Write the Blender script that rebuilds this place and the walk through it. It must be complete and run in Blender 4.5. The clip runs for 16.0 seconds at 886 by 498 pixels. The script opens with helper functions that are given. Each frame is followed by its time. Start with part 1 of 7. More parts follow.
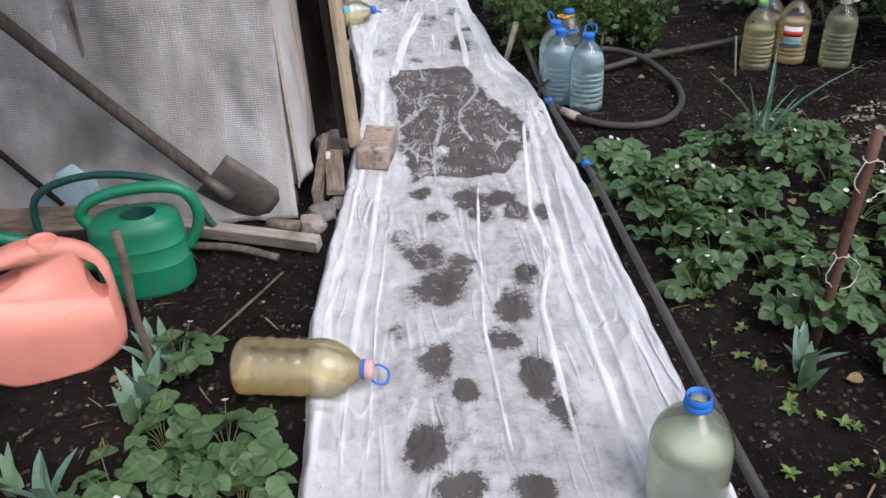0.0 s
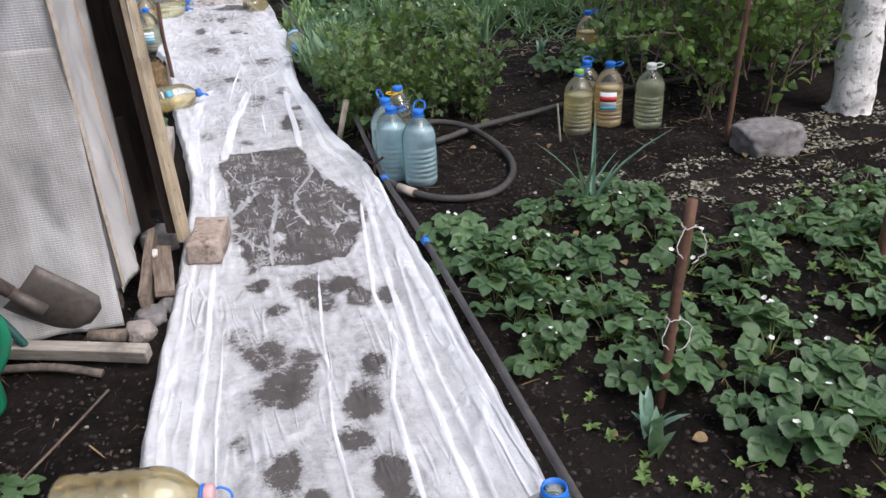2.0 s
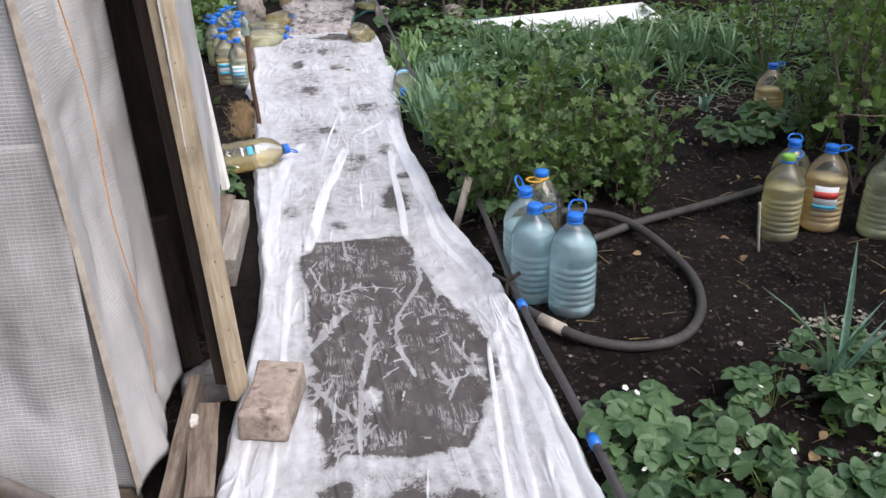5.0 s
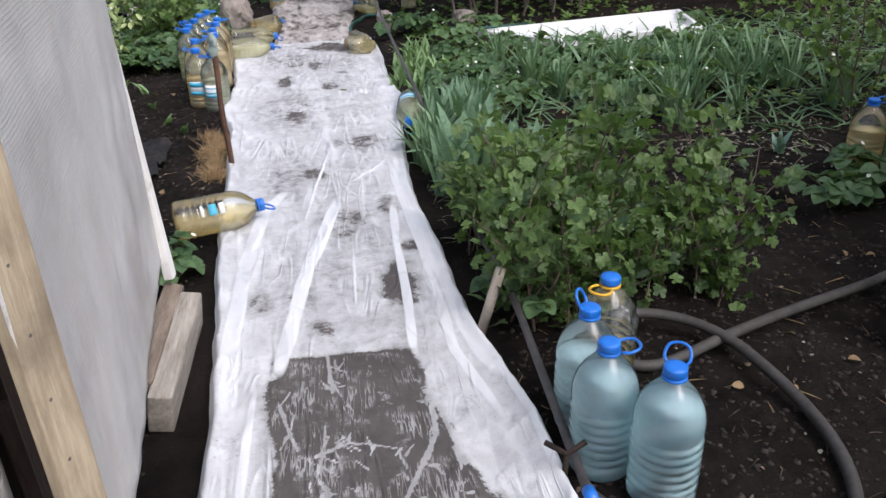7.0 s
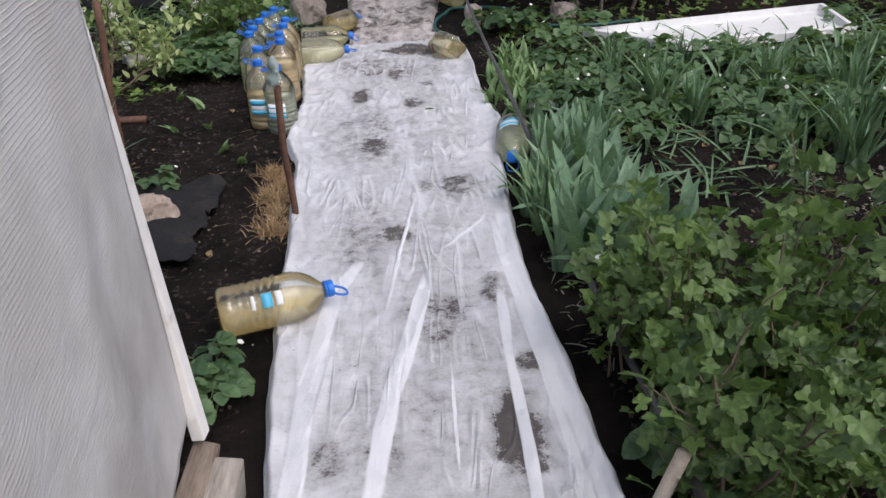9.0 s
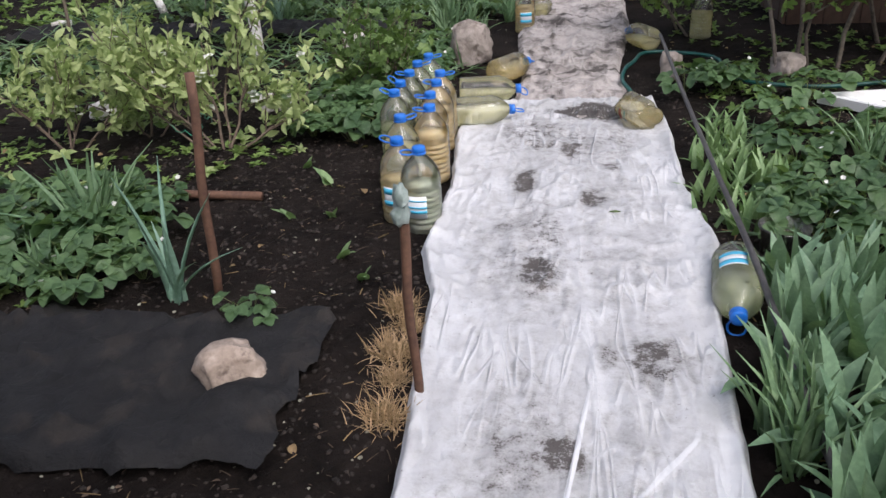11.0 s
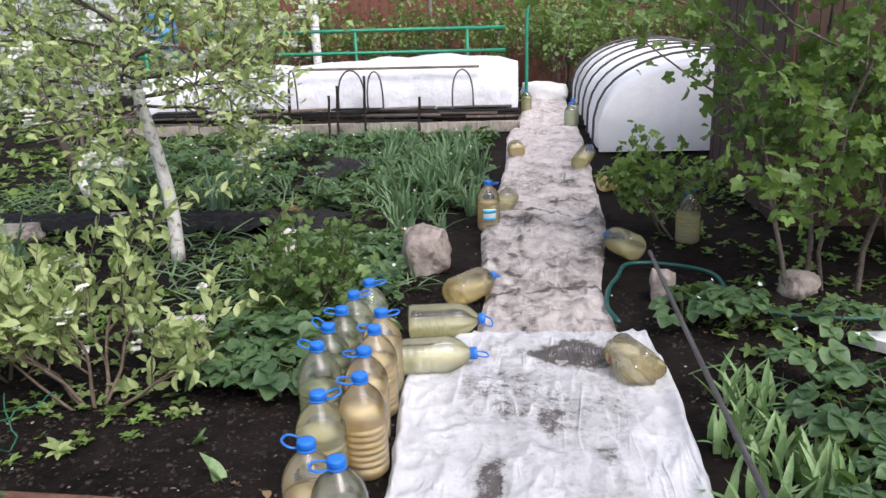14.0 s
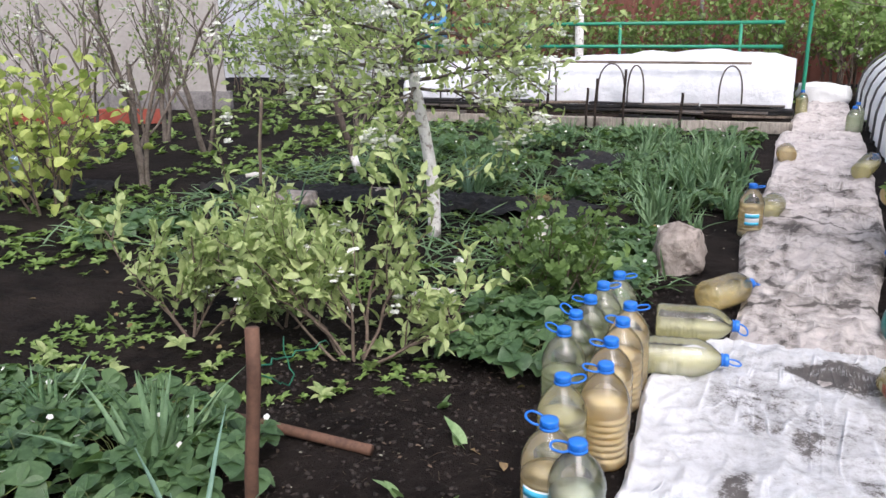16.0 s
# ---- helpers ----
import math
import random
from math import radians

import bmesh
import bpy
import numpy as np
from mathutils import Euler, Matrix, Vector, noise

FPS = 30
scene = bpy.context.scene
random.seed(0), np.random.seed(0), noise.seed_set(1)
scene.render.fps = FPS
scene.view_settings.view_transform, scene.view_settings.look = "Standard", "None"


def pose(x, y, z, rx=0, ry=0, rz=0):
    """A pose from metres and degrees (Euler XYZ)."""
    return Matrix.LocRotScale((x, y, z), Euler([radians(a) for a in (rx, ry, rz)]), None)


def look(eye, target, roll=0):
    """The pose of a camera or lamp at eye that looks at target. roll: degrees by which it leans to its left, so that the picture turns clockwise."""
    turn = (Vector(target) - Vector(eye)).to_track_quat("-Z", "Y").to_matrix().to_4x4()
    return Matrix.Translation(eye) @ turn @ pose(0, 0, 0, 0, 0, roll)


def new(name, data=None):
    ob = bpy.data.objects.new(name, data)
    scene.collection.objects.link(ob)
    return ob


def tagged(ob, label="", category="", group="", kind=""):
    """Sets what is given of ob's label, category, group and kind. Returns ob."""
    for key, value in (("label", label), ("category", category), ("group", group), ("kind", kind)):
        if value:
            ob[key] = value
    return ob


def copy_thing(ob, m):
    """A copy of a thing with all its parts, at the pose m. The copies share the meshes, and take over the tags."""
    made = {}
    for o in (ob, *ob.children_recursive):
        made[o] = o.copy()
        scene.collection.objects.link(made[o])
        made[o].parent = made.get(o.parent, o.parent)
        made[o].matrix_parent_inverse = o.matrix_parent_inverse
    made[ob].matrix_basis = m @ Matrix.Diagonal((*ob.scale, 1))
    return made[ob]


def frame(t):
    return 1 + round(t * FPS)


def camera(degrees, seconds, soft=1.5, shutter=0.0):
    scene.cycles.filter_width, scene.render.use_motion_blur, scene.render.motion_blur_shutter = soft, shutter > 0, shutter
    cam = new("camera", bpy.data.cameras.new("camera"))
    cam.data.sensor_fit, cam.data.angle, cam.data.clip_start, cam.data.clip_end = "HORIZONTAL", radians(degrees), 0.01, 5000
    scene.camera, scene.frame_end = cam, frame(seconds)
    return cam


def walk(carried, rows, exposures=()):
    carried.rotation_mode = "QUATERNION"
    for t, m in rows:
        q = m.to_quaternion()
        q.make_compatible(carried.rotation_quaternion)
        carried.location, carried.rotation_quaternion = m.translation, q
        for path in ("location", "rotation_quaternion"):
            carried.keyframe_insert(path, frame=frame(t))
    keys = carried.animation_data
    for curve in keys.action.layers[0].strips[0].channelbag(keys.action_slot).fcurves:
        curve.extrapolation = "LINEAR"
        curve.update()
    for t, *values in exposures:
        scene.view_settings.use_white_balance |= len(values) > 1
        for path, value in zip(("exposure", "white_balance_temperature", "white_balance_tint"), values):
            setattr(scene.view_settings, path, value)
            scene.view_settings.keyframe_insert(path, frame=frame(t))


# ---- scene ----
cam = camera(58.0, 16.0)
METRES, EYE, TILT, LEAN, TURN = 5.6, 1.4, 0.0, 0.0, -2.7
ROWS = [
    (0.0, 0.0, 0.0, 0.0, -1.81, -31.4, 2.97),
    (0.5, -0.0012, -0.0032, 0.0063, -5.77, -30.46, 3.55),
    (1.0, -0.0016, -0.0025, 0.0107, -9.01, -28.16, 3.71),
    (1.5, 0.0017, -0.0004, 0.0104, -12.8, -27.75, 2.6),
    (2.0, 0.0101, 0.0176, 0.0058, -13.38, -27.51, 2.35),
    (2.5, 0.0304, 0.0424, 0.0001, -13.25, -26.61, 1.48),
    (3.0, 0.0274, 0.0673, -0.0022, -13.39, -26.46, 1.1),
    (3.5, 0.013, 0.0997, -0.0037, -13.29, -26.17, 1.27),
    (4.0, 0.0171, 0.1371, -0.007, -11.44, -26.08, 2.22),
    (4.5, 0.0244, 0.1749, -0.0048, -6.45, -25.96, 2.54),
    (5.0, 0.0121, 0.2177, -0.0067, -6.17, -25.97, 1.89),
    (7.5, 0.0228, 0.4244, -0.0168, -5.6, -26.74, 1.14),
    (8.0, 0.0261, 0.4638, -0.0145, -3.59, -27.22, 1.11),
    (8.5, 0.011, 0.5077, -0.0152, -2.52, -27.62, 1.39),
    (9.0, 0.0018, 0.5431, -0.0163, -1.04, -27.98, 2.31),
    (9.5, 0.0088, 0.5957, -0.0158, 3.69, -27.81, 2.5),
    (12.0, -0.0333, 0.809, -0.009, 11.23, -25.81, 2.91),
    (12.5, -0.0255, 0.841, -0.0072, 10.29, -22.56, 2.82),
    (13.0, -0.0149, 0.8764, -0.0015, 9.92, -19.73, 2.38),
    (13.5, -0.0274, 0.9027, 0.001, 8.94, -17.57, 1.94),
    (14.0, -0.0354, 0.9191, 0.001, 8.46, -16.49, 1.86),
    (14.5, -0.0304, 0.9239, 0.0014, 10.7, -16.27, 1.15),
    (15.0, -0.0343, 0.9203, 0.0009, 16.27, -16.37, 1.79),
    (15.5, -0.0421, 0.9121, 0.0005, 23.93, -16.29, 1.9),
    (16.0, -0.0444, 0.9117, -0.0031, 26.35, -16.42, 1.21),
]
walk(cam, [(t, pose(0, 0, EYE, TILT, LEAN, TURN) @ pose(METRES * x, METRES * y, METRES * z, 90 + pitch, roll, yaw)) for t, x, y, z, yaw, pitch, roll in ROWS],
     exposures=[(0.0, 0.45, 6250, 14), (1.5, 0.57, 6280, 14), (3.0, 0.66, 6300, 14), (4.5, 0.62, 6300, 14), (7.5, 0.5, 6300, 14), (9.2, 0.24, 6350, 16), (10.5, 0.4, 6400, 15), (12.5, 0.64, 6450, 15), (14.5, 0.76, 6350, 15), (16.0, 0.83, 6350, 15)])

# ---- light: an overcast evening, soft sky and no hard shadows ----
world = bpy.data.worlds.new("overcast_sky")
scene.world = world
world.use_nodes = True
wn = world.node_tree
wn.nodes.clear()
sky = wn.nodes.new("ShaderNodeTexSky")
sky.sky_type, sky.sun_disc, sky.sun_elevation, sky.sun_rotation = "NISHITA", False, radians(50), radians(144)
sky.air_density, sky.dust_density, sky.ozone_density = 1.0, 4.0, 1.0
haze = wn.nodes.new("ShaderNodeHueSaturation")
haze.inputs["Saturation"].default_value = 0.55
back = wn.nodes.new("ShaderNodeBackground")
back.inputs["Strength"].default_value = 0.15
wout = wn.nodes.new("ShaderNodeOutputWorld")
wn.links.new(sky.outputs["Color"], haze.inputs["Color"])
wn.links.new(haze.outputs["Color"], back.inputs["Color"])
wn.links.new(back.outputs["Background"], wout.inputs["Surface"])
sun = new("sun", bpy.data.lights.new("sun", "SUN"))
sun.data.energy, sun.data.angle, sun.data.color = 1.3, radians(40), (1.0, 0.975, 0.95)
sun.matrix_world = look((0, 0, 20), (-8.0, 11.0, 0.0))


# ---- materials ----
class Nodes:
    """A short way to wire up a node material."""

    def __init__(self, name):
        self.m = bpy.data.materials.new(name)
        self.m.use_nodes = True
        self.t = self.m.node_tree
        self.t.nodes.clear()
        self.out = self.t.nodes.new("ShaderNodeOutputMaterial")
        self.co = self.t.nodes.new("ShaderNodeTexCoord").outputs["Object"]

    def n(self, kind, **inputs):
        node = self.t.nodes.new(kind)
        for key, value in inputs.items():
            sock = node.inputs[key.replace("_", " ")]
            if isinstance(value, bpy.types.NodeSocket):
                self.t.links.new(value, sock)
            else:
                sock.default_value = value
        return node

    def noise(self, scale, detail=4.0, rough=0.6, co=None):
        return self.n("ShaderNodeTexNoise", Vector=co or self.co, Scale=scale, Detail=detail, Roughness=rough).outputs["Fac"]

    def ramp(self, fac, a, b):
        node = self.n("ShaderNodeMapRange", Value=fac)
        node.inputs["From Min"].default_value, node.inputs["From Max"].default_value = a, b
        return node.outputs["Result"]

    def mix(self, fac, a, b):
        node = self.n("ShaderNodeMixRGB")
        for sock, value in zip(node.inputs, (fac, a, b)):
            if isinstance(value, bpy.types.NodeSocket):
                self.t.links.new(value, sock)
            elif isinstance(value, tuple):
                sock.default_value = (*value, 1)
            else:
                sock.default_value = value
        return node.outputs["Color"]

    def math(self, op, a, b=0.0):
        node = self.t.nodes.new("ShaderNodeMath")
        node.operation = op
        for sock, value in zip(node.inputs, (a, b)):
            if isinstance(value, bpy.types.NodeSocket):
                self.t.links.new(value, sock)
            else:
                sock.default_value = value
        return node.outputs[0]

    def bump(self, height, strength=0.5, distance=0.005):
        return self.n("ShaderNodeBump", Height=height, Strength=strength, Distance=distance).outputs["Normal"]

    def shader(self, color, rough=0.7, metal=0.0, normal=None, spec=0.5):
        node = self.n("ShaderNodeBsdfPrincipled", Roughness=rough, Metallic=metal)
        node.inputs["Specular IOR Level"].default_value = spec
        if isinstance(color, tuple):
            node.inputs["Base Color"].default_value = (*color, 1)
        else:
            self.t.links.new(color, node.inputs["Base Color"])
        if normal:
            self.t.links.new(normal, node.inputs["Normal"])
        return node.outputs["BSDF"]

    def blend(self, fac, a, b):
        node = self.t.nodes.new("ShaderNodeMixShader")
        for sock, value in zip(node.inputs, (fac, a, b)):
            if isinstance(value, bpy.types.NodeSocket):
                self.t.links.new(value, sock)
            else:
                sock.default_value = value
        return node.outputs["Shader"]

    def done(self, shader):
        self.t.links.new(shader, self.out.inputs["Surface"])
        return self.m


def rough_mat(name, a, b, fine, coarse, rough=0.8, bump=0.5, dist=0.004, metal=0.0, stain=None, spec=0.4):
    """A surface in two colours, mottled at two scales, with relief."""
    k = Nodes(name)
    f, c = k.noise(fine, 6), k.noise(coarse, 3)
    color = k.mix(k.ramp(k.math("ADD", k.math("MULTIPLY", f, 0.6), k.math("MULTIPLY", c, 0.6)), 0.42, 0.78), a, b)
    if stain:
        color = k.mix(k.ramp(k.noise(coarse * 2.3, 5), 0.54, 0.66), color, stain)
    return k.done(k.shader(color, rough, metal, k.bump(f, bump, dist), spec))


def leaf_mat(name, dark, light, through_light=0.3, rough=0.45):
    """Leaves: each one its own green, some light passing through."""
    k = Nodes(name)
    geo = k.t.nodes.new("ShaderNodeNewGeometry")
    info = k.t.nodes.new("ShaderNodeObjectInfo")
    r = k.math("ADD", k.math("MULTIPLY", geo.outputs["Random Per Island"], 0.65), k.math("MULTIPLY", info.outputs["Random"], 0.35))
    color = k.mix(r, dark, light)
    color = k.mix(k.math("MULTIPLY", k.ramp(k.noise(60, 3), 0.45, 0.7), 0.35), color, tuple(min(1, v * 1.5) for v in light))
    body = k.shader(color, rough, 0, k.bump(k.noise(140, 3), 0.35, 0.002), 0.35)
    glow = k.n("ShaderNodeBsdfTranslucent", Color=k.mix(0.5, color, (0.25, 0.42, 0.06)))
    return k.done(k.blend(through_light, body, glow.outputs["BSDF"]))


def plastic_mat(name, color, rough=0.32, dirt=(0.12, 0.1, 0.08), amount=0.35):
    k = Nodes(name)
    d = k.math("MULTIPLY", k.ramp(k.noise(14, 6), 0.5, 0.75), amount)
    c = k.mix(d, k.mix(k.noise(5, 2), tuple(v * 0.85 for v in color), color), dirt)
    return k.done(k.shader(c, k.ramp(k.noise(25, 4), 0.2 - rough, 1.6 - rough), 0, k.bump(k.noise(90, 3), 0.1, 0.002)))


def pet_mat(name, tint, rough=0.06):
    """Thin clear bottle plastic: mostly see-through, glossy at grazing angles, a little hazy."""
    k = Nodes(name)
    see = k.n("ShaderNodeBsdfTransparent")
    see.inputs["Color"].default_value = (*tint, 1)
    nrm = k.bump(k.noise(22, 3), 0.12, 0.006)
    gloss = k.n("ShaderNodeBsdfGlossy", Roughness=rough, Normal=nrm)
    haze_d = k.n("ShaderNodeBsdfDiffuse")
    haze_d.inputs["Color"].default_value = (0.78, 0.8, 0.77, 1)
    fr = k.n("ShaderNodeFresnel", IOR=1.5, Normal=nrm)
    a = k.blend(k.math("MULTIPLY", k.ramp(k.noise(30, 5), 0.35, 0.8), 0.16), see.outputs["BSDF"], haze_d.outputs["BSDF"])
    return k.done(k.blend(k.math("MULTIPLY", fr.outputs["Fac"], 1.0), a, gloss.outputs["BSDF"]))


def water_mat(name, tint, cloud, murk):
    """Water standing in a bottle, with fine cloud that catches the light."""
    k = Nodes(name)
    see = k.n("ShaderNodeBsdfTransparent")
    see.inputs["Color"].default_value = (*tint, 1)
    soft = k.n("ShaderNodeBsdfTranslucent")
    soft.inputs["Color"].default_value = (*cloud, 1)
    hard = k.n("ShaderNodeBsdfDiffuse")
    hard.inputs["Color"].default_value = (*cloud, 1)
    a = k.blend(0.8, soft.outputs["BSDF"], hard.outputs["BSDF"])
    st = k.n("ShaderNodeMapping", Vector=k.co)
    st.inputs["Scale"].default_value = (1.0, 1.0, 3.0)
    return k.done(k.blend(k.math("ADD", murk - 0.1, k.math("MULTIPLY", k.noise(7, 4, 0.6, st.outputs["Vector"]), 0.2)), see.outputs["BSDF"], a))


def soil_mat():
    k = Nodes("dark_garden_soil")
    f, c, g = k.noise(45, 8, 0.7), k.noise(1.6, 4), k.noise(11, 6, 0.65)
    color = k.mix(k.ramp(g, 0.35, 0.7), (0.006, 0.0048, 0.0044), (0.018, 0.014, 0.0122))
    color = k.mix(k.ramp(c, 0.45, 0.7), color, (0.025, 0.0195, 0.017))
    color = k.mix(k.ramp(f, 0.64, 0.78), color, (0.06, 0.05, 0.04))
    h = k.math("ADD", k.math("MULTIPLY", f, 0.4), k.math("MULTIPLY", g, 0.9))
    return k.done(k.shader(color, 0.9, 0, k.bump(h, 1.0, 0.05), 0.08))


def fleece_mat(name, clean, shade, dirt_a, dirt_b, thin, grey):
    """Garden fleece: white fibres; trodden-in mud, painted crease shade and doubled folds follow the sheet's own
    attributes.
    """
    k = Nodes(name)
    d = k.n("ShaderNodeAttribute")
    d.attribute_name = "mud_shade"
    fo = k.n("ShaderNodeAttribute")
    fo.attribute_name = "fold"
    n1, n2, n3 = k.noise(24, 10, 0.75), k.noise(6, 6, 0.65), k.noise(170, 4)
    base = k.mix(k.ramp(n2, 0.36, 0.66), shade, clean)
    base = k.mix(k.math("MULTIPLY", k.ramp(k.math("ADD", n1, k.math("MULTIPLY", d.outputs["Fac"], 0.5)), 0.47, 0.72), 0.85), base, grey)
    # threads of torn fibre that stay white in the mud
    tr = k.n("ShaderNodeAttribute")
    tr.attribute_name = "tear"
    torn = k.ramp(k.math("ADD", tr.outputs["Fac"], k.math("MULTIPLY", k.math("ADD", k.noise(60, 5, 0.75), -0.5), 1.9)), 0.36, 0.56)
    for turn, sx, sy, wide in ((0.25, 30.0, 3.0, 0.02), (1.35, 34.0, 3.4, 0.022), (-0.6, 30.0, 4.0, 0.018)):
        mp = k.n("ShaderNodeMapping", Vector=k.co)
        mp.inputs["Rotation"].default_value = (0, 0, turn)
        mp.inputs["Scale"].default_value = (sx, sy, 1.0)
        away = k.math("ABSOLUTE", k.math("ADD", k.noise(1.0, 3, 0.55, mp.outputs["Vector"]), -0.5), 0.0)
        line = k.math("MULTIPLY", k.math("SUBTRACT", 1.0, k.ramp(away, wide * 0.4, wide)), k.ramp(k.noise(5.5, 5, 0.7), 0.46, 0.56))
        torn = k.math("MAXIMUM", torn, k.math("MULTIPLY", line, k.math("MULTIPLY", k.ramp(d.outputs["Fac"], 0.82, 0.95), 0.85)))
    # sharp pulled creases, raised below; their lit ridges are painted paler in the colour
    crease = None
    for turn, sx, sy, wide in ((0.12, 4.5, 0.5, 0.03), (-0.2, 6.0, 0.8, 0.024), (0.9, 4.0, 0.7, 0.018), (-0.85, 4.5, 0.9, 0.018), (1.5, 5.0, 1.1, 0.012)):
        mp = k.n("ShaderNodeMapping", Vector=k.co)
        mp.inputs["Rotation"].default_value = (0, 0, turn)
        mp.inputs["Scale"].default_value = (sx, sy, 1.0)
        away = k.math("ABSOLUTE", k.math("ADD", k.noise(1.0, 2, 0.4, mp.outputs["Vector"]), -0.5), 0.0)
        line = k.math("SUBTRACT", 1.0, k.ramp(away, 0.0, wide))
        crease = line if crease is None else k.math("MAXIMUM", crease, line)
    crease = k.math("MULTIPLY", crease, k.ramp(k.noise(2.6, 3), 0.42, 0.58))
    base = k.mix(k.math("MULTIPLY", crease, 0.6), base, clean)
    grain = k.math("ADD", k.math("MULTIPLY", k.math("ADD", n1, -0.5), 1.5), k.math("ADD", d.outputs["Fac"], k.math("MULTIPLY", k.math("ADD", n3, -0.5), 0.5)))
    dry = k.math("SUBTRACT", 1.0, k.math("MULTIPLY", torn, 0.88))
    smudge = k.math("MULTIPLY", k.ramp(grain, 0.36, 0.66), dry)
    base = k.mix(k.math("MULTIPLY", smudge, 0.6), base, k.mix(n2, dirt_b, tuple(1.5 * c for c in dirt_b)))
    speck = k.math("MULTIPLY", k.ramp(grain, 0.52, 0.64), dry)
    base = k.mix(k.math("MULTIPLY", speck, 0.92), base, k.mix(k.ramp(n2, 0.3, 0.7), dirt_a, tuple(0.5 * (a + b) for a, b in zip(dirt_a, dirt_b))))
    crumbs_n = k.ramp(k.noise(65, 5, 0.7), 0.645, 0.69)
    base = k.mix(k.math("MULTIPLY", crumbs_n, k.math("MULTIPLY", k.ramp(n2, 0.42, 0.6), 0.85)), base, dirt_a)
    base = k.mix(k.ramp(fo.outputs["Fac"], 0.3, 0.5), base, k.mix(n2, clean, tuple(min(0.85, 1.12 * c) for c in clean)))
    wob = k.n("ShaderNodeMixRGB", Fac=0.12)
    k.t.links.new(k.co, wob.inputs["Color1"])
    k.t.links.new(k.n("ShaderNodeTexNoise", Vector=k.co, Scale=6.0, Detail=4.0).outputs["Color"], wob.inputs["Color2"])
    crumple = None
    for sc, amt in ((7.0, 1.1), (21.0, 0.9)):
        cell = k.n("ShaderNodeTexVoronoi", Vector=wob.outputs["Color"], Scale=sc)
        h = k.math("MULTIPLY", cell.outputs["Distance"], amt)
        crumple = h if crumple is None else k.math("ADD", crumple, h)
    rel = k.math("ADD", k.math("MULTIPLY", n3, 0.4), k.math("ADD", k.math("MULTIPLY", n1, 1.2), k.math("ADD", crumple, k.math("MULTIPLY", crease, 1.1))))
    body = k.shader(base, 0.75, 0, k.bump(rel, 0.6, 0.012), 0.3)
    glow = k.n("ShaderNodeBsdfTranslucent", Color=base)
    return k.done(k.blend(thin, body, glow.outputs["BSDF"]))


def film_mat(name, color, see_amount, thread, dirt):
    """Reinforced greenhouse film: milky sheet, a net of threads, dirt in streaks."""
    k = Nodes(name)
    wx = k.n("ShaderNodeTexWave", Vector=k.co, Scale=26.0, Distortion=0.6, Detail=1.0)
    wz = k.n("ShaderNodeTexWave", Vector=k.co, Scale=40.0, Distortion=0.6, Detail=1.0)
    wx.bands_direction, wz.bands_direction = "X", "Z"
    net = k.math("MAXIMUM", k.math("MULTIPLY", k.ramp(wx.outputs["Fac"], 0.85, 0.98), 0.45), k.ramp(wz.outputs["Fac"], 0.7, 0.98))
    st = k.n("ShaderNodeMapping", Vector=k.co)
    st.inputs["Scale"].default_value = (2.6, 2.6, 0.6)
    streak = k.noise(2.2, 6, 0.65, st.outputs["Vector"])
    c = k.mix(k.ramp(streak, 0.42, 0.72), color, dirt)
    c = k.mix(k.ramp(k.noise(1.7, 4, 0.55), 0.48, 0.68), c, tuple(v * 0.75 for v in dirt))
    c = k.mix(k.math("MULTIPLY", k.ramp(k.noise(3.1, 5, 0.6), 0.55, 0.7), 0.7), c, (0.85, 0.85, 0.86))
    thread = k.math("ADD", thread, k.math("MULTIPLY", k.ramp(k.noise(2.8, 4, 0.6), 0.5, 0.64), 2.4 * thread))
    c = k.mix(k.math("MULTIPLY", k.math("SUBTRACT", 1.0, net), thread), c, tuple(0.55 * v for v in dirt))
    body = k.shader(c, 0.35, 0, k.bump(k.math("ADD", net, k.math("MULTIPLY", k.noise(5, 5), 4.0)), 0.5, 0.01), 0.5)
    glow = k.n("ShaderNodeBsdfTranslucent", Color=c)
    see = k.n("ShaderNodeBsdfTransparent")
    a = k.blend(0.3, body, glow.outputs["BSDF"])
    return k.done(k.blend(k.math("MULTIPLY", k.math("SUBTRACT", 1.0, net), see_amount), a, see.outputs["BSDF"]))


def wood_mat(name, a, b, stain):
    k = Nodes(name)
    st = k.n("ShaderNodeMapping", Vector=k.co)
    st.inputs["Scale"].default_value = (6.0, 6.0, 0.7)
    g = k.noise(9, 8, 0.7, st.outputs["Vector"])
    c = k.mix(k.ramp(g, 0.35, 0.68), a, b)
    c = k.mix(k.ramp(k.noise(5, 5), 0.5, 0.72), c, stain)
    return k.done(k.shader(c, 0.85, 0, k.bump(g, 0.6, 0.006), 0.25))


SOIL = soil_mat()
CRUMB = leaf_mat("soil_crumb", (0.006, 0.005, 0.0045), (0.044, 0.035, 0.03), 0.0, 0.95)
FLEECE = fleece_mat("white_fleece", (0.7, 0.715, 0.745), (0.52, 0.53, 0.55), (0.056, 0.048, 0.045), (0.15, 0.138, 0.132), 0.1, (0.36, 0.36, 0.365))
OLD_FLEECE = fleece_mat("old_dirty_fleece", (0.62, 0.58, 0.56), (0.42, 0.38, 0.365), (0.05, 0.043, 0.04), (0.15, 0.135, 0.125), 0.1, (0.2, 0.18, 0.17))
FILM = film_mat("greenhouse_film", (0.86, 0.86, 0.88), 0.13, 0.16, (0.5, 0.495, 0.49))
FILM_CLEAN = film_mat("door_film", (0.86, 0.85, 0.84), 0.03, 0.1, (0.74, 0.71, 0.68))
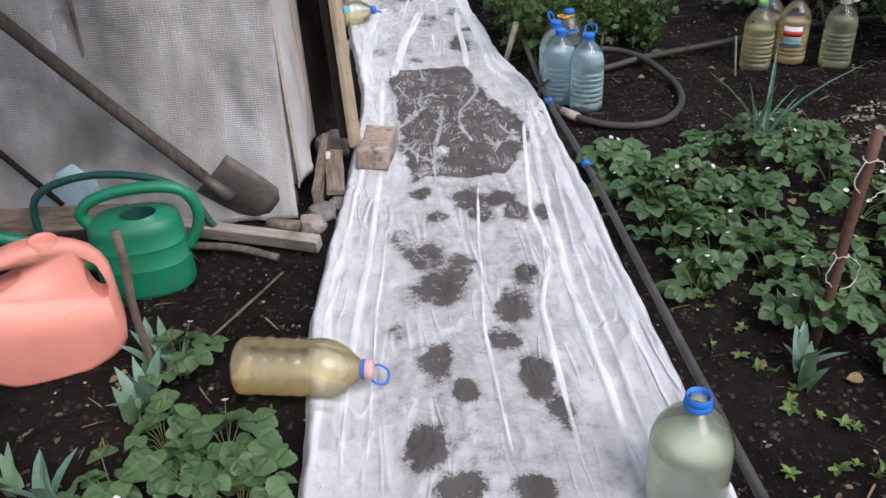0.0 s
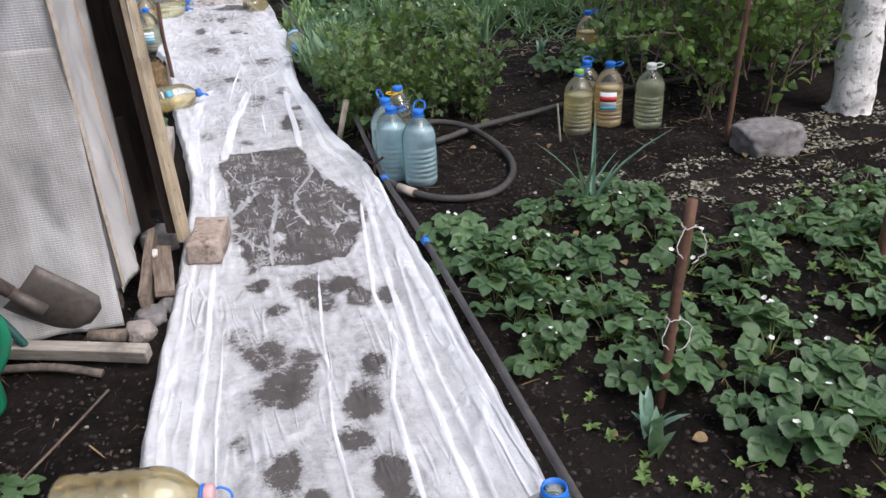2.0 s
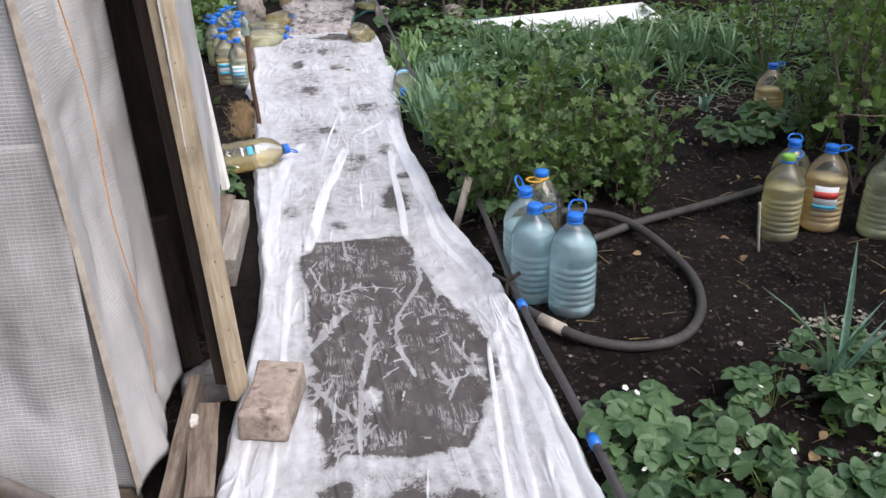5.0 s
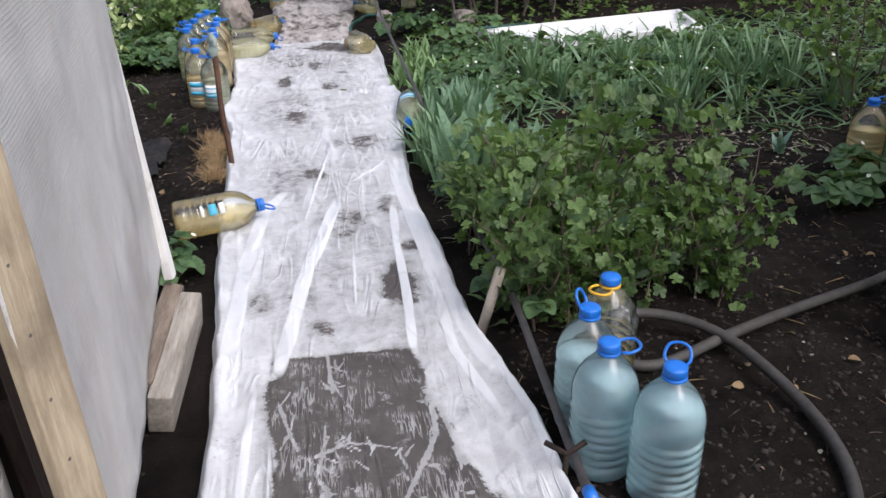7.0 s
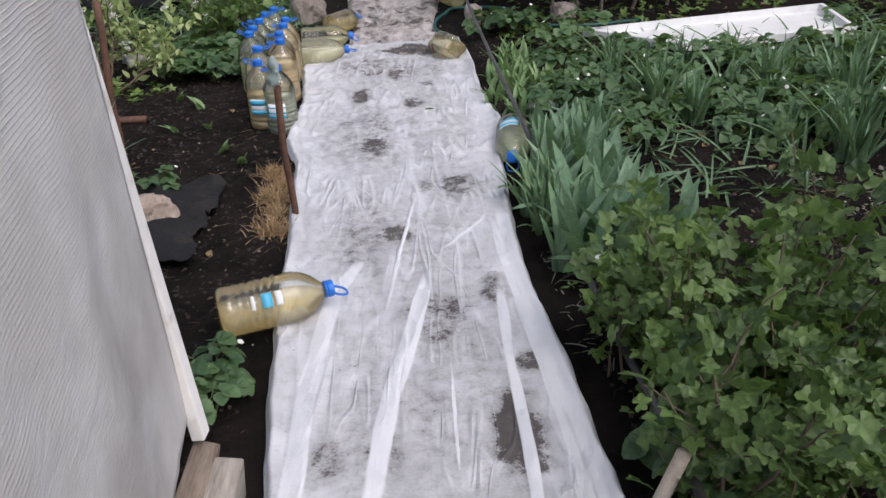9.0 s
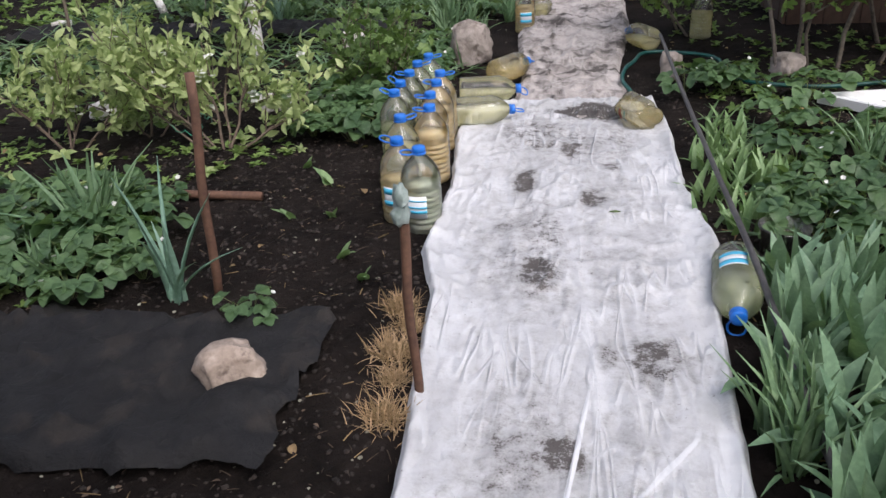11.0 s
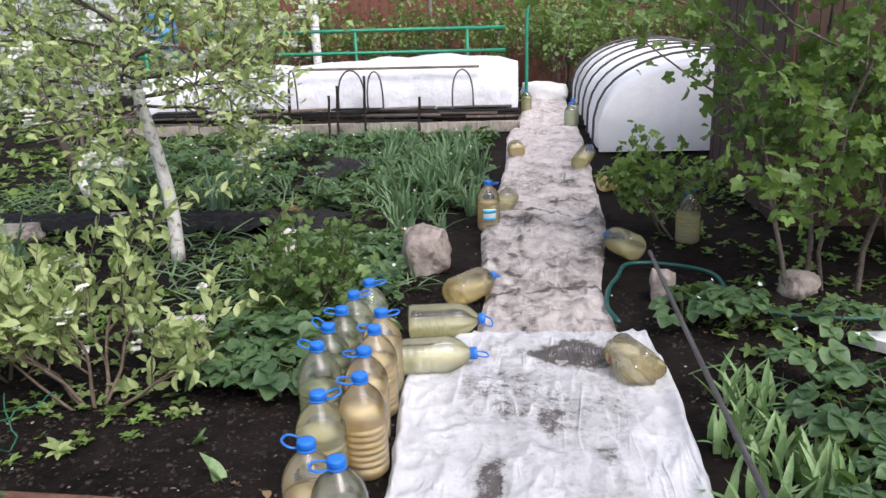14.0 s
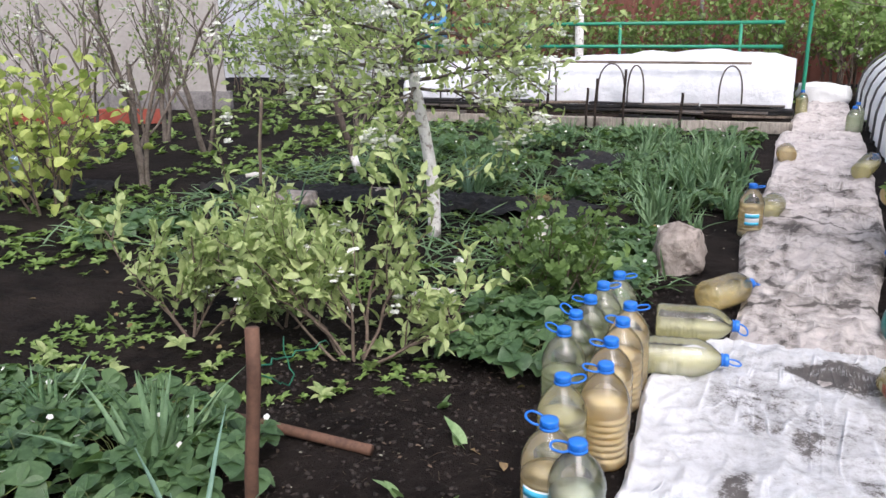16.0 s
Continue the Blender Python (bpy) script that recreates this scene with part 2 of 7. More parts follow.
FILM_MUDDY = film_mat("muddy_film", (0.74, 0.735, 0.73), 0.08, 0.14, (0.4, 0.385, 0.37))
TUNNEL = rough_mat("white_tunnel_cover", (0.5, 0.52, 0.555), (0.68, 0.69, 0.72), 7, 2, 0.55, 0.6, 0.05)
# whiter than the cover above: the lit front end is put into its colour
TUNNEL_FILM = rough_mat("lit_white_film", (0.8, 0.81, 0.82), (0.88, 0.88, 0.89), 6, 1.5, 0.4, 0.4, 0.03)
BLACK_FILM = rough_mat("black_mulch_film", (0.004, 0.004, 0.005), (0.01, 0.01, 0.011), 12, 3, 0.8, 0.8, 0.03, stain=(0.02, 0.017, 0.015))
PLANK = wood_mat("weathered_plank", (0.1, 0.075, 0.058), (0.27, 0.22, 0.175), (0.05, 0.04, 0.034))
BATTEN = wood_mat("pale_batten", (0.3, 0.24, 0.165), (0.52, 0.435, 0.31), (0.16, 0.125, 0.09))
GREY_WOOD = wood_mat("rotten_grey_wood", (0.2, 0.175, 0.15), (0.4, 0.365, 0.32), (0.1, 0.085, 0.075))
DARK_WOOD = wood_mat("blackish_wood", (0.012, 0.009, 0.008), (0.04, 0.028, 0.022), (0.02, 0.015, 0.012))
WHITE_WOOD = rough_mat("white_painted_wood", (0.7, 0.69, 0.66), (0.8, 0.79, 0.77), 30, 5, 0.5, 0.2, stain=(0.55, 0.52, 0.48))
BRICK = rough_mat("dirty_silicate_brick", (0.2, 0.155, 0.125), (0.46, 0.38, 0.32), 40, 8, 0.9, 0.8, 0.006, stain=(0.12, 0.09, 0.075))
STONE = rough_mat("rough_pale_stone", (0.2, 0.17, 0.15), (0.42, 0.37, 0.34), 18, 5, 0.9, 0.9, 0.02, stain=(0.13, 0.105, 0.09))
WHITE_STONE = rough_mat("white_limestone", (0.42, 0.4, 0.37), (0.68, 0.66, 0.62), 22, 6, 0.9, 0.7, 0.012)
CONCRETE = rough_mat("grey_concrete", (0.1, 0.095, 0.095), (0.25, 0.235, 0.23), 30, 7, 0.9, 0.8, 0.008)
RUST = rough_mat("rusty_iron", (0.075, 0.04, 0.028), (0.16, 0.085, 0.055), 60, 9, 0.75, 0.5, 0.002, metal=0.2)
STEEL = rough_mat("dull_grey_steel", (0.07, 0.06, 0.055), (0.14, 0.125, 0.115), 40, 8, 0.55, 0.4, 0.003, metal=0.35, stain=(0.1, 0.07, 0.05))
HANDLE_WOOD = wood_mat("tool_handle_wood", (0.05, 0.038, 0.033), (0.12, 0.095, 0.08), (0.05, 0.038, 0.03))
PIPE = rough_mat("black_polythene_pipe", (0.035, 0.033, 0.035), (0.085, 0.08, 0.08), 35, 6, 0.5, 0.25, 0.002)
RUBBER = rough_mat("grey_rubber_hose", (0.028, 0.026, 0.025), (0.062, 0.058, 0.054), 50, 8, 0.65, 0.3, 0.002)
BLUE = plastic_mat("blue_cap_plastic", (0.012, 0.16, 0.62), 0.3, (0.05, 0.08, 0.14), 0.25)
PINK_CAP = plastic_mat("pale_pink_plastic", (0.75, 0.42, 0.42))
YELLOW = plastic_mat("yellow_plastic", (0.72, 0.42, 0.03))
LIME = plastic_mat("lime_plastic", (0.25, 0.55, 0.08))
WHITE_PLASTIC = plastic_mat("white_plastic", (0.75, 0.76, 0.76), 0.35, (0.4, 0.38, 0.35))
GREEN_CAN = plastic_mat("green_can_plastic", (0.006, 0.2, 0.105), 0.36, (0.06, 0.1, 0.06), 0.5)
DARK_GREEN = plastic_mat("dark_green_plastic", (0.006, 0.075, 0.065))
PINK = plastic_mat("salmon_pink_plastic", (0.84, 0.33, 0.26), 0.34, (0.5, 0.22, 0.16), 0.3)
INSIDE = plastic_mat("shaded_plastic_inside", (0.25, 0.07, 0.05))
SKY_BLUE = plastic_mat("label_blue", (0.06, 0.45, 0.68), 0.4, (0.2, 0.3, 0.35), 0.2)
LABEL = plastic_mat("label_paper", (0.72, 0.76, 0.78), 0.5, (0.4, 0.45, 0.45), 0.3)
LABEL_RED = plastic_mat("label_red", (0.6, 0.06, 0.05), 0.5)
PET = pet_mat("clear_bottle_plastic", (0.97, 0.98, 0.97))
PET_BLUE = pet_mat("blue_bottle_plastic", (0.9, 0.98, 0.995))
PET_DULL = pet_mat("hazy_bottle_plastic", (0.95, 0.95, 0.92), 0.14)
W_YELLOW = water_mat("yellow_water", (0.99, 0.96, 0.82), (0.88, 0.82, 0.48), 0.38)
W_AMBER = water_mat("amber_water", (1.0, 0.93, 0.74), (1.0, 0.82, 0.48), 0.56)
W_HONEY = water_mat("honey_water", (1.0, 0.94, 0.76), (1.0, 0.88, 0.55), 0.24)
W_PALE = water_mat("pale_water", (0.99, 0.97, 0.88), (0.94, 0.92, 0.6), 0.34)
W_GREEN = water_mat("greenish_water", (0.98, 0.99, 0.92), (0.74, 0.8, 0.54), 0.34)
W_MILK = water_mat("cloudy_pale_water", (0.97, 0.99, 0.95), (0.84, 0.9, 0.7), 0.45)
W_CLEAR = water_mat("bluish_water", (0.94, 0.99, 1.0), (0.78, 0.96, 1.0), 0.44)
L_STRAW = leaf_mat("strawberry_leaf", (0.022, 0.058, 0.028), (0.12, 0.2, 0.088))
L_CURRANT = leaf_mat("currant_leaf", (0.012, 0.036, 0.014), (0.145, 0.225, 0.07))
L_VINE = leaf_mat("vine_leaf", (0.018, 0.05, 0.014), (0.15, 0.24, 0.06), 0.35)
L_APPLE = leaf_mat("young_apple_leaf", (0.15, 0.225, 0.075), (0.48, 0.55, 0.26), 0.4)
L_LIME = leaf_mat("yellow_green_leaf", (0.22, 0.31, 0.06), (0.48, 0.54, 0.17), 0.4)
L_PEAR = leaf_mat("pear_leaf", (0.22, 0.31, 0.1), (0.52, 0.6, 0.28), 0.45)
L_ONION = leaf_mat("onion_leaf", (0.075, 0.155, 0.085), (0.2, 0.3, 0.165), 0.2)
L_IRIS = leaf_mat("iris_leaf", (0.09, 0.175, 0.11), (0.23, 0.345, 0.215), 0.22)
L_IRIS_PALE = leaf_mat("pale_iris_leaf", (0.1, 0.19, 0.075), (0.25, 0.36, 0.17), 0.25)
L_LEEK = leaf_mat("leek_leaf", (0.1, 0.2, 0.15), (0.22, 0.34, 0.27), 0.2)
L_GRASS = leaf_mat("weed_leaf", (0.06, 0.12, 0.03), (0.19, 0.28, 0.08), 0.3)
L_FAR = leaf_mat("fruit_leaf", (0.09, 0.14, 0.05), (0.26, 0.31, 0.14), 0.35)
L_DRY = leaf_mat("dry_leaf", (0.12, 0.075, 0.035), (0.34, 0.24, 0.13), 0.2, 0.8)
L_DRY_DARK = leaf_mat("rotted_litter", (0.018, 0.013, 0.01), (0.13, 0.092, 0.066), 0.05, 0.9)
L_THUJA = leaf_mat("dead_needle", (0.26, 0.16, 0.085), (0.56, 0.4, 0.25), 0.2, 0.8)
STEM = rough_mat("green_stem", (0.08, 0.12, 0.035), (0.18, 0.2, 0.08), 40, 8, 0.6, 0.2)
TWIG = rough_mat("brown_twig", (0.07, 0.05, 0.038), (0.17, 0.13, 0.1), 60, 10, 0.85, 0.5)
BARK = rough_mat("grey_brown_bark", (0.06, 0.048, 0.04), (0.19, 0.16, 0.135), 50, 9, 0.9, 1.0, 0.006)
LIME_BARK = rough_mat("whitewashed_bark", (0.64, 0.63, 0.6), (0.83, 0.82, 0.8), 45, 12, 0.9, 1.0, 0.008, stain=(0.3, 0.26, 0.23))
PETAL = leaf_mat("white_petal", (0.72, 0.72, 0.68), (0.85, 0.85, 0.82), 0.3, 0.6)
DEBRIS = leaf_mat("pale_chaff", (0.08, 0.07, 0.05), (0.36, 0.35, 0.28), 0.1, 0.9)
FENCE = rough_mat("brown_sheet_metal", (0.13, 0.047, 0.033), (0.19, 0.075, 0.055), 8, 1.2, 0.5, 0.1, 0.01, metal=0.1)
FENCE_GREY = rough_mat("pale_grey_sheet_metal", (0.42, 0.44, 0.48), (0.58, 0.6, 0.63), 8, 1.2, 0.45, 0.1, 0.01, metal=0.2)
SHED = rough_mat("dark_brown_boards", (0.04, 0.022, 0.016), (0.085, 0.048, 0.035), 20, 3, 0.75, 0.4, 0.006)
GREEN_PAINT = rough_mat("green_painted_pipe", (0.012, 0.17, 0.095), (0.02, 0.24, 0.14), 25, 5, 0.45, 0.2)
PALE_WALL = rough_mat("pale_polycarbonate", (0.27, 0.25, 0.235), (0.37, 0.35, 0.33), 14, 2, 0.5, 0.2)
BLUE_TARP = rough_mat("blue_barrel_plastic", (0.05, 0.2, 0.45), (0.1, 0.3, 0.55), 14, 3, 0.5, 0.3)
BRICK_RED = rough_mat("red_painted_board", (0.22, 0.045, 0.03), (0.32, 0.08, 0.055), 20, 4, 0.8, 0.3)
STRING = rough_mat("white_string", (0.5, 0.48, 0.43), (0.7, 0.68, 0.63), 90, 20, 0.9, 0.4)
ORANGE_WIRE = rough_mat("orange_cord", (0.45, 0.2, 0.06), (0.6, 0.3, 0.1), 90, 20, 0.8, 0.3)
CLOTH = rough_mat("dirty_sackcloth", (0.25, 0.21, 0.17), (0.48, 0.43, 0.37), 35, 6, 0.9, 0.6)
FOIL = rough_mat("green_grey_bottle_foil", (0.16, 0.22, 0.2), (0.42, 0.48, 0.46), 25, 9, 0.3, 0.8, 0.006)


# ---- geometry helpers ----
def mesh_object(name, V, F, material, parent=None, label="", smooth=True):
    me = bpy.data.meshes.new(name)
    V = V.tolist() if isinstance(V, np.ndarray) else [tuple(v) for v in V]
    F = F.tolist() if isinstance(F, np.ndarray) else [tuple(f) for f in F]
    me.from_pydata(V, [], F)
    if smooth:
        me.polygons.foreach_set("use_smooth", [True] * len(me.polygons))
    me.materials.append(material)
    ob = new(name, me)
    if parent:
        ob.parent = parent
    if label:
        tagged(ob, label)
    return ob


def part(name, bm, material, parent, label="", smooth=True):
    """Links a bmesh as one mesh object under a thing or a part."""
    me = bpy.data.meshes.new(name)
    bm.to_mesh(me)
    bm.free()
    if smooth:
        me.polygons.foreach_set("use_smooth", [True] * len(me.polygons))
    me.materials.append(material)
    ob = new(name, me)
    if parent:
        ob.parent = parent
    if label:
        tagged(ob, label)
    return ob


def thing(name, m, label, category, group="", kind=""):
    ob = new(name)
    ob.empty_display_size = 0.05
    ob.matrix_world = m
    return tagged(ob, label, category, group, kind)


def box_bm(sx, sy, sz, bevel=0.006, m=None, wobble=0.0, cuts=0):
    """A bevelled block, its base at z = 0, with uneven faces where asked."""
    bm = bmesh.new()
    bmesh.ops.create_cube(bm, size=1.0)
    for v in bm.verts:
        v.co = Vector((v.co.x * sx, v.co.y * sy, (v.co.z + 0.5) * sz))
    if cuts:
        bmesh.ops.subdivide_edges(bm, edges=bm.edges[:], cuts=cuts, use_grid_fill=True)
    if bevel:
        sharp = [e for e in bm.edges if len(e.link_faces) == 2 and e.calc_face_angle(0) > 0.6]
        bmesh.ops.bevel(bm, geom=sharp, offset=bevel, segments=2, affect="EDGES", profile=0.6)
    if wobble:
        for v in bm.verts:
            v.co += wobble * noise.noise_vector(v.co * 9 + Vector((sx * 31, sy * 17, 0)))
    if m:
        bm.transform(m)
    return bm


def tube_arrays(lines, sides=6, close=True):
    """Tubes along polylines; each line is (points, radii)."""
    V, F, base = [], [], 0
    for pts, radii in lines:
        pts = np.asarray(pts, float)
        n = len(pts)
        radii = np.broadcast_to(np.asarray(radii, float), (n,))
        tan = np.gradient(pts, axis=0)
        tan /= np.linalg.norm(tan, axis=1)[:, None] + 1e-9
        ref = np.array([0.0, 0.0, 1.0]) if abs(tan[0][2]) < 0.9 else np.array([1.0, 0.0, 0.0])
        a = np.cross(tan[0], ref)
        a /= np.linalg.norm(a)
        ring = np.arange(sides) * 2 * np.pi / sides
        for i in range(n):
            a = a - tan[i] * np.dot(a, tan[i])
            a /= np.linalg.norm(a) + 1e-9
            b = np.cross(tan[i], a)
            V.append(pts[i] + radii[i] * (np.cos(ring)[:, None] * a + np.sin(ring)[:, None] * b))
        for i in range(n - 1):
            for j in range(sides):
                j2 = (j + 1) % sides
                F.append((base + i * sides + j, base + i * sides + j2, base + (i + 1) * sides + j2, base + (i + 1) * sides + j))
        if close:
            F.append(tuple(base + j for j in range(sides))[::-1])
            F.append(tuple(base + (n - 1) * sides + j for j in range(sides)))
        base += n * sides
    return np.concatenate(V), F


def tube(name, lines, material, parent=None, label="", sides=8):
    V, F = tube_arrays(lines, sides)
    return mesh_object(name, V, F, material, parent, label)


def curve_pts(ctrl, n=24):
    """A smooth line through control points (Catmull-Rom)."""
    c = np.asarray(ctrl, float)
    c = np.vstack([2 * c[0] - c[1], c, 2 * c[-1] - c[-2]])
    out = []
    for s in np.linspace(0, len(c) - 3 - 1e-6, n):
        i = int(s)
        u = s - i
        p0, p1, p2, p3 = c[i:i + 4]
        out.append(0.5 * (2 * p1 + (p2 - p0) * u + (2 * p0 - 5 * p1 + 4 * p2 - p3) * u * u + (3 * p1 - p0 - 3 * p2 + p3) * u ** 3))
    return np.array(out)


def lathe_bm(profile, sides=28, squash=0.0, caps=True):
    """Turns (radius, z) pairs round z; squash makes the section a rounded square."""
    bm = bmesh.new()
    rings = []
    for r, z in profile:
        ring = []
        for j in range(sides):
            a = 2 * math.pi * j / sides
            k = 1 + squash * (abs(math.sin(2 * a)) - 0.5) * (1 if r > 0.05 else 0)
            ring.append(bm.verts.new((r * k * math.cos(a), r * k * math.sin(a), z)))
        rings.append(ring)
    for a, b in zip(rings, rings[1:]):
        for j in range(sides):
            bm.faces.new((a[j], a[(j + 1) % sides], b[(j + 1) % sides], b[j]))
    if caps:
        bm.faces.new(rings[0][::-1])
        bm.faces.new(rings[-1])
    return bm


# leaf templates: (verts in the frame along, across, up; faces)
def ovate(prof, fold=0.25, droop=0.25):
    n = len(prof) - 1
    V, F = [], []
    for i, w in enumerate(prof):
        s = i / n
        for side in (-1, 0, 1):
            V.append((s, side * w * 0.5, abs(side) * w * 0.5 * fold * 2 - droop * s * s))
    for i in range(n):
        for j in (0, 1):
            a = 3 * i + j
            F.append((a, a + 1, a + 4, a + 3))
    return np.array(V), np.array(F)


def palmate(depth=0.34, cup=0.18, k=37):
    """A five-lobed leaf with a toothed edge, ribbed between its veins."""
    rim, mid = [], []
    for i in range(k):
        ang = math.radians(-158 + 316 * i / (k - 1))
        lobe = 0.5 + 0.5 * math.cos(ang * 360.0 / 63.0)
        r = 0.62 * (1.0 - depth + depth * lobe ** 0.8) * (1.0 - 0.2 * abs(ang) / 2.7) * (1.0 + 0.045 * (i % 2))
        rib = 0.035 * (lobe - 0.5)
        for ring, f in ((mid, 0.55), (rim, 1.0)):
            a, b = 0.4 + f * r * math.cos(ang), f * r * math.sin(ang)
            ring.append((a, b, cup * abs(b) - 0.24 * a * a - rib * f * 1.6 + 0.03 * f * math.sin(5 * a + 9 * b)))
    V = [(0.36, 0.0, -0.035)] + mid + rim
    F = []
    for i in range(k - 1):
        F += [(0, 1 + i, 2 + i), (1 + i, 1 + k + i, 2 + k + i), (1 + i, 2 + k + i, 2 + i)]
    return np.array(V), np.array(F)


def join_templates(items):
    V, F, base = [], [], 0
    for v, f in items:
        V.append(v)
        F.append(f + base)
        base += len(v)
    return np.concatenate(V), np.concatenate(F)


def trifoliate(prof):
    leaf = ovate(prof, 0.2, 0.25)
    out = []
    for ang, s in ((0, 1.0), (72, 0.9), (-72, 0.9)):
        v = leaf[0].copy() * s
        c, d = math.cos(radians(ang)), math.sin(radians(ang))
        out.append((np.stack([v[:, 0] * c - v[:, 1] * d, v[:, 0] * d + v[:, 1] * c, v[:, 2]], 1), leaf[1]))
    return join_templates(out)


T_OVATE = ovate([0.05, 0.42, 0.5, 0.34, 0.03])
T_BROAD = ovate([0.08, 0.6, 0.78, 0.8, 0.6, 0.04], 0.22, 0.3)
T_TRI = trifoliate([0.12, 0.72, 0.98, 1.02, 0.95, 0.66, 0.2])
T_TRI_FINE = trifoliate([0.1, 0.42, 0.72, 0.7, 0.94, 0.88, 1.06, 0.95, 1.02, 0.82, 0.84, 0.55, 0.5, 0.12])
T_PALM = palmate(0.24)
T_VINE = palmate(0.26, 0.24, 27)
T_BLADE = [ovate([0.05, 0.055, 0.05, 0.042, 0.03, 0.004], 0.6, b) for b in (0.05, 0.25, 0.6)]
T_SWORD = [ovate([0.09, 0.13, 0.15, 0.13, 0.09, 0.005], 0.25, b) for b in (0.02, 0.15, 0.4)]


def rosette():
    out = []
    leaf = ovate([0.06, 0.34, 0.5, 0.4, 0.04], 0.25, 0.35)
    for i in range(6):
        a, el = i * 2.4, 0.35 + 0.25 * (i % 3)
        v = leaf[0] * (0.7 + 0.15 * (i % 3))
        c, d, ce, se = math.cos(a), math.sin(a), math.cos(el), math.sin(el)
        x, z = v[:, 0] * ce - v[:, 2] * se, v[:, 0] * se + v[:, 2] * ce
        out.append((np.stack([x * c - v[:, 1] * d, x * d + v[:, 1] * c, z], 1), leaf[1]))
    return join_templates(out)


T_ROSETTE = rosette()
T_PETAL = ovate([0.3, 0.85, 0.95, 0.4], 0.1, -0.15)


def stamp(tmpl, P, D, U, L, W=None):
    """Sets a leaf at each place P, pointing along D, its face towards U, L long."""
    V, F = tmpl
    P, D, U = (np.atleast_2d(np.asarray(a, float)) for a in (P, D, U))
    D = D / (np.linalg.norm(D, axis=1)[:, None] + 1e-9)
    S = np.cross(U, D)
    S /= np.linalg.norm(S, axis=1)[:, None] + 1e-9
    N = np.cross(D, S)
    L = np.broadcast_to(np.asarray(L, float), (len(P),))
    W = L if W is None else np.broadcast_to(np.asarray(W, float), (len(P),))
    out = (P[:, None] + (V[None, :, 0:1] * L[:, None, None]) * D[:, None] + (V[None, :, 1:2] * W[:, None, None]) * S[:, None]
           + (V[None, :, 2:3] * L[:, None, None]) * N[:, None])
    faces = F[None] + (np.arange(len(P)) * len(V))[:, None, None]
    return out.reshape(-1, 3), faces.reshape(-1, F.shape[1])


def merge(chunks):
    V, F, base = [], [], 0
    for v, f in chunks:
        V.append(v)
        F.extend((np.asarray(f) + base).tolist() if isinstance(f, np.ndarray) else [tuple(i + base for i in q) for q in f])
        base += len(v)
    return np.concatenate(V), F


RNG = np.random.default_rng(7)


def rnd(a, b, n=None):
    return RNG.uniform(a, b, n)


def ground_z(x, y):
    """The soil's height: low under the path, a little uneven in the beds."""
    v = 0.03 * noise.noise((x * 0.9, y * 0.9, 0.3)) + 0.018 * noise.noise((x * 4.0, y * 4.0, 1.7)) + 0.013 * noise.noise((x * 11.0, y * 11.0, 5.0)) + 0.013 * noise.noise((x * 24.0, y * 24.0, 2.0))
    off = min(1.0, max(0.0, abs(x - 0.18) - 0.42) / 0.2)
    far = 1.0 if -8 < x < 9 and -2 < y < 20 else 0.3
    return -0.035 + (0.012 + v) * off * far


# ---- the ground and the two sheets of fleece on the path ----
def build_ground():
    def axis(fine0, fine1, step):
        mid = np.arange(fine0, fine1, step)
        up = fine1 + np.cumsum(np.geomspace(step, 60, 24))
        dn = fine0 - np.cumsum(np.geomspace(step, 60, 24))[::-1]
        return np.concatenate([dn, mid, up])
    xs, ys = axis(-2.8, 3.3, 0.021), axis(0.6, 9.6, 0.025)
    V = [(x, y, ground_z(x, y)) for y in ys for x in xs]
    nx = len(xs)
    i, j = np.meshgrid(np.arange(len(ys) - 1), np.arange(nx - 1), indexing="ij")
    a = (i * nx + j).ravel()
    F = np.stack([a, a + 1, a + nx + 1, a + nx], 1)
    return tagged(mesh_object("ground", V, F, SOIL), "dark moist garden soil, uneven and crumbly", "ground", kind="structure")


build_ground()


def sheet(name, ys, left, right, nu, height, mud_shade, fold, material, label):
    """A cloth laid along the path between two edges, with its own relief, mud, painted crease shade and folds."""
    us = np.linspace(0, 1, nu)
    V, M, FO = [], [], []
    for y in ys:
        l = np.interp(y, left[0], left[1]) + 0.014 * noise.noise((y * 2.2, 3.1, 0)) + 0.006 * noise.noise((y * 9, 3.1, 0))
        r = np.interp(y, right[0], right[1]) + 0.014 * noise.noise((y * 2.2, 9.1, 0)) + 0.006 * noise.noise((y * 9, 7.1, 0))
        for u in us:
            x = l + (r - l) * u
            f = fold(x, y)
            edge = min(u, 1 - u) * (r - l)
            z = height(x, y, edge) + 0.005 * f
            V.append((x, y, z))
            M.append(mud_shade(x, y, edge) if mud_shade else 0.0)
            FO.append(f)
    n = len(us)
    i, j = np.meshgrid(np.arange(len(ys) - 1), np.arange(n - 1), indexing="ij")
    a = (i * n + j).ravel()
    ob = mesh_object(name, V, np.stack([a, a + 1, a + n + 1, a + n], 1), material)
    T = tear_field(np.array(V)[:, :2]) if mud_shade is mud_white else np.zeros(len(V))
    for key, values in (("mud_shade", M), ("fold", FO), ("tear", T)):
        ob.data.attributes.new(key, "FLOAT", "POINT").data.foreach_set("value", values)
    return tagged(ob, label, "path cover", kind="structure")


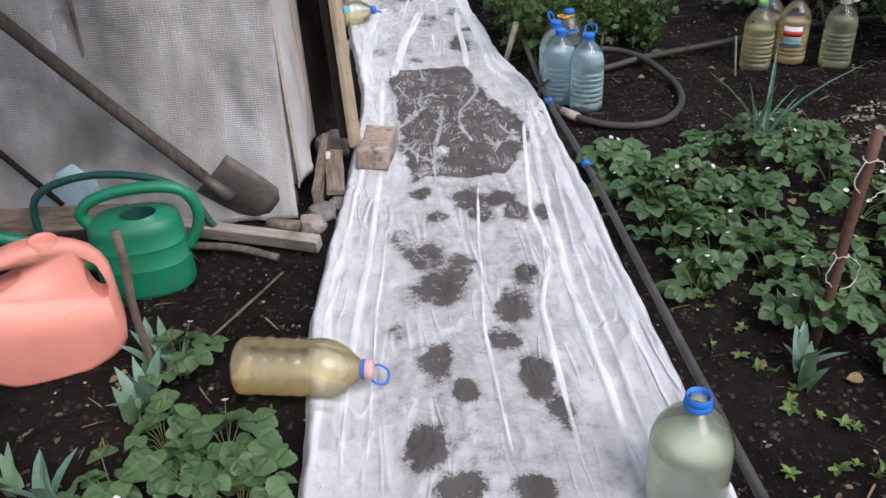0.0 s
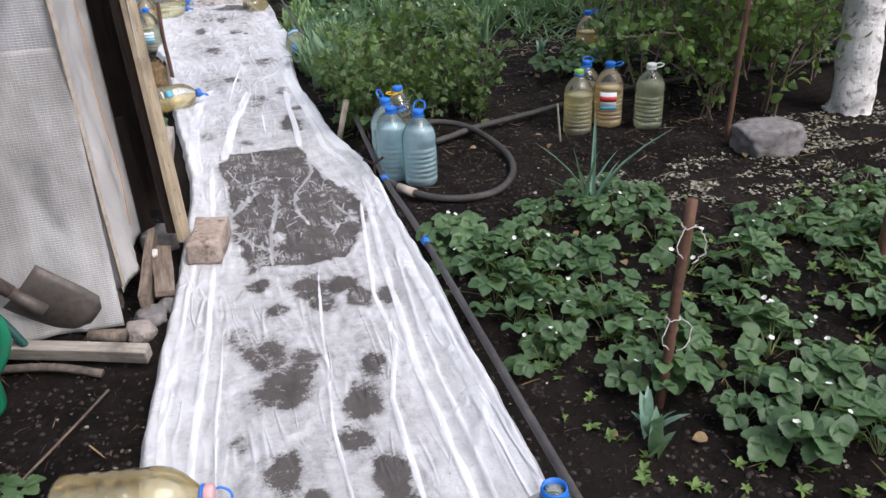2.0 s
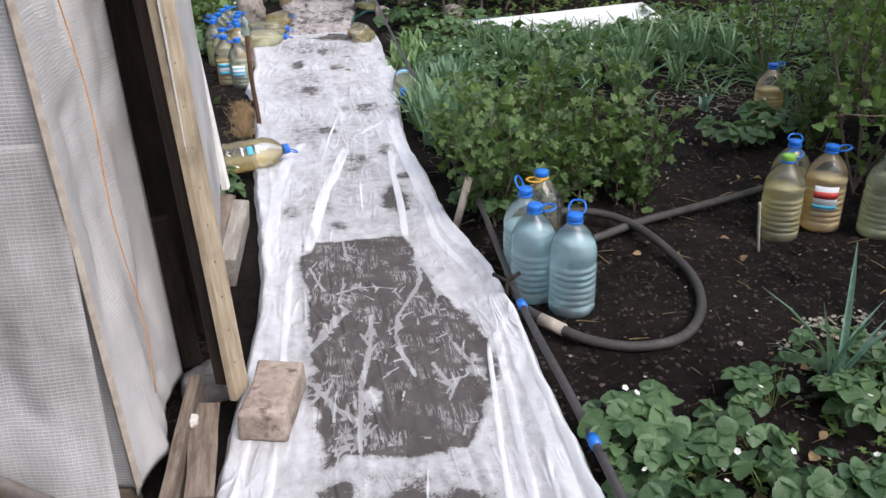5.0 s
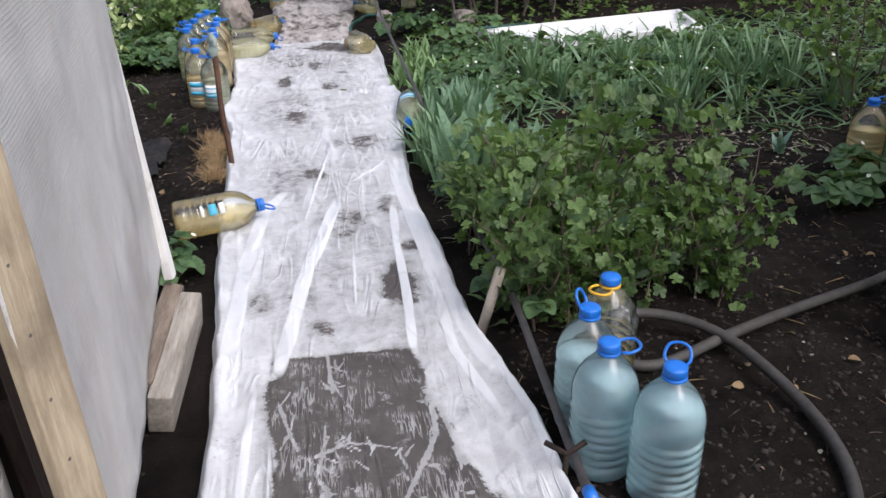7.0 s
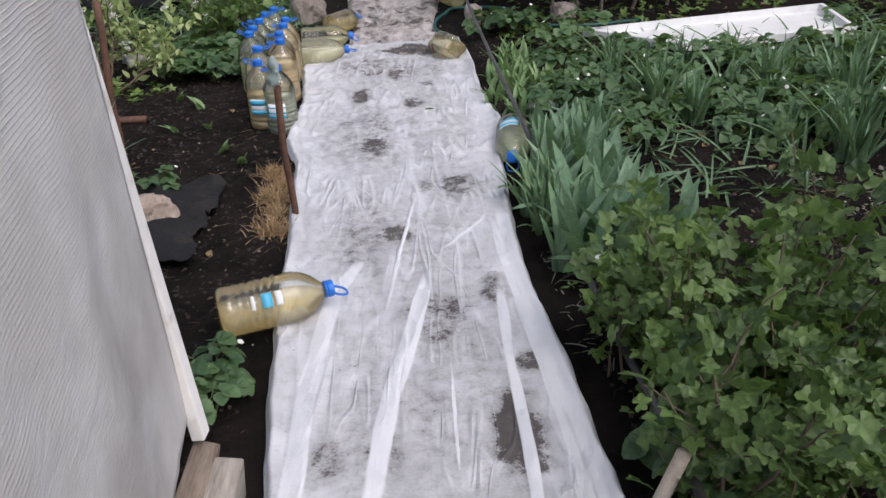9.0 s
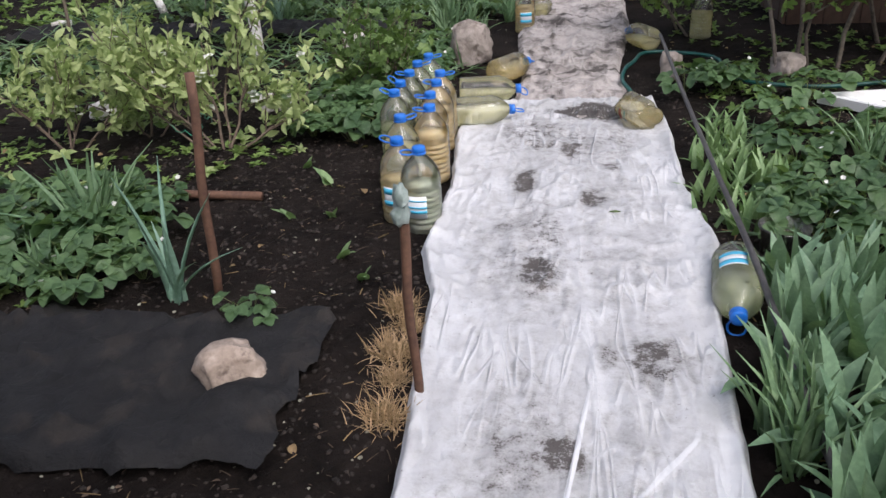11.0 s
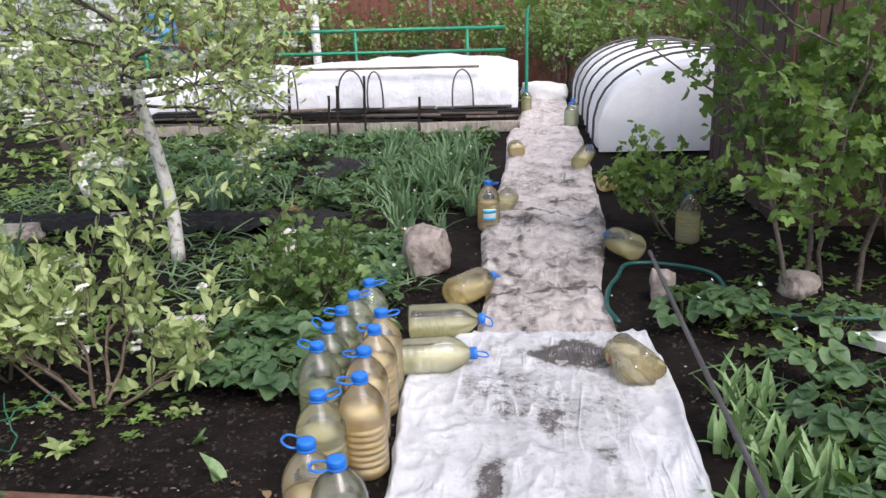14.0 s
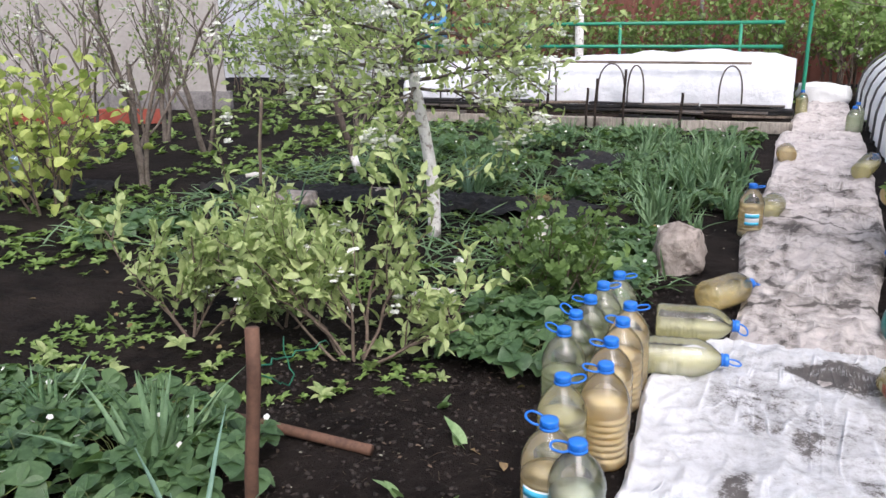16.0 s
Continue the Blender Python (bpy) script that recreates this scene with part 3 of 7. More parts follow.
LEFT = ([-0.8, 1.28, 1.97, 2.6, 3.0, 3.6, 3.9, 4.15, 5.15, 5.8, 6.4, 6.7, 7.3, 8.0, 8.3, 8.5],
        [-0.3, -0.30, -0.325, -0.255, -0.225, -0.185, -0.185, -0.205, -0.28, -0.312, -0.345, -0.42, -0.39, -0.45, -0.42, -0.22])
RIGHT = ([-0.8, 1.2, 1.5, 2.3, 3.0, 3.5, 3.75, 4.2, 4.65, 5.2, 5.5, 6.6, 6.8, 7.3, 8.0, 8.6],
         [0.62, 0.645, 0.655, 0.66, 0.66, 0.665, 0.668, 0.605, 0.565, 0.545, 0.53, 0.6, 0.65, 0.6, 0.61, 0.58])
# trodden mud: x, y, half width, half length, strength
PRINTS_NEAR = [(0.05, 2.24, 0.07, 0.1, 0.6), (0.07, 2.06, 0.1, 0.1, 0.72), (0.16, 2.18, 0.05, 0.07, 0.6), (0.35, 2.1, 0.05, 0.07, 0.7), (0.29, 1.92, 0.06, 0.09, 0.7), (0.24, 1.77, 0.05, 0.06, 0.66),
               (0.05, 1.7, 0.06, 0.1, 0.66), (0.11, 1.57, 0.035, 0.05, 0.75), (0.3, 1.6, 0.042, 0.09, 0.74), (0.34, 1.46, 0.04, 0.07, 0.7), (0.0, 1.39, 0.052, 0.08, 0.72),
               (0.07, 1.25, 0.06, 0.05, 0.7), (0.24, 1.22, 0.06, 0.06, 0.72), (-0.06, 1.84, 0.03, 0.035, 0.5)]
PRINTS_MID = [(0.48, 2.48, 0.042, 0.075, 0.68), (0.39, 2.5, 0.04, 0.07, 0.9), (0.35, 2.6, 0.055, 0.06, 0.7), (0.22, 2.63, 0.07, 0.09, 0.68), (0.26, 2.5, 0.045, 0.07, 0.6),
              (0.06, 2.7, 0.06, 0.05, 0.62), (0.1, 2.5, 0.06, 0.06, 0.58), (-0.02, 2.36, 0.06, 0.08, 0.45), (0.38, 4.52, 0.06, 0.17, 0.66), (0.46, 4.8, 0.05, 0.045, 0.58),
              (0.21, 5.04, 0.11, 0.15, 0.46), (0.1, 5.62, 0.07, 0.08, 0.56), (0.35, 6.02, 0.09, 0.14, 0.48), (0.4, 5.2, 0.04, 0.1, 0.5), (0.05, 4.47, 0.05, 0.07, 0.45), (0.12, 4.28, 0.05, 0.05, 0.5), (-0.08, 4.47, 0.045, 0.07, 0.48)]
PRINTS_FAR = [(-0.07, 7.31, 0.05, 0.14, 0.6), (0.21, 7.13, 0.06, 0.09, 0.56), (0.13, 7.7, 0.06, 0.1, 0.55), (-0.05, 7.8, 0.05, 0.09, 0.52), (0.01, 6.5, 0.07, 0.13, 0.58), (0.35, 6.07, 0.06, 0.07, 0.56),
              (0.23, 8.26, 0.17, 0.12, 0.85), (0.23, 6.04, 0.03, 0.06, 0.5), (0.04, 6.9, 0.06, 0.08, 0.45), (-0.12, 6.85, 0.04, 0.05, 0.48), (0.3, 7.5, 0.05, 0.08, 0.45)]
PRINTS = PRINTS_NEAR + PRINTS_MID + PRINTS_FAR
# pulled tears across the worn stretch, each with short side strands: points along it, half width
TEARS = [([(0.405, 4.0), (0.4, 3.9), (0.39, 3.72), (0.283, 3.49), (0.265, 3.37), (0.28, 3.25), (0.3, 3.15)], 0.009), ([(0.2, 3.52), (0.18, 3.32), (0.14, 3.12), (0.12, 2.84)], 0.011),
         ([(0.115, 3.56), (0.05, 3.44), (-0.02, 3.31)], 0.018), ([(0.0, 3.16), (0.06, 3.05), (0.12, 2.97)], 0.01), ([(0.41, 3.9), (0.425, 3.75), (0.445, 3.6)], 0.012),
         ([(0.05, 2.86), (0.12, 2.885), (0.17, 2.94)], 0.006), ([(0.36, 3.2), (0.4, 3.06)], 0.008), ([(0.09, 3.69), (0.18, 3.735), (0.3, 3.68)], 0.006), ([(0.0, 3.9), (0.05, 3.72)], 0.005), ([(0.13, 4.12), (0.14, 3.95)], 0.005), ([(0.44, 3.3), (0.5, 3.08)], 0.008)]


def tear_strands():
    r = np.random.default_rng(5)
    out = []
    for pts, w in TEARS:
        pts = np.array(pts)
        out += [(a, b, 0.62 * w, 0.62 * w * r.uniform(0.5, 1.2)) for a, b in zip(pts, pts[1:])]
        for k in range(4 + 4 * (len(pts) > 2)):
            i = r.integers(0, len(pts) - 1)
            a = pts[i] + (pts[i + 1] - pts[i]) * r.uniform()
            for _ in range(2):
                ang = r.uniform(0, 2 * np.pi)
                b = a + r.uniform(0.015, 0.06) * np.array([np.cos(ang), 1.5 * np.sin(ang)])
                out.append((a, b, w * 0.4, 0.0008))
                a = a + 0.5 * (b - a)
    for _ in range(40):
        a = np.array([r.uniform(0.0, 0.45), r.uniform(2.85, 3.75)])
        ang = r.uniform(0, 2 * np.pi)
        out.append((a, a + r.uniform(0.015, 0.05) * np.array([np.cos(ang), np.sin(ang)]), 0.0022, 0.0008))
    return out


STRANDS = tear_strands()


def tear_field(P):
    """How near each point of the cloth lies to a pulled tear, 1 on it."""
    best = np.zeros(len(P))
    for a, b, wa, wb in STRANDS:
        d = b - a
        s = np.clip(((P - a) @ d) / (d @ d), 0, 1)
        dist = np.linalg.norm(P - a - s[:, None] * d, axis=1)
        best = np.maximum(best, np.exp(-(dist / (wa + (wb - wa) * s + 0.002)) ** 2))
    return best


def mud_white(x, y, edge):
    w = 0.07 * noise.noise((x * 5, y * 5, 2.0)) + 0.04 * noise.noise((x * 14, y * 14, 4.0))
    v = 0.0
    # the worn stretch where the mud has come through
    if 2.6 < y < 4.3:
        lo, hi = np.interp(y, (2.75, 3.1, 3.8, 4.15), (0.03, -0.0, -0.03, -0.04)), np.interp(y, (2.75, 2.95, 3.3, 3.65, 4.1), (0.36, 0.49, 0.56, 0.44, 0.39))
        d = min(x - lo, hi - x, (y - 2.8) * 0.8, (4.13 - y) * 1.2) + 0.45 * w
        v = max(v, 0.98 * min(1.0, max(0.0, d / 0.05 + 0.4)))
        hole = noise.noise((x * 9, y * 6.5, 8.0)) + 0.5 * noise.noise((x * 19 + y * 6, y * 13, 3.0))
        bald = max(math.exp(-((x - 0.17) / 0.09) ** 2 - ((y - 3.03) / 0.12) ** 2), math.exp(-((x - 0.3) / 0.1) ** 2 - ((y - 3.2) / 0.07) ** 2), math.exp(-((x - 0.47) / 0.06) ** 2 - ((y - 3.08) / 0.12) ** 2))
        v -= 0.9 * max(0.0, hole - 0.3 + 0.45 * bald)
    for px, py, rx, ry, s in PRINTS:
        d = 1.5 - math.hypot((x - px) / rx, (y - py) / ry) + 5 * w
        if d > 0:
            v = max(v, 1.12 * s * min(1.0, d * 0.95 + 0.15))
    haze_v = 0.3 + 0.3 * noise.noise((x * 2.6, y * 1.7, 6.0)) + 0.12 * noise.noise((x * 9, y * 9, 1.0))
    mid = min(1.0, max(0.0, edge - 0.1) / 0.14)
    return max(v, haze_v * mid * (0.85 if y < 2.8 else 0.95 if y < 6 else 1.02))


# pulled folds that run along the cloth
FOLDS_NEAR = [([1.2, 1.6, 2.4, 3.1], [-0.21, -0.204, -0.128, -0.08], 0.012), ([1.2, 2.0, 2.6, 3.5], [-0.27, -0.26, -0.2, -0.12], 0.012), ([1.2, 1.9, 2.2, 2.5, 3.4], [0.35, 0.37, 0.45, 0.44, 0.56], 0.009),
              ([1.2, 1.5, 2.0, 2.7, 3.6], [0.46, 0.475, 0.475, 0.52, 0.6], 0.013), ([2.9, 3.4, 3.8, 4.15], [-0.09, -0.085, -0.075, -0.06], 0.012), ([1.2, 1.8, 2.4, 2.9], [0.2, 0.19, 0.24, 0.3], 0.005), ([1.2, 2.2, 3.0], [0.52, 0.53, 0.6], 0.006),
              ([1.2, 1.9, 2.6], [-0.15, -0.12, -0.06], 0.005), ([1.2, 2.0, 2.9, 3.7], [0.6, 0.595, 0.6, 0.625], 0.02)]
FOLDS_FAR = [([3.9, 4.2, 4.68, 4.98, 5.35, 5.5], [-0.03, 0.01, 0.073, 0.14, 0.205, 0.25], 0.028), ([5.3, 5.45, 5.7, 5.9], [0.21, 0.24, 0.426, 0.46], 0.012), ([4.9, 5.4, 6.1], [0.04, 0.1, 0.2], 0.007),
             ([3.7, 4.2, 4.7, 5.2, 5.4, 5.6], [-0.12, -0.153, -0.148, -0.104, -0.035, 0.0], 0.03), ([3.9, 4.15, 4.36, 4.88, 5.4], [0.39, 0.383, 0.395, 0.403, 0.43], 0.017), ([3.6, 4.1, 4.7, 5.3, 5.8], [0.6, 0.5, 0.49, 0.46, 0.45], 0.016),
             ([4.2, 4.6, 5.0], [0.22, 0.235, 0.24], 0.005), ([3.8, 4.2, 4.65, 5.2, 5.9], [0.62, 0.56, 0.52, 0.5, 0.49], 0.03)]
FOLDS = FOLDS_NEAR + FOLDS_FAR


def fold_white(x, y):
    f = 0.0
    for ys, xs, w in FOLDS:
        if ys[0] < y < ys[-1]:
            c = np.interp(y, ys, xs) + 0.004 * noise.noise((y * 4, xs[0] * 40, 0))
            fade = min(1.0, (y - ys[0]) * 3, (ys[-1] - y) * 3)
            f = max(f, fade * math.exp(-((x - c) / w) ** 4) * (0.75 + 0.5 * noise.noise((y * 7, xs[0] * 9, 2))))
    if y < 4.1 and x > 0.6:
        hem = np.interp(y, RIGHT[0], RIGHT[1]) - x
        f = max(f, 0.9 * math.exp(-((hem - 0.018) / 0.02) ** 4))
    return max(0.0, min(1.0, f))


def height_white(x, y, edge):
    wr = 0.007 * noise.noise((x * 6, y * 1.6, 0.0)) + 0.006 * noise.noise((x * 17 + y, y * 2.6, 3.0)) + 0.004 * noise.noise((x * 30, y * 9, 3.0)) + 0.004 * (1 - abs(noise.noise((x * 9, y * 3, 5.0)))) ** 8 + 0.004 * (1 - abs(noise.noise((x * 5 + 9, y * 7, 5.0)))) ** 10
    if y > 6.4:
        wr += 0.014 * (1 - abs(noise.noise((x * 4, y * 5, 9.0)))) ** 6 + 0.003 * noise.noise((x * 3 + 4, y * 8, 3.0)) + 0.003 * noise.noise((x * 11, y * 9, 6.0)) + 0.009 * (1 - abs(noise.noise((x * 7 + 3, y * 3.4, 2.0)))) ** 9
    if y < 3.9:
        wr += 0.045 * min(1.0, max(0.0, (x - 0.5) / 0.15)) * min(1.0, (3.9 - y) * 2)
    rim = math.exp(-((edge - 0.02) / 0.02) ** 2) * 0.012
    return 0.008 + wr + rim - 0.03 * math.exp(-(edge / 0.012) ** 2)


sheet("white_fleece", np.concatenate([np.arange(-0.8, 1.1, 0.04), np.arange(1.1, 2.75, 0.012), np.arange(2.75, 4.2, 0.0075), np.arange(4.2, 8.52, 0.013)]), LEFT, RIGHT, 170, height_white, mud_white, fold_white, FLEECE,
      "white garden fleece laid along the path, creased and muddy with footprints")

OLD_L = ([7.9, 8.4, 9.0, 10.25, 10.6, 12.4, 14.4, 16.0, 17.9], [-0.25, -0.2, -0.17, -0.27, -0.24, -0.16, -0.19, -0.08, 0.05])
OLD_R = ([7.9, 8.6, 9.2, 9.8, 10.3, 12.4, 14.4, 17.9], [0.5, 0.45, 0.43, 0.5, 0.56, 0.62, 0.66, 0.65])


def mud_shade_old(x, y, edge):
    v = 0.06 + 0.5 * noise.noise((x * 2.2, y * 3.2, 3.0)) + 0.25 * noise.noise((x * 6, y * 12, 1.0)) - 0.35 * min(1.0, max(0.0, (y - 10.5) / 3))
    # streaks, creases and ridge sides: their shade is painted in with the mud
    c = abs((y - 9.05) - 0.35 * (x - 0.1) - 0.04 * noise.noise((x * 6, 1, 1)))
    c = min(c, abs((y - 10.75) + 0.5 * (x - 0.1) - 0.1 * noise.noise((x * 4, 7, 1))))
    crease = (1 - abs(noise.noise((x * 4 + y, y * 2, 4.0)))) ** 9 + (1 - abs(noise.noise((x * 4 + 2, y * 4 - x * 3, 7.0)))) ** 12
    twist = (1 - abs(noise.noise((x * 6 - y * 2 + 4.1, y * 6 + x * 2, 8.0)))) ** 14 + (1 - abs(noise.noise((x * 9 + y * 5, y * 8 - x * 4, 2.0)))) ** 16
    return max(v + 0.3 * crease + 0.16 * twist, 0.95 - c / 0.03)


def height_old(x, y, edge):
    wr = 0.018 * noise.noise((x * 3, y * 3, 0.0)) + 0.012 * noise.noise((x * 7 + y * 4, y * 7 - x * 5, 3.0)) + 0.008 * noise.noise((x * 15, y * 22, 3.0)) + 0.022 * (1 - abs(noise.noise((x * 4, y * 1.5, 9.0)))) ** 7 + 0.014 * (1 - abs(noise.noise((x * 5 + y * 2, y * 3, 2.0)))) ** 8 + 0.016 * (1 - abs(noise.noise((x * 6 - y * 2 + 4, y * 6 + x * 2, 8.0)))) ** 6 + 0.008 * (1 - abs(noise.noise((x * 12 + y * 4, y * 11, 6.0)))) ** 5
    return 0.002 + wr - 0.035 * math.exp(-(edge / 0.02) ** 2) - 0.04 * min(1.0, max(0.0, (8.62 - y) * 4))


sheet("old_fleece", np.arange(7.9, 18.4, 0.018), OLD_L, OLD_R, 64, height_old, mud_shade_old, lambda x, y: 0.0, OLD_FLEECE,
      "old grey-brown fleece laid along the path, crumpled and dirty")


# ---- jugs ----
def jug_profile(h, r, ribs, neck=0.021):
    body = h * 0.6
    prof = [(r * 0.72, 0.0), (r * 0.93, 0.004), (r, 0.016)]
    if ribs:
        step = (body - 0.05) / ribs
        for i in range(ribs):
            z = 0.03 + i * step
            prof += [(r, z), (r, z + step * 0.55), (r * 0.955, z + step * 0.72), (r * 0.955, z + step * 0.8)]
    prof += [(r, body), (r * 0.985, h * 0.66), (r * 0.9, h * 0.73), (r * 0.72, h * 0.805), (r * 0.47, h * 0.868), (neck * 1.15, h * 0.905), (neck, h * 0.915), (neck, h * 0.985)]
    return prof


def jug(x, y, z=None, lie=None, spin=0.0, h=0.345, r=0.078, ribs=7, pet=None, water=None, level=0.7, cap=None, handle=None, swing=35.0, label=None, squash=0.0, sides=28,
        text="clear plastic water jug with a blue screw cap, on soil", sticker_arc=1.15, sticker_turn=-1.57, group="water jugs"):
    """A five-litre bottle with its water, cap, carrying strap and sticker. lie: (heading, pitch) in degrees for one on its side."""
    if lie:
        base = pose(x, y, (r * 0.97 if z is None else z), 0, 0, lie[0]) @ pose(0, 0, 0, 0, 90 - lie[1], 0) @ pose(0, 0, 0, 0, 0, spin)
    else:
        base = pose(x, y, ground_z(x, y) - 0.004 if z is None else z, 0, 0, spin)
    ob = thing("water_jug", base, text, "jug", group)
    prof = jug_profile(h, r, ribs)
    bm = lathe_bm(prof, sides, squash)
    part("bottle", bm, pet or PET, ob)
    if water:
        inner = [(max(0.002, rr - 0.0035), max(0.004, zz)) for rr, zz in prof[:-1]]
        bm = lathe_bm(inner, sides, squash)
        if lie:
            up = base.to_3x3().inverted() @ Vector((0, 0, 1))
            co = up * (2 * r * (level - 0.5)) + Vector((0, 0, h * 0.4))
        else:
            up, co = Vector((0, 0, 1)), Vector((0, 0, h * level))
        geom = bm.verts[:] + bm.edges[:] + bm.faces[:]
        cut = bmesh.ops.bisect_plane(bm, geom=geom, plane_co=co, plane_no=up, clear_outer=True)
        rim = [e for e in cut["geom_cut"] if isinstance(e, bmesh.types.BMEdge)]
        if rim:
            bmesh.ops.contextual_create(bm, geom=rim)
        part("water", bm, water, ob)
    if cap:
        prof_c = [(0.024, h * 0.94), (0.0255, h * 0.945), (0.0255, h * 0.988), (0.024, h * 0.998), (0.012, h)]
        bm = lathe_bm(prof_c, 20)
        for v in bm.verts:
            if h * 0.945 < v.co.z < h * 0.99:
                a = math.atan2(v.co.y, v.co.x)
                v.co.xy *= 1 + 0.03 * math.cos(a * 10)
        part("cap", bm, cap, ob)
        neck_ring = part("neck_ring", lathe_bm([(0.0255, h * 0.915), (0.027, h * 0.918), (0.027, h * 0.932), (0.0255, h * 0.935)], 20), handle or cap, ob)
    if handle:
        s = math.sin(radians(swing))
        c = math.cos(radians(swing))
        pts = curve_pts([(0.024, -0.018, 0), (0.04, -0.027, 0), (0.064, -0.021, 0), (0.072, 0, 0), (0.064, 0.021, 0), (0.04, 0.027, 0), (0.024, 0.018, 0)], 22)
        pts = np.stack([pts[:, 0] * c, pts[:, 1], pts[:, 0] * s + h * 0.925], 1)
        V, F = tube_arrays([(pts, 0.0036)], 6)
        mesh_object("carrying_strap", V, F, handle, neck_ring)
    if label:
        for k, (mat_l, z0, z1, grow) in enumerate(label):
            n = 12
            V, F = [], []
            for i in range(n + 1):
                a = sticker_turn + sticker_arc * (i / n - 0.5)
                for zz in (z0, z1):
                    V.append(((r + grow) * math.cos(a), (r + grow) * math.sin(a), zz))
            F = [(2 * i, 2 * i + 2, 2 * i + 3, 2 * i + 1) for i in range(n)]
            st = mesh_object("sticker" if not k else "sticker_band", V, F, mat_l, sticker if k else ob)
            sticker = sticker if k else st
            solid = st.modifiers.new("thickness", "SOLIDIFY")
            solid.thickness = 0.0006
    return ob


STICKER = [(LABEL, 0.085, 0.165, 0.0012), (SKY_BLUE, 0.135, 0.16, 0.0026), (SKY_BLUE, 0.09, 0.108, 0.0026)]
STICKER_PALE = [(LABEL, 0.08, 0.17, 0.0012), (SKY_BLUE, 0.1, 0.112, 0.0026), (SKY_BLUE, 0.12, 0.128, 0.0026), (SKY_BLUE, 0.148, 0.154, 0.0026)]
STICKER_RED = [(LABEL, 0.1, 0.2, 0.0012), (LABEL_RED, 0.15, 0.178, 0.0026), (SKY_BLUE, 0.11, 0.122, 0.0026)]

# jugs beside the white fleece
jug(0.546, 1.165, h=0.335, r=0.086, ribs=0, water=W_MILK, level=0.62, text="open clear plastic jug of cloudy pale water on soil", group="")
open_ring = thing("jug_collar", pose(0.546, 1.165, ground_z(0.546, 1.165) + 0.305), "blue threaded plastic collar on the open jug's neck", "collar")
part("ring", lathe_bm([(0.026, 0.0), (0.029, 0.002), (0.029, 0.010), (0.0255, 0.012), (0.0255, 0.016), (0.0275, 0.018), (0.0275, 0.023), (0.0255, 0.025), (0.0255, 0.03), (0.023, 0.03), (0.023, 0.0)], 24, caps=False), BLUE, open_ring)
jug(-0.475, 1.675, lie=(-11, 0), spin=20, h=0.36, r=0.078, ribs=4, pet=PET, water=W_HONEY, level=0.55, cap=PINK_CAP, handle=BLUE, swing=60,
    text="hazy plastic jug on its side, yellow water, pink cap")
for jx, jy, sp, strap, sw in ((0.765, 3.575, 0, BLUE, 10), (0.862, 3.445, 60, BLUE, 50), (0.775, 3.74, 150, BLUE, 62)):
    jug(jx, jy, spin=sp, pet=PET_BLUE, water=W_CLEAR, level=0.74 if jy < 3.6 else 0.6, cap=BLUE, handle=strap, swing=sw, h=0.35,
        text="bluish plastic jug of clean water with blue cap", group="blue water jugs")
jug(0.862, 3.845, spin=-140, pet=PET, water=W_YELLOW, level=0.2, cap=BLUE, handle=YELLOW, swing=4, h=0.35, text="almost empty clear plastic jug with a yellow strap", group="blue water jugs")
jug(1.842, 3.875, spin=30, water=W_YELLOW, level=0.62, cap=LIME, handle=BLUE, swing=20, text="plastic jug of yellow water with a lime cap")
jug(2.03, 3.895, spin=-10, water=W_AMBER, level=0.62, cap=BLUE, handle=BLUE, swing=15, label=STICKER_RED, sticker_turn=-1.9, text="plastic jug of amber water with a red sticker")
jug(1.968, 4.045, spin=60, water=W_YELLOW, level=0.62, cap=BLUE, handle=BLUE, swing=25, text="plastic jug of yellow water with a blue cap")
jug(2.215, 3.79, spin=10, pet=PET_DULL, water=W_GREEN, level=0.72, cap=WHITE_PLASTIC, handle=WHITE_PLASTIC, swing=12, text="plastic jug of greenish water with a white cap")
jug(2.515, 5.2, spin=10, water=W_AMBER, level=0.6, cap=BLUE, handle=BLUE, swing=20, text="plastic jug of amber water with a blue cap among onions")
jug(-0.42, 5.045, lie=(19, 0), spin=0, water=W_HONEY, level=0.48, cap=BLUE, handle=BLUE, swing=70, label=[(SKY_BLUE, 0.12, 0.15, 0.0012), (LABEL, 0.16, 0.18, 0.0012), (LABEL, 0.09, 0.1, 0.0012)], sticker_turn=-2.2, sticker_arc=0.55,
    text="clear plastic jug lying across the fleece, torn blue sticker")
jug(0.662, 6.575, z=0.048, lie=(-98.5, -2), spin=0, h=0.36, pet=PET_DULL, water=W_GREEN, level=0.75, cap=BLUE, handle=BLUE, swing=5, label=STICKER, sticker_turn=3.4,
    text="plastic jug of greenish water lying on the fleece edge")
jug(0.5, 7.985, lie=(113, 0), spin=45, h=0.3, r=0.072, ribs=2, squash=0.42, sides=32, water=W_HONEY, level=0.75, label=STICKER_RED, sticker_turn=0.6, sticker_arc=0.7, text="square plastic bottle of amber water lying on the fleece")
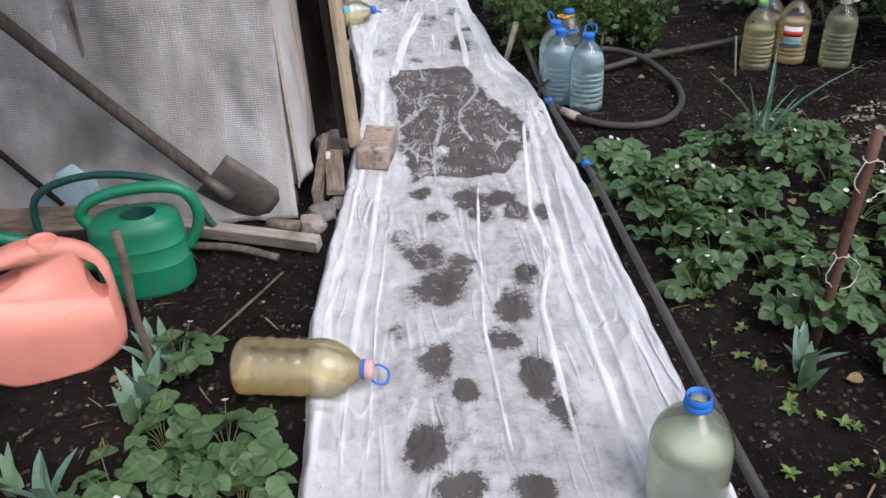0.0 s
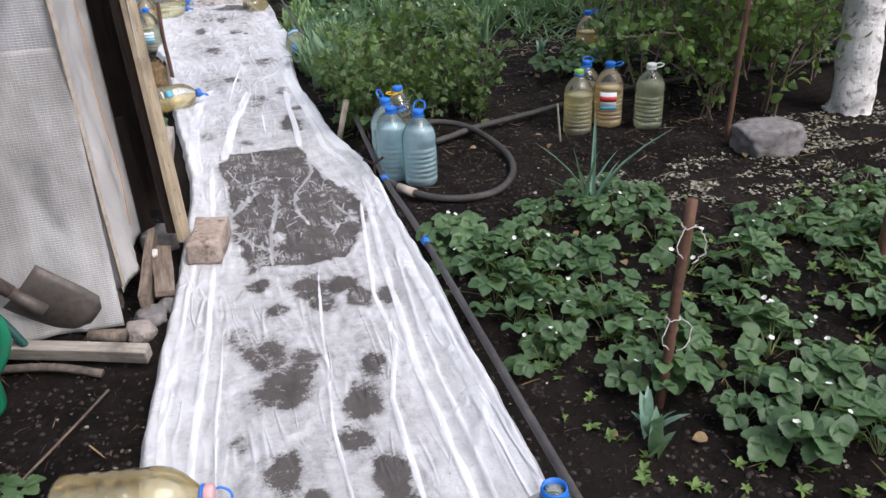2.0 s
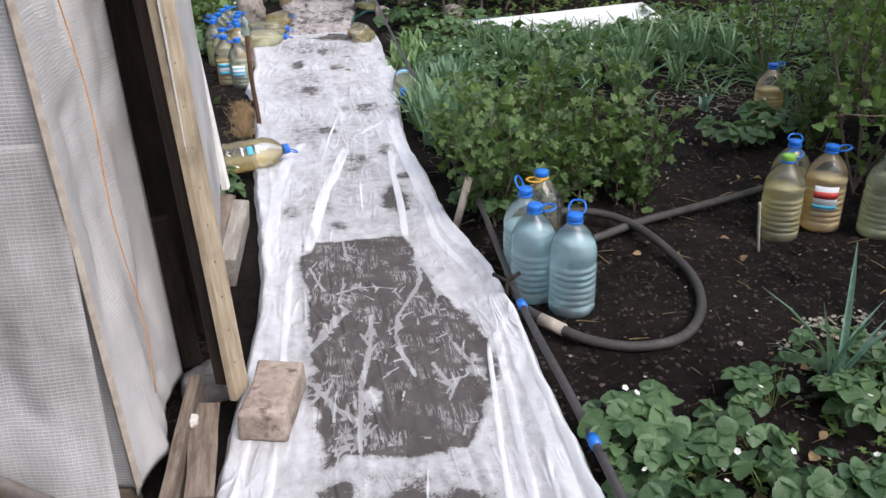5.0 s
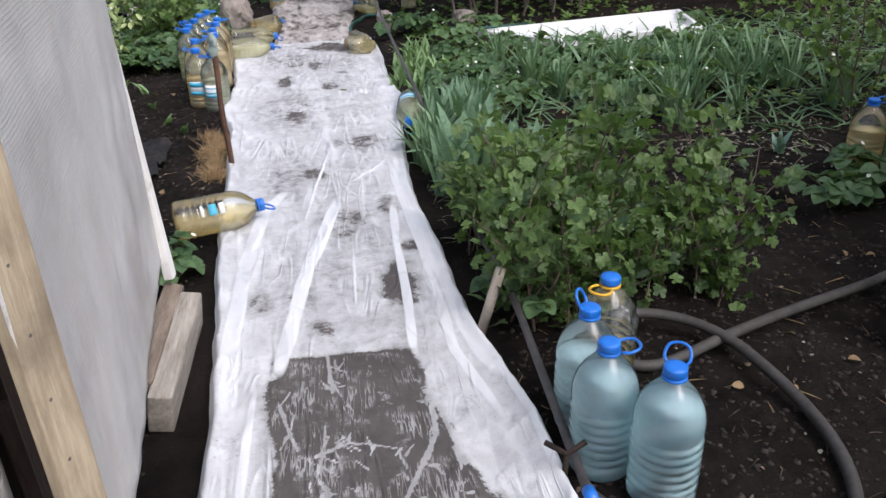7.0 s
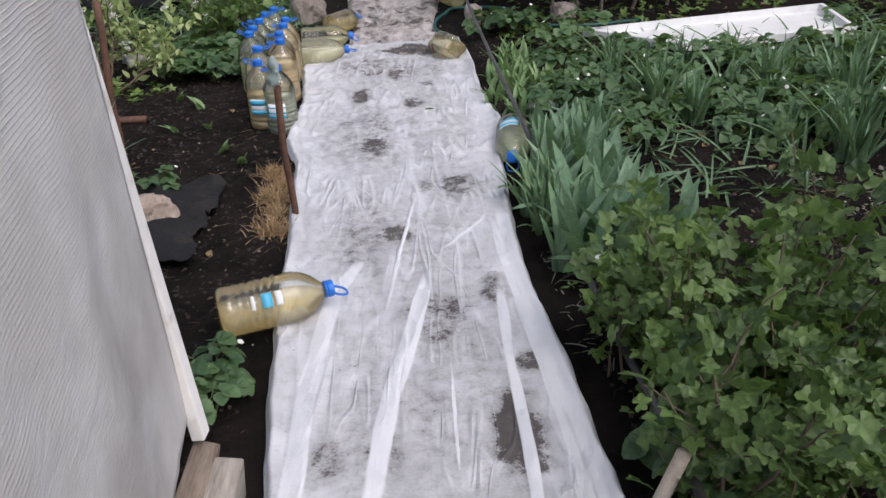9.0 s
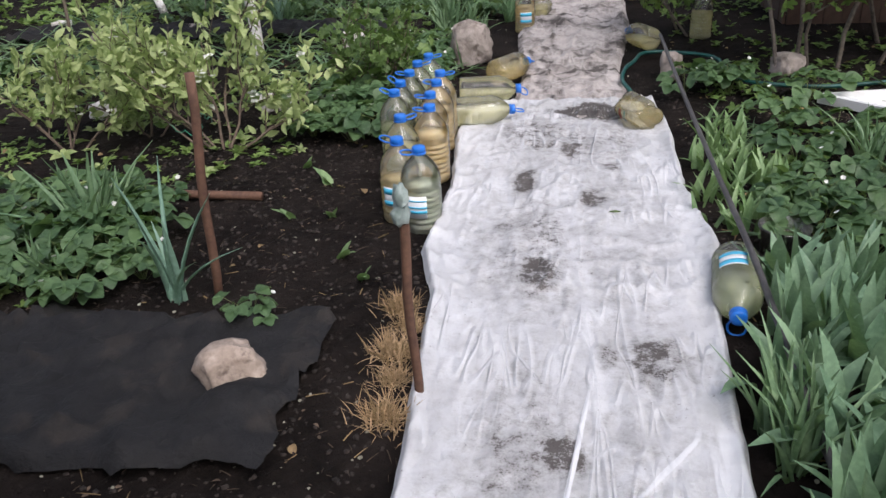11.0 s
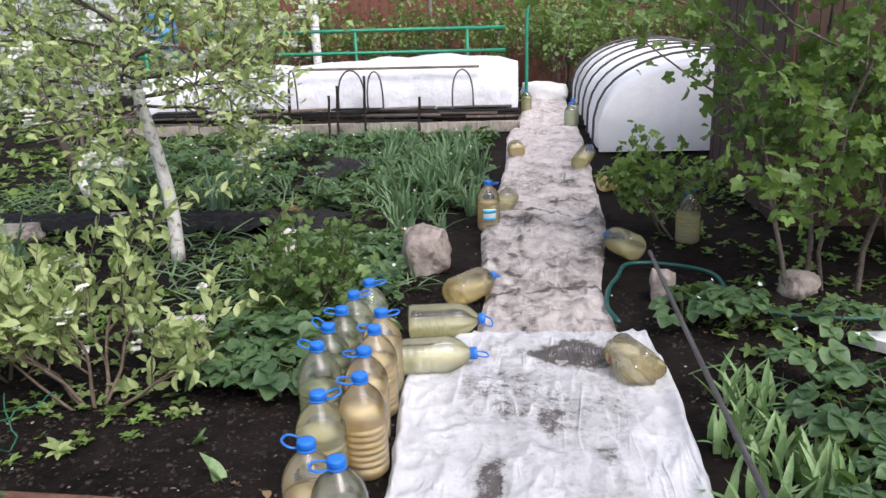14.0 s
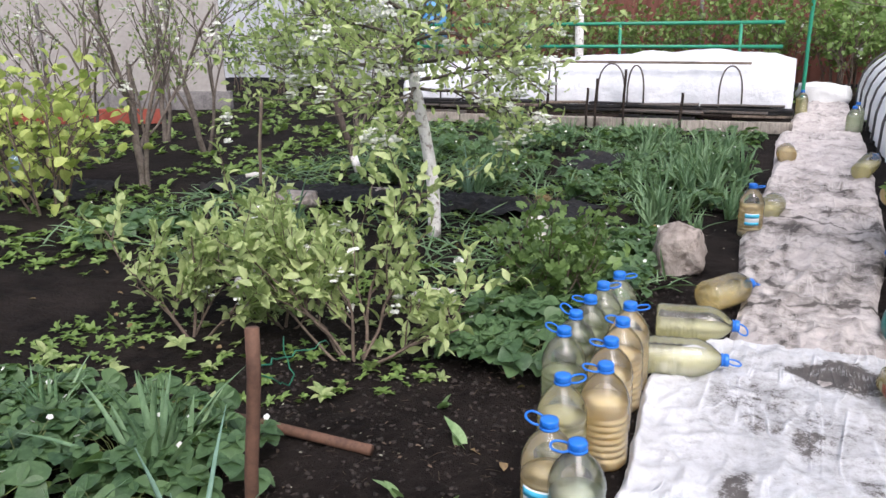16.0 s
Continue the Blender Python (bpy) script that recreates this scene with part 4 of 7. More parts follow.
# the group of twelve by the path
GROUP = [(-0.45, 6.94, W_MILK, 0.56, STICKER_PALE, 190, 5), (-0.545, 7.0, W_AMBER, 0.5, STICKER, 170, 20), (-0.478, 7.39, W_AMBER, 0.64, None, 200, 10), (-0.585, 7.28, W_YELLOW, 0.6, None, 20, 15),
         (-0.51, 7.615, W_AMBER, 0.62, None, 200, 10), (-0.682, 7.65, W_GREEN, 0.5, None, 180, 25), (-0.508, 7.795, W_AMBER, 0.6, None, 150, 10), (-0.515, 7.97, W_AMBER, 0.6, None, 10, 10),
         (-0.692, 7.85, W_GREEN, 0.55, None, 170, 35), (-0.676, 8.01, W_GREEN, 0.55, None, 180, 10), (-0.662, 8.17, W_GREEN, 0.6, None, 30, 12), (-0.63, 8.33, W_GREEN, 0.6, None, 20, 10)]
for gx, gy, w, lv, st, sp, sw in GROUP:
    jug(gx, gy, spin=sp, water=w, level=lv, cap=BLUE, handle=BLUE, swing=sw, label=st, sticker_turn=radians(-100 - sp), pet=PET if w != W_GREEN else PET_DULL,
        text="plastic jug of %s water, blue cap%s" % ({W_MILK: "cloudy pale", W_AMBER: "amber", W_YELLOW: "yellow", W_GREEN: "greenish"}[w], ", blue sticker" if st else ""),
        group="twelve jugs beside the path")
jug(-0.5, 8.08, lie=(10, 0), spin=0, water=W_PALE, level=0.6, cap=BLUE, handle=BLUE, swing=80, ribs=5, text="clear plastic jug of yellow water lying by the fleece end")
jug(-0.49, 8.47, lie=(8, 0), spin=30, water=W_PALE, level=0.45, cap=BLUE, handle=BLUE, swing=60, ribs=9, text="ribbed clear plastic jug lying on its side, half empty")
jug(-0.32, 8.84, lie=(58, 0), spin=0, water=W_HONEY, level=0.6, cap=BLUE, handle=BLUE, swing=80, ribs=4, text="plastic jug of amber water lying on the old fleece")
jug(-0.222, 10.46, spin=0, water=W_AMBER, level=0.58, cap=BLUE, handle=BLUE, swing=10, label=STICKER, sticker_turn=-1.4, text="plastic jug of amber water beside the old fleece")
jug(-0.13, 10.75, lie=(80, 0), h=0.3, water=W_YELLOW, level=0.5, text="plastic jug lying behind a standing one by the old fleece")
jug(1.05, 10.16, spin=30, water=W_YELLOW, level=0.55, cap=BLUE, handle=BLUE, text="plastic jug of yellow water under the leafy bush")
jug(-0.06, 12.95, lie=(95, 0), h=0.28, r=0.085, ribs=3, water=W_AMBER, level=0.7, text="plastic jug of amber water lying by the old fleece", sides=18)
jug(0.5, 12.3, lie=(70, 12), h=0.4, water=W_YELLOW, level=0.6, cap=BLUE, text="plastic jug of yellow water lying tilted on the fleece edge", sides=18)
jug(0.63, 11.45, lie=(40, 0), h=0.3, r=0.08, water=W_AMBER, level=0.8, text="plastic jug lying beside the path under leaves", sides=18)
jug(0.66, 9.62, lie=(115, 0), h=0.33, water=W_YELLOW, level=0.4, cap=BLUE, text="clear plastic jug lying at the foot of the leafy bush")
jug(0.57, 15.1, water=W_GREEN, level=0.7, cap=BLUE, text="plastic jug of greenish water at the far end of the path", sides=18)
jug(0.62, 15.5, water=W_GREEN, level=0.7, cap=BLUE, text="plastic jug of greenish water at the far end of the path", sides=18)
jug(0.03, 16.9, water=W_YELLOW, level=0.7, cap=BLUE, text="plastic jug of yellow water at the far end of the path", sides=18)
jug(-6.06, 10.2, water=W_AMBER, level=0.8, cap=BLUE, text="plastic jug of amber water beside the yellow-green shrub", sides=18)
jug(-6.3, 10.0, pet=PET_BLUE, water=W_CLEAR, level=0.8, cap=BLUE, text="bluish plastic jug of water beside the yellow-green shrub", sides=18)
jug(-6.5, 9.85, pet=PET_BLUE, water=W_CLEAR, level=0.8, cap=BLUE, text="bluish plastic jug of water beside the yellow-green shrub", sides=18)


# ---- the greenhouse by the path ----
def film_panel(name, w, h, m, material, parent, wob=0.02, label="", bulge=0.0, seed=0.0, thick=0.003):
    """A film stretched in the local xz plane, w by h, slack and creased."""
    nx, nz = max(4, int(w / 0.018)), max(4, int(h / 0.018))
    V, F = [], []
    for k in range(nz + 1):
        for i in range(nx + 1):
            x, z = w * i / nx, h * k / nz
            e = min(x, w - x, 0.15) / 0.15
            d = wob * e * (noise.noise((x * 3 + seed, z * 0.9, seed)) + 0.5 * noise.noise((x * 9 + seed, z * 2.5, seed + 3)) + 0.3 * (1 - abs(noise.noise((x * 5 + z * 2 + seed, z * 3.5 - x, seed + 6)))) ** 7 + 0.12 * noise.noise((x * 24 + seed, z * 9, seed + 8))) + bulge * e * math.sin(math.pi * min(1, z / h))
            V.append((x, d, z))
    for k in range(nz):
        for i in range(nx):
            a = k * (nx + 1) + i
            F.append((a, a + 1, a + nx + 2, a + nx + 1))
    ob = mesh_object(name, V, F, material, parent, label)
    ob.matrix_local = m
    md = ob.modifiers.new("thickness", "SOLIDIFY")
    md.thickness = thick
    return ob


def plank(name, a, b, w, t, material, parent=None, roll=0.0, label=""):
    """A board from a to b, w wide and t thick."""
    a, b = Vector(a), Vector(b)
    d = b - a
    m = Matrix.Translation(a) @ d.to_track_quat("Z", "Y").to_matrix().to_4x4() @ pose(0, 0, 0, 0, 0, roll)
    bm = box_bm(w, t, d.length, min(w, t) * 0.12, None, 0.004, 3)
    ob = part(name, bm, material, parent, label, smooth=False)
    ob.matrix_local = m
    return ob


gh = thing("greenhouse", pose(0, 0, 0), "old home-made greenhouse of timber and grimy reinforced film, door ajar", "greenhouse", kind="")
film_panel("film_wall_south", 2.6, 1.9, pose(-3.0, 2.76, 0.06), FILM, gh, 0.06, "grimy milky reinforced film", seed=1.0)
film_panel("film_skirt", 2.6, 0.92, pose(-3.0, 2.6, 0.0, -10, 0, 0), FILM_MUDDY, gh, 0.03, "slack dirty lower edge of the film", seed=41.0)
film_panel("film_wall_east", 0.5, 1.85, pose(-0.4, 2.74, 0.05, 0, 0, 86) @ pose(0, 0, 0, 0, 0, 0), FILM_CLEAN, gh, 0.05, "loose pale film flap", seed=5.0)
film_panel("film_wall_west", 1.7, 1.85, pose(-3.0, 2.76, 0.05, 0, 0, 90), FILM, gh, 0.02, seed=9.0)
film_panel("film_wall_north", 2.5, 1.85, pose(-3.0, 4.47, 0.05), FILM, gh, 0.02, seed=14.0)
film_panel("film_roof", 2.68, 1.76, pose(-3.03, 2.72, 1.9, -90, 0, 0) @ pose(0, 0, 0, 0, 0, 0) @ Matrix.Scale(-1, 4, (0, 0, 1)) @ pose(0, 0, 0, 0, 0, 0), FILM, gh, 0.02, seed=20.0)
film_panel("door_film", 1.3, 1.78, pose(-0.215, 3.1, 0.16, 0, -3.2, 95.5), FILM_CLEAN, gh, 0.012, "pale reinforced film nailed on the door", bulge=0.0, seed=25.0)
plank("door_batten", (-0.192, 3.09, 0.06), (-0.235, 3.12, 1.86), 0.072, 0.022, BATTEN, gh, 12, "pale weathered batten with nail heads")
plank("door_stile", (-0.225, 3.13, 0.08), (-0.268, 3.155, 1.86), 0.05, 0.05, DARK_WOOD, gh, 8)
plank("door_edge", (-0.325, 4.4, 0.17), (-0.43, 4.42, 1.86), 0.035, 0.03, WHITE_WOOD, gh, 5, "white painted edge strip")
plank("corner_post", (-0.52, 2.9, 0.0), (-0.53, 2.9, 1.9), 0.06, 0.06, PLANK, gh)
plank("corner_strip", (-0.395, 2.735, 0.08), (-0.405, 2.745, 1.85), 0.016, 0.01, CLOTH, gh)
# near-black post and boards in the doorway
plank("jamb", (-0.46, 3.26, 0.0), (-0.47, 3.28, 1.88), 0.12, 0.05, DARK_WOOD, gh, 80, "almost black post")
plank("dark_door", (-0.72, 3.52, 0.02), (-0.72, 3.52, 1.86), 0.86, 0.025, DARK_WOOD, gh, 0, "black board inside the doorway")
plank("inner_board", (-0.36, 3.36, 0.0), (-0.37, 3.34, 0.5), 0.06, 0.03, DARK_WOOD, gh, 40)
for px in (-1.05, -1.72, -2.4):
    plank("wall_batten", (px, 2.735, 0.06), (px + 0.02, 2.738, 1.88), 0.018, 0.012, PLANK, gh)
plank("sill_beam", (-3.05, 2.80, 0.0), (-0.42, 2.80, 0.0), 0.1, 0.06, PLANK, gh, 90)
plank("head_beam", (-3.05, 2.80, 1.86), (-0.4, 2.80, 1.86), 0.08, 0.05, PLANK, gh, 90)
for q in range(34):
    a = 0.12 + q * 0.05
    bm = bmesh.new()
    bmesh.ops.create_icosphere(bm, subdivisions=1, radius=0.004)
    nail = part("nail_head", bm, STEEL, gh)
    nail.matrix_local = pose(-0.187 - 0.024 * a - 0.012 * (q % 2), 3.078 + 0.0165 * a, a + 0.05)
cord = curve_pts([(-0.345, 2.86, 0.25), (-0.338, 2.87, 0.45), (-0.35, 2.86, 0.7), (-0.345, 2.87, 0.95), (-0.36, 2.86, 1.2)], 20)
tube("lacing_cord", [(cord, 0.0016)], ORANGE_WIRE, gh, "orange lacing cord", 5)

# boards, blocks and rubble along the greenhouse foot
kb = thing("kick_board", pose(0, 0, 0), "weathered plank lying along the greenhouse foot", "plank")
plank("board", (-0.33, 2.66, 0.03), (-0.315, 3.16, 0.05), 0.09, 0.03, PLANK, kb, 88)
kb2 = thing("kick_board", pose(0, 0, 0), "second weathered plank on edge by the greenhouse foot", "plank")
plank("board", (-0.265, 2.72, 0.03), (-0.285, 3.08, 0.04), 0.07, 0.025, PLANK, kb2, 10)
kb3 = thing("kick_board", pose(0, 0, 0), "rotten timber block by the greenhouse door foot", "plank")
plank("board", (-0.36, 3.95, 0.05), (-0.335, 4.42, 0.08), 0.06, 0.13, PLANK, kb3, 15)
kb4 = thing("kick_board", pose(0, 0, 0), "pale cracked board beside the greenhouse door foot", "plank")
plank("board", (-0.3, 3.9, 0.03), (-0.275, 4.38, 0.07), 0.065, 0.12, GREY_WOOD, kb4, 8)


def stone(name, x, y, sx, sy, sz, material, label, rot=0.0, z=None, seed=0.0, boxy=0.5, category="stone"):
    bm = bmesh.new()
    bmesh.ops.create_cube(bm, size=1.0)
    bmesh.ops.subdivide_edges(bm, edges=bm.edges[:], cuts=8, use_grid_fill=True)
    for v in bm.verts:
        ball = v.co.normalized() * 0.62
        v.co = v.co * boxy + ball * (1 - boxy)
        v.co += 0.16 * noise.noise_vector(v.co * 1.7 + Vector((seed, seed * 2, 0))) + 0.06 * noise.noise_vector(v.co * 5 + Vector((seed, 1, 0))) + 0.03 * noise.noise_vector(v.co * 12 + Vector((seed, 4, 0)))
        v.co = Vector((v.co.x * sx, v.co.y * sy, (v.co.z + 0.42) * sz))
    ob = part(name, bm, material, None)
    ob.matrix_world = pose(x, y, (ground_z(x, y) - 0.01) if z is None else z, 0, 0, rot)
    return tagged(ob, label, category)


stone("concrete_lump", -0.3, 3.235, 0.12, 0.11, 0.1, CONCRETE, "grey concrete lump in the greenhouse doorway", 20, seed=2)
stone("rubble_stone", -0.35, 2.56, 0.08, 0.07, 0.06, STONE, "small rubble stone at the greenhouse corner", 0, seed=4)
stone("rubble_stone", -0.32, 2.64, 0.09, 0.08, 0.06, CONCRETE, "small grey rubble lump at the greenhouse corner", 30, seed=6)
stone("rubble_stone", -0.27, 2.72, 0.05, 0.05, 0.05, CONCRETE, "small grey rubble lump at the greenhouse corner", 60, seed=8)
stone("rubble_stone", -0.31, 2.98, 0.035, 0.03, 0.03, WHITE_STONE, "white pebble on the plank", 60, z=0.055, seed=9)
lb = thing("timber", pose(0, 0, 0), "grey squared timber lying in front of the greenhouse", "timber")
plank("beam", (-1.05, 2.62, 0.05), (-0.307, 2.355, 0.025), 0.045, 0.05, GREY_WOOD, lb, 10)
lb = thing("timber", pose(0, 0, 0), "brown board leaning along the greenhouse wall", "timber")
plank("beam", (-2.2, 2.95 - 0.4, 0.14), (-1.0, 2.6, 0.06), 0.1, 0.03, PLANK, lb, 60)
lb = thing("timber", pose(0, 0, 0), "thin rotten board on the soil before the greenhouse", "timber")
plank("beam", (-2.0, 2.5, 0.03), (-0.9, 2.52, 0.03), 0.07, 0.025, DARK_WOOD, lb, 85)
lb = thing("branch", pose(0, 0, 0), "dry bark-covered branch lying on the soil", "branch")
tube("stick", [(curve_pts([(-0.8, 2.47, 0.0), (-0.6, 2.4, 0.012), (-0.448, 2.325, 0.004)], 10), 0.014)], BARK, lb, "", 7)
lb = thing("log", pose(0, 0, 0), "short pale log by the greenhouse corner", "log")
tube("wood", [([(-0.5, 2.535, 0.02), (-0.385, 2.5, 0.02)], 0.022)], PLANK, lb, "", 9)

# the pale brick on the fleece
br = part("brick", box_bm(0.13, 0.25, 0.092, 0.012, None, 0.009, 4), BRICK, None)
br.matrix_world = pose(-0.1, 3.05, 0.014, 1.5, 0, -11.5)
tagged(br, "dirty pale brick with chipped edges lying on the fleece", "brick")

# ---- tools, cans and bags before the greenhouse ----
sh = thing("shovel", pose(0, 0, 0), "rusty shovel with a dark wooden handle leaning on the greenhouse film", "shovel")
tube("handle", [(curve_pts([(-0.70, 2.585, 0.2), (-0.98, 2.61, 0.5), (-1.35, 2.66, 0.9), (-1.75, 2.7, 1.32)], 16), 0.023)], HANDLE_WOOD, sh)
tube("socket", [([(-0.70, 2.585, 0.2), (-0.62, 2.578, 0.115)], (0.021, 0.026))], STEEL, sh)
V, F = [], []
for i in range(9):
    for j in range(9):
        u, v = i / 8, j / 8 - 0.5
        wd = 0.2 * (1 - 0.55 * max(0, u - 0.55) ** 1.5)
        V.append((u * 0.25, v * wd, 0.03 * (4 * v * v) + 0.02 * u * u))
F = [(i * 9 + j, i * 9 + j + 1, i * 9 + j + 10, i * 9 + j + 9) for i in range(8) for j in range(8)]
bl = mesh_object("blade", V, F, STEEL, sh)
bl.matrix_local = Matrix.Translation((-0.68, 2.58, 0.2)) @ Matrix(((0.72, 0.69, 0.05, 0), (0.02, -0.1, 0.99, 0), (-0.69, 0.71, 0.08, 0), (0, 0, 0, 1)))
bl.modifiers.new("thickness", "SOLIDIFY").thickness = 0.003
rake = thing("hoe", pose(0, 0, 0), "black scoop with a thin handle leaning on the greenhouse film", "tool")
tube("handle", [([(-1.22, 2.62, 0.12), (-1.62, 2.68, 0.62)], 0.011)], DARK_WOOD, rake)
scoop = part("scoop", box_bm(0.16, 0.09, 0.16, 0.02, None, 0.01, 2), DARK_WOOD, rake)
scoop.matrix_local = pose(-1.69, 2.69, 0.6, 0, 30, 0)
sk = thing("sack", pose(-1.66, 2.6, 0.05), "dirty pale sackcloth hanging by the greenhouse", "sack")
film_panel("cloth", 0.22, 0.45, pose(-0.16, 0, 0.12, 0, 10, 0), CLOTH, sk, 0.06, seed=33)
bag = thing("bag", pose(-1.22, 2.68, 0.0), "crumpled pale blue plastic bag at the greenhouse foot", "bag")
bm = bmesh.new()
bmesh.ops.create_icosphere(bm, subdivisions=3, radius=0.13)
for v in bm.verts:
    v.co += 0.05 * noise.noise_vector(v.co * 14)
    v.co = Vector((v.co.x * 1.1, v.co.y * 0.45, max(0.0, v.co.z * 0.9 + 0.13)))
part("film", bm, rough_mat("pale_blue_film", (0.25, 0.38, 0.46), (0.42, 0.52, 0.57), 30, 8, 0.35, 0.5), bag)
arc = thing("hose_piece", pose(0, 0, 0), "dark green hose bent in an arc behind the watering can", "hose")
tube("hose", [(curve_pts([(-1.28, 2.5, 0.05), (-1.26, 2.52, 0.2), (-1.12, 2.53, 0.26), (-0.93, 2.52, 0.26), (-0.76, 2.5, 0.2), (-0.66, 2.48, 0.02)], 26), 0.014)], DARK_GREEN, arc)

wc = thing("watering_can", pose(-0.862, 2.27, -0.022, 0, 0, 6) @ Matrix.Scale(0.98, 4), "green plastic watering can with a round filling hole, on soil", "watering can")
bm = bmesh.new()
rings = []
for r, z in [(0.9, 0.0), (0.97, 0.006), (0.985, 0.02), (0.98, 0.1), (0.979, 0.102), (0.99, 0.104), (0.99, 0.108), (0.974, 0.11), (0.967, 0.168), (0.966, 0.17), (0.977, 0.172), (0.977, 0.176), (0.962, 0.178), (0.945, 0.225), (0.91, 0.248), (0.82, 0.262), (0.72, 0.268)]:
    ring = []
    for j in range(36):
        a = 2 * math.pi * j / 36
        ring.append(bm.verts.new((0.155 * r * math.copysign(abs(math.cos(a)) ** 0.85, math.cos(a)), 0.105 * r * math.copysign(abs(math.sin(a)) ** 0.85, math.sin(a)), z)))
    rings.append(ring)
hole = [bm.verts.new((0.025 + 0.056 * math.cos(2 * math.pi * j / 36), 0.045 * math.sin(2 * math.pi * j / 36) - 0.025, 0.28)) for j in range(36)]
rings.append(hole)
for a, b in zip(rings, rings[1:]):
    for j in range(36):
        bm.faces.new((a[j], a[(j + 1) % 36], b[(j + 1) % 36], b[j]))
bm.faces.new(rings[0][::-1])
part("body", bm, GREEN_CAN, wc)
# inside of the green can: a darker green stands in for the hole's shade
bm = bmesh.new()
well = [[bm.verts.new((0.025 + 0.0555 * f * math.cos(2 * math.pi * j / 36), 0.0445 * f * math.sin(2 * math.pi * j / 36) - 0.025, z)) for j in range(36)] for f, z in ((1.0, 0.279), (0.97, 0.265), (1.15, 0.2), (1.2, 0.03))]
for a, b in zip(well, well[1:]):
    for j in range(36):
        bm.faces.new((a[j], a[(j + 1) % 36], b[(j + 1) % 36], b[j]))
bm.faces.new(well[-1])
part("filling_hole", bm, DARK_GREEN, wc, "open round filling hole, its shade painted dark green")
tube("handle", [(curve_pts([(-0.13, 0, 0.24), (-0.15, 0, 0.29), (-0.1, 0, 0.335), (0.02, 0, 0.355), (0.15, 0, 0.34), (0.2, 0, 0.28), (0.195, 0, 0.2), (0.145, 0, 0.12)], 34), 0.019)], GREEN_CAN, wc, "", 10)
tube("spout", [(curve_pts([(-0.13, 0, 0.11), (-0.2, -0.01, 0.13), (-0.28, -0.02, 0.2), (-0.42, -0.03, 0.27), (-0.55, -0.03, 0.31)], 18), np.linspace(0.032, 0.018, 18))], GREEN_CAN, wc, "", 12)

pc = thing("canister", pose(-1.015, 1.88, -0.03, 0, 0, 17), "salmon-pink plastic canister with two moulded grips, on soil", "canister")
n = 40
outline = []
for j in range(n):
    a = 2 * math.pi * j / n
    k = 1.0 / max(abs(math.cos(a)) ** 4.5 + abs(math.sin(a)) ** 4.5, 0.05) ** (1 / 4.5)
    outline.append((0.19 * k * math.cos(a), 0.195 * k * math.sin(a) + 0.195))
bm = bmesh.new()
layers = []
for off, s in ((-0.075, 0.9), (-0.068, 0.965), (-0.05, 1.0), (0.05, 1.0), (0.068, 0.965), (0.075, 0.9)):
    layers.append([bm.verts.new((x * s * (1 - 0.9 * max(0, z - 0.3) * (x > 0)), off * (1 - 0.5 * min(1.0, max(0.0, x - 0.06) / 0.08)) * (1 - 0.45 * min(1.0, max(0.0, z - 0.27) / 0.07)), (z - 0.19) * s + 0.19 + (0.02 * math.exp(-((x - 0.02) / 0.09) ** 2) if z > 0.3 else 0))) for x, z in outline])
for a, b in zip(layers, layers[1:]):
    for j in range(n):
        bm.faces.new((a[j], a[(j + 1) % n], b[(j + 1) % n], b[j]))
bm.faces.new(layers[0][::-1])
bm.faces.new(layers[-1])
body = part("body", bm, PINK, pc)
for cx, cz, sx, sz, tilt in ((0.15, 0.27, 0.021, 0.058, -10), (-0.1, 0.332, 0.085, 0.03, -12)):
    bmc = lathe_bm([(1.0, -0.1), (1.0, 0.1)], 20)
    bmc.transform(pose(cx, 0, cz, 0, tilt, 0) @ pose(0, 0, 0, 90, 0, 0) @ Matrix.Diagonal((sx, sz, 1, 1)))
    me = bpy.data.meshes.new("grip_cut")
    bmc.to_mesh(me)
    bmc.free()
    cutter = bpy.data.objects.new("grip_cut", me)
    scene.collection.objects.link(cutter)
    cutter.matrix_world = pc.matrix_world
    md = body.modifiers.new("grip", "BOOLEAN")
    md.operation, md.solver, md.object = "DIFFERENCE", "EXACT", cutter
bpy.context.view_layer.update()
baked = bpy.data.meshes.new_from_object(body.evaluated_get(bpy.context.evaluated_depsgraph_get()))
body.modifiers.clear()
body.data = baked
for ob in [o for o in scene.collection.objects if o.name.startswith("grip_cut")]:
    bpy.data.objects.remove(ob)
neck = part("filler_neck", lathe_bm([(0.037, -0.02), (0.037, 0.01), (0.034, 0.013), (0.03, 0.012), (0.029, -0.02)], 24, caps=False), PINK, pc)
neck.matrix_local = pose(0.05, -0.005, 0.402, 0, 4, 0)
hole = part("filling_hole", lathe_bm([(0.0295, -0.004), (0.001, -0.006)], 24), INSIDE, pc, "shaded open filling hole")
hole.matrix_local = pose(0.05, -0.005, 0.402, 0, 4, 0)

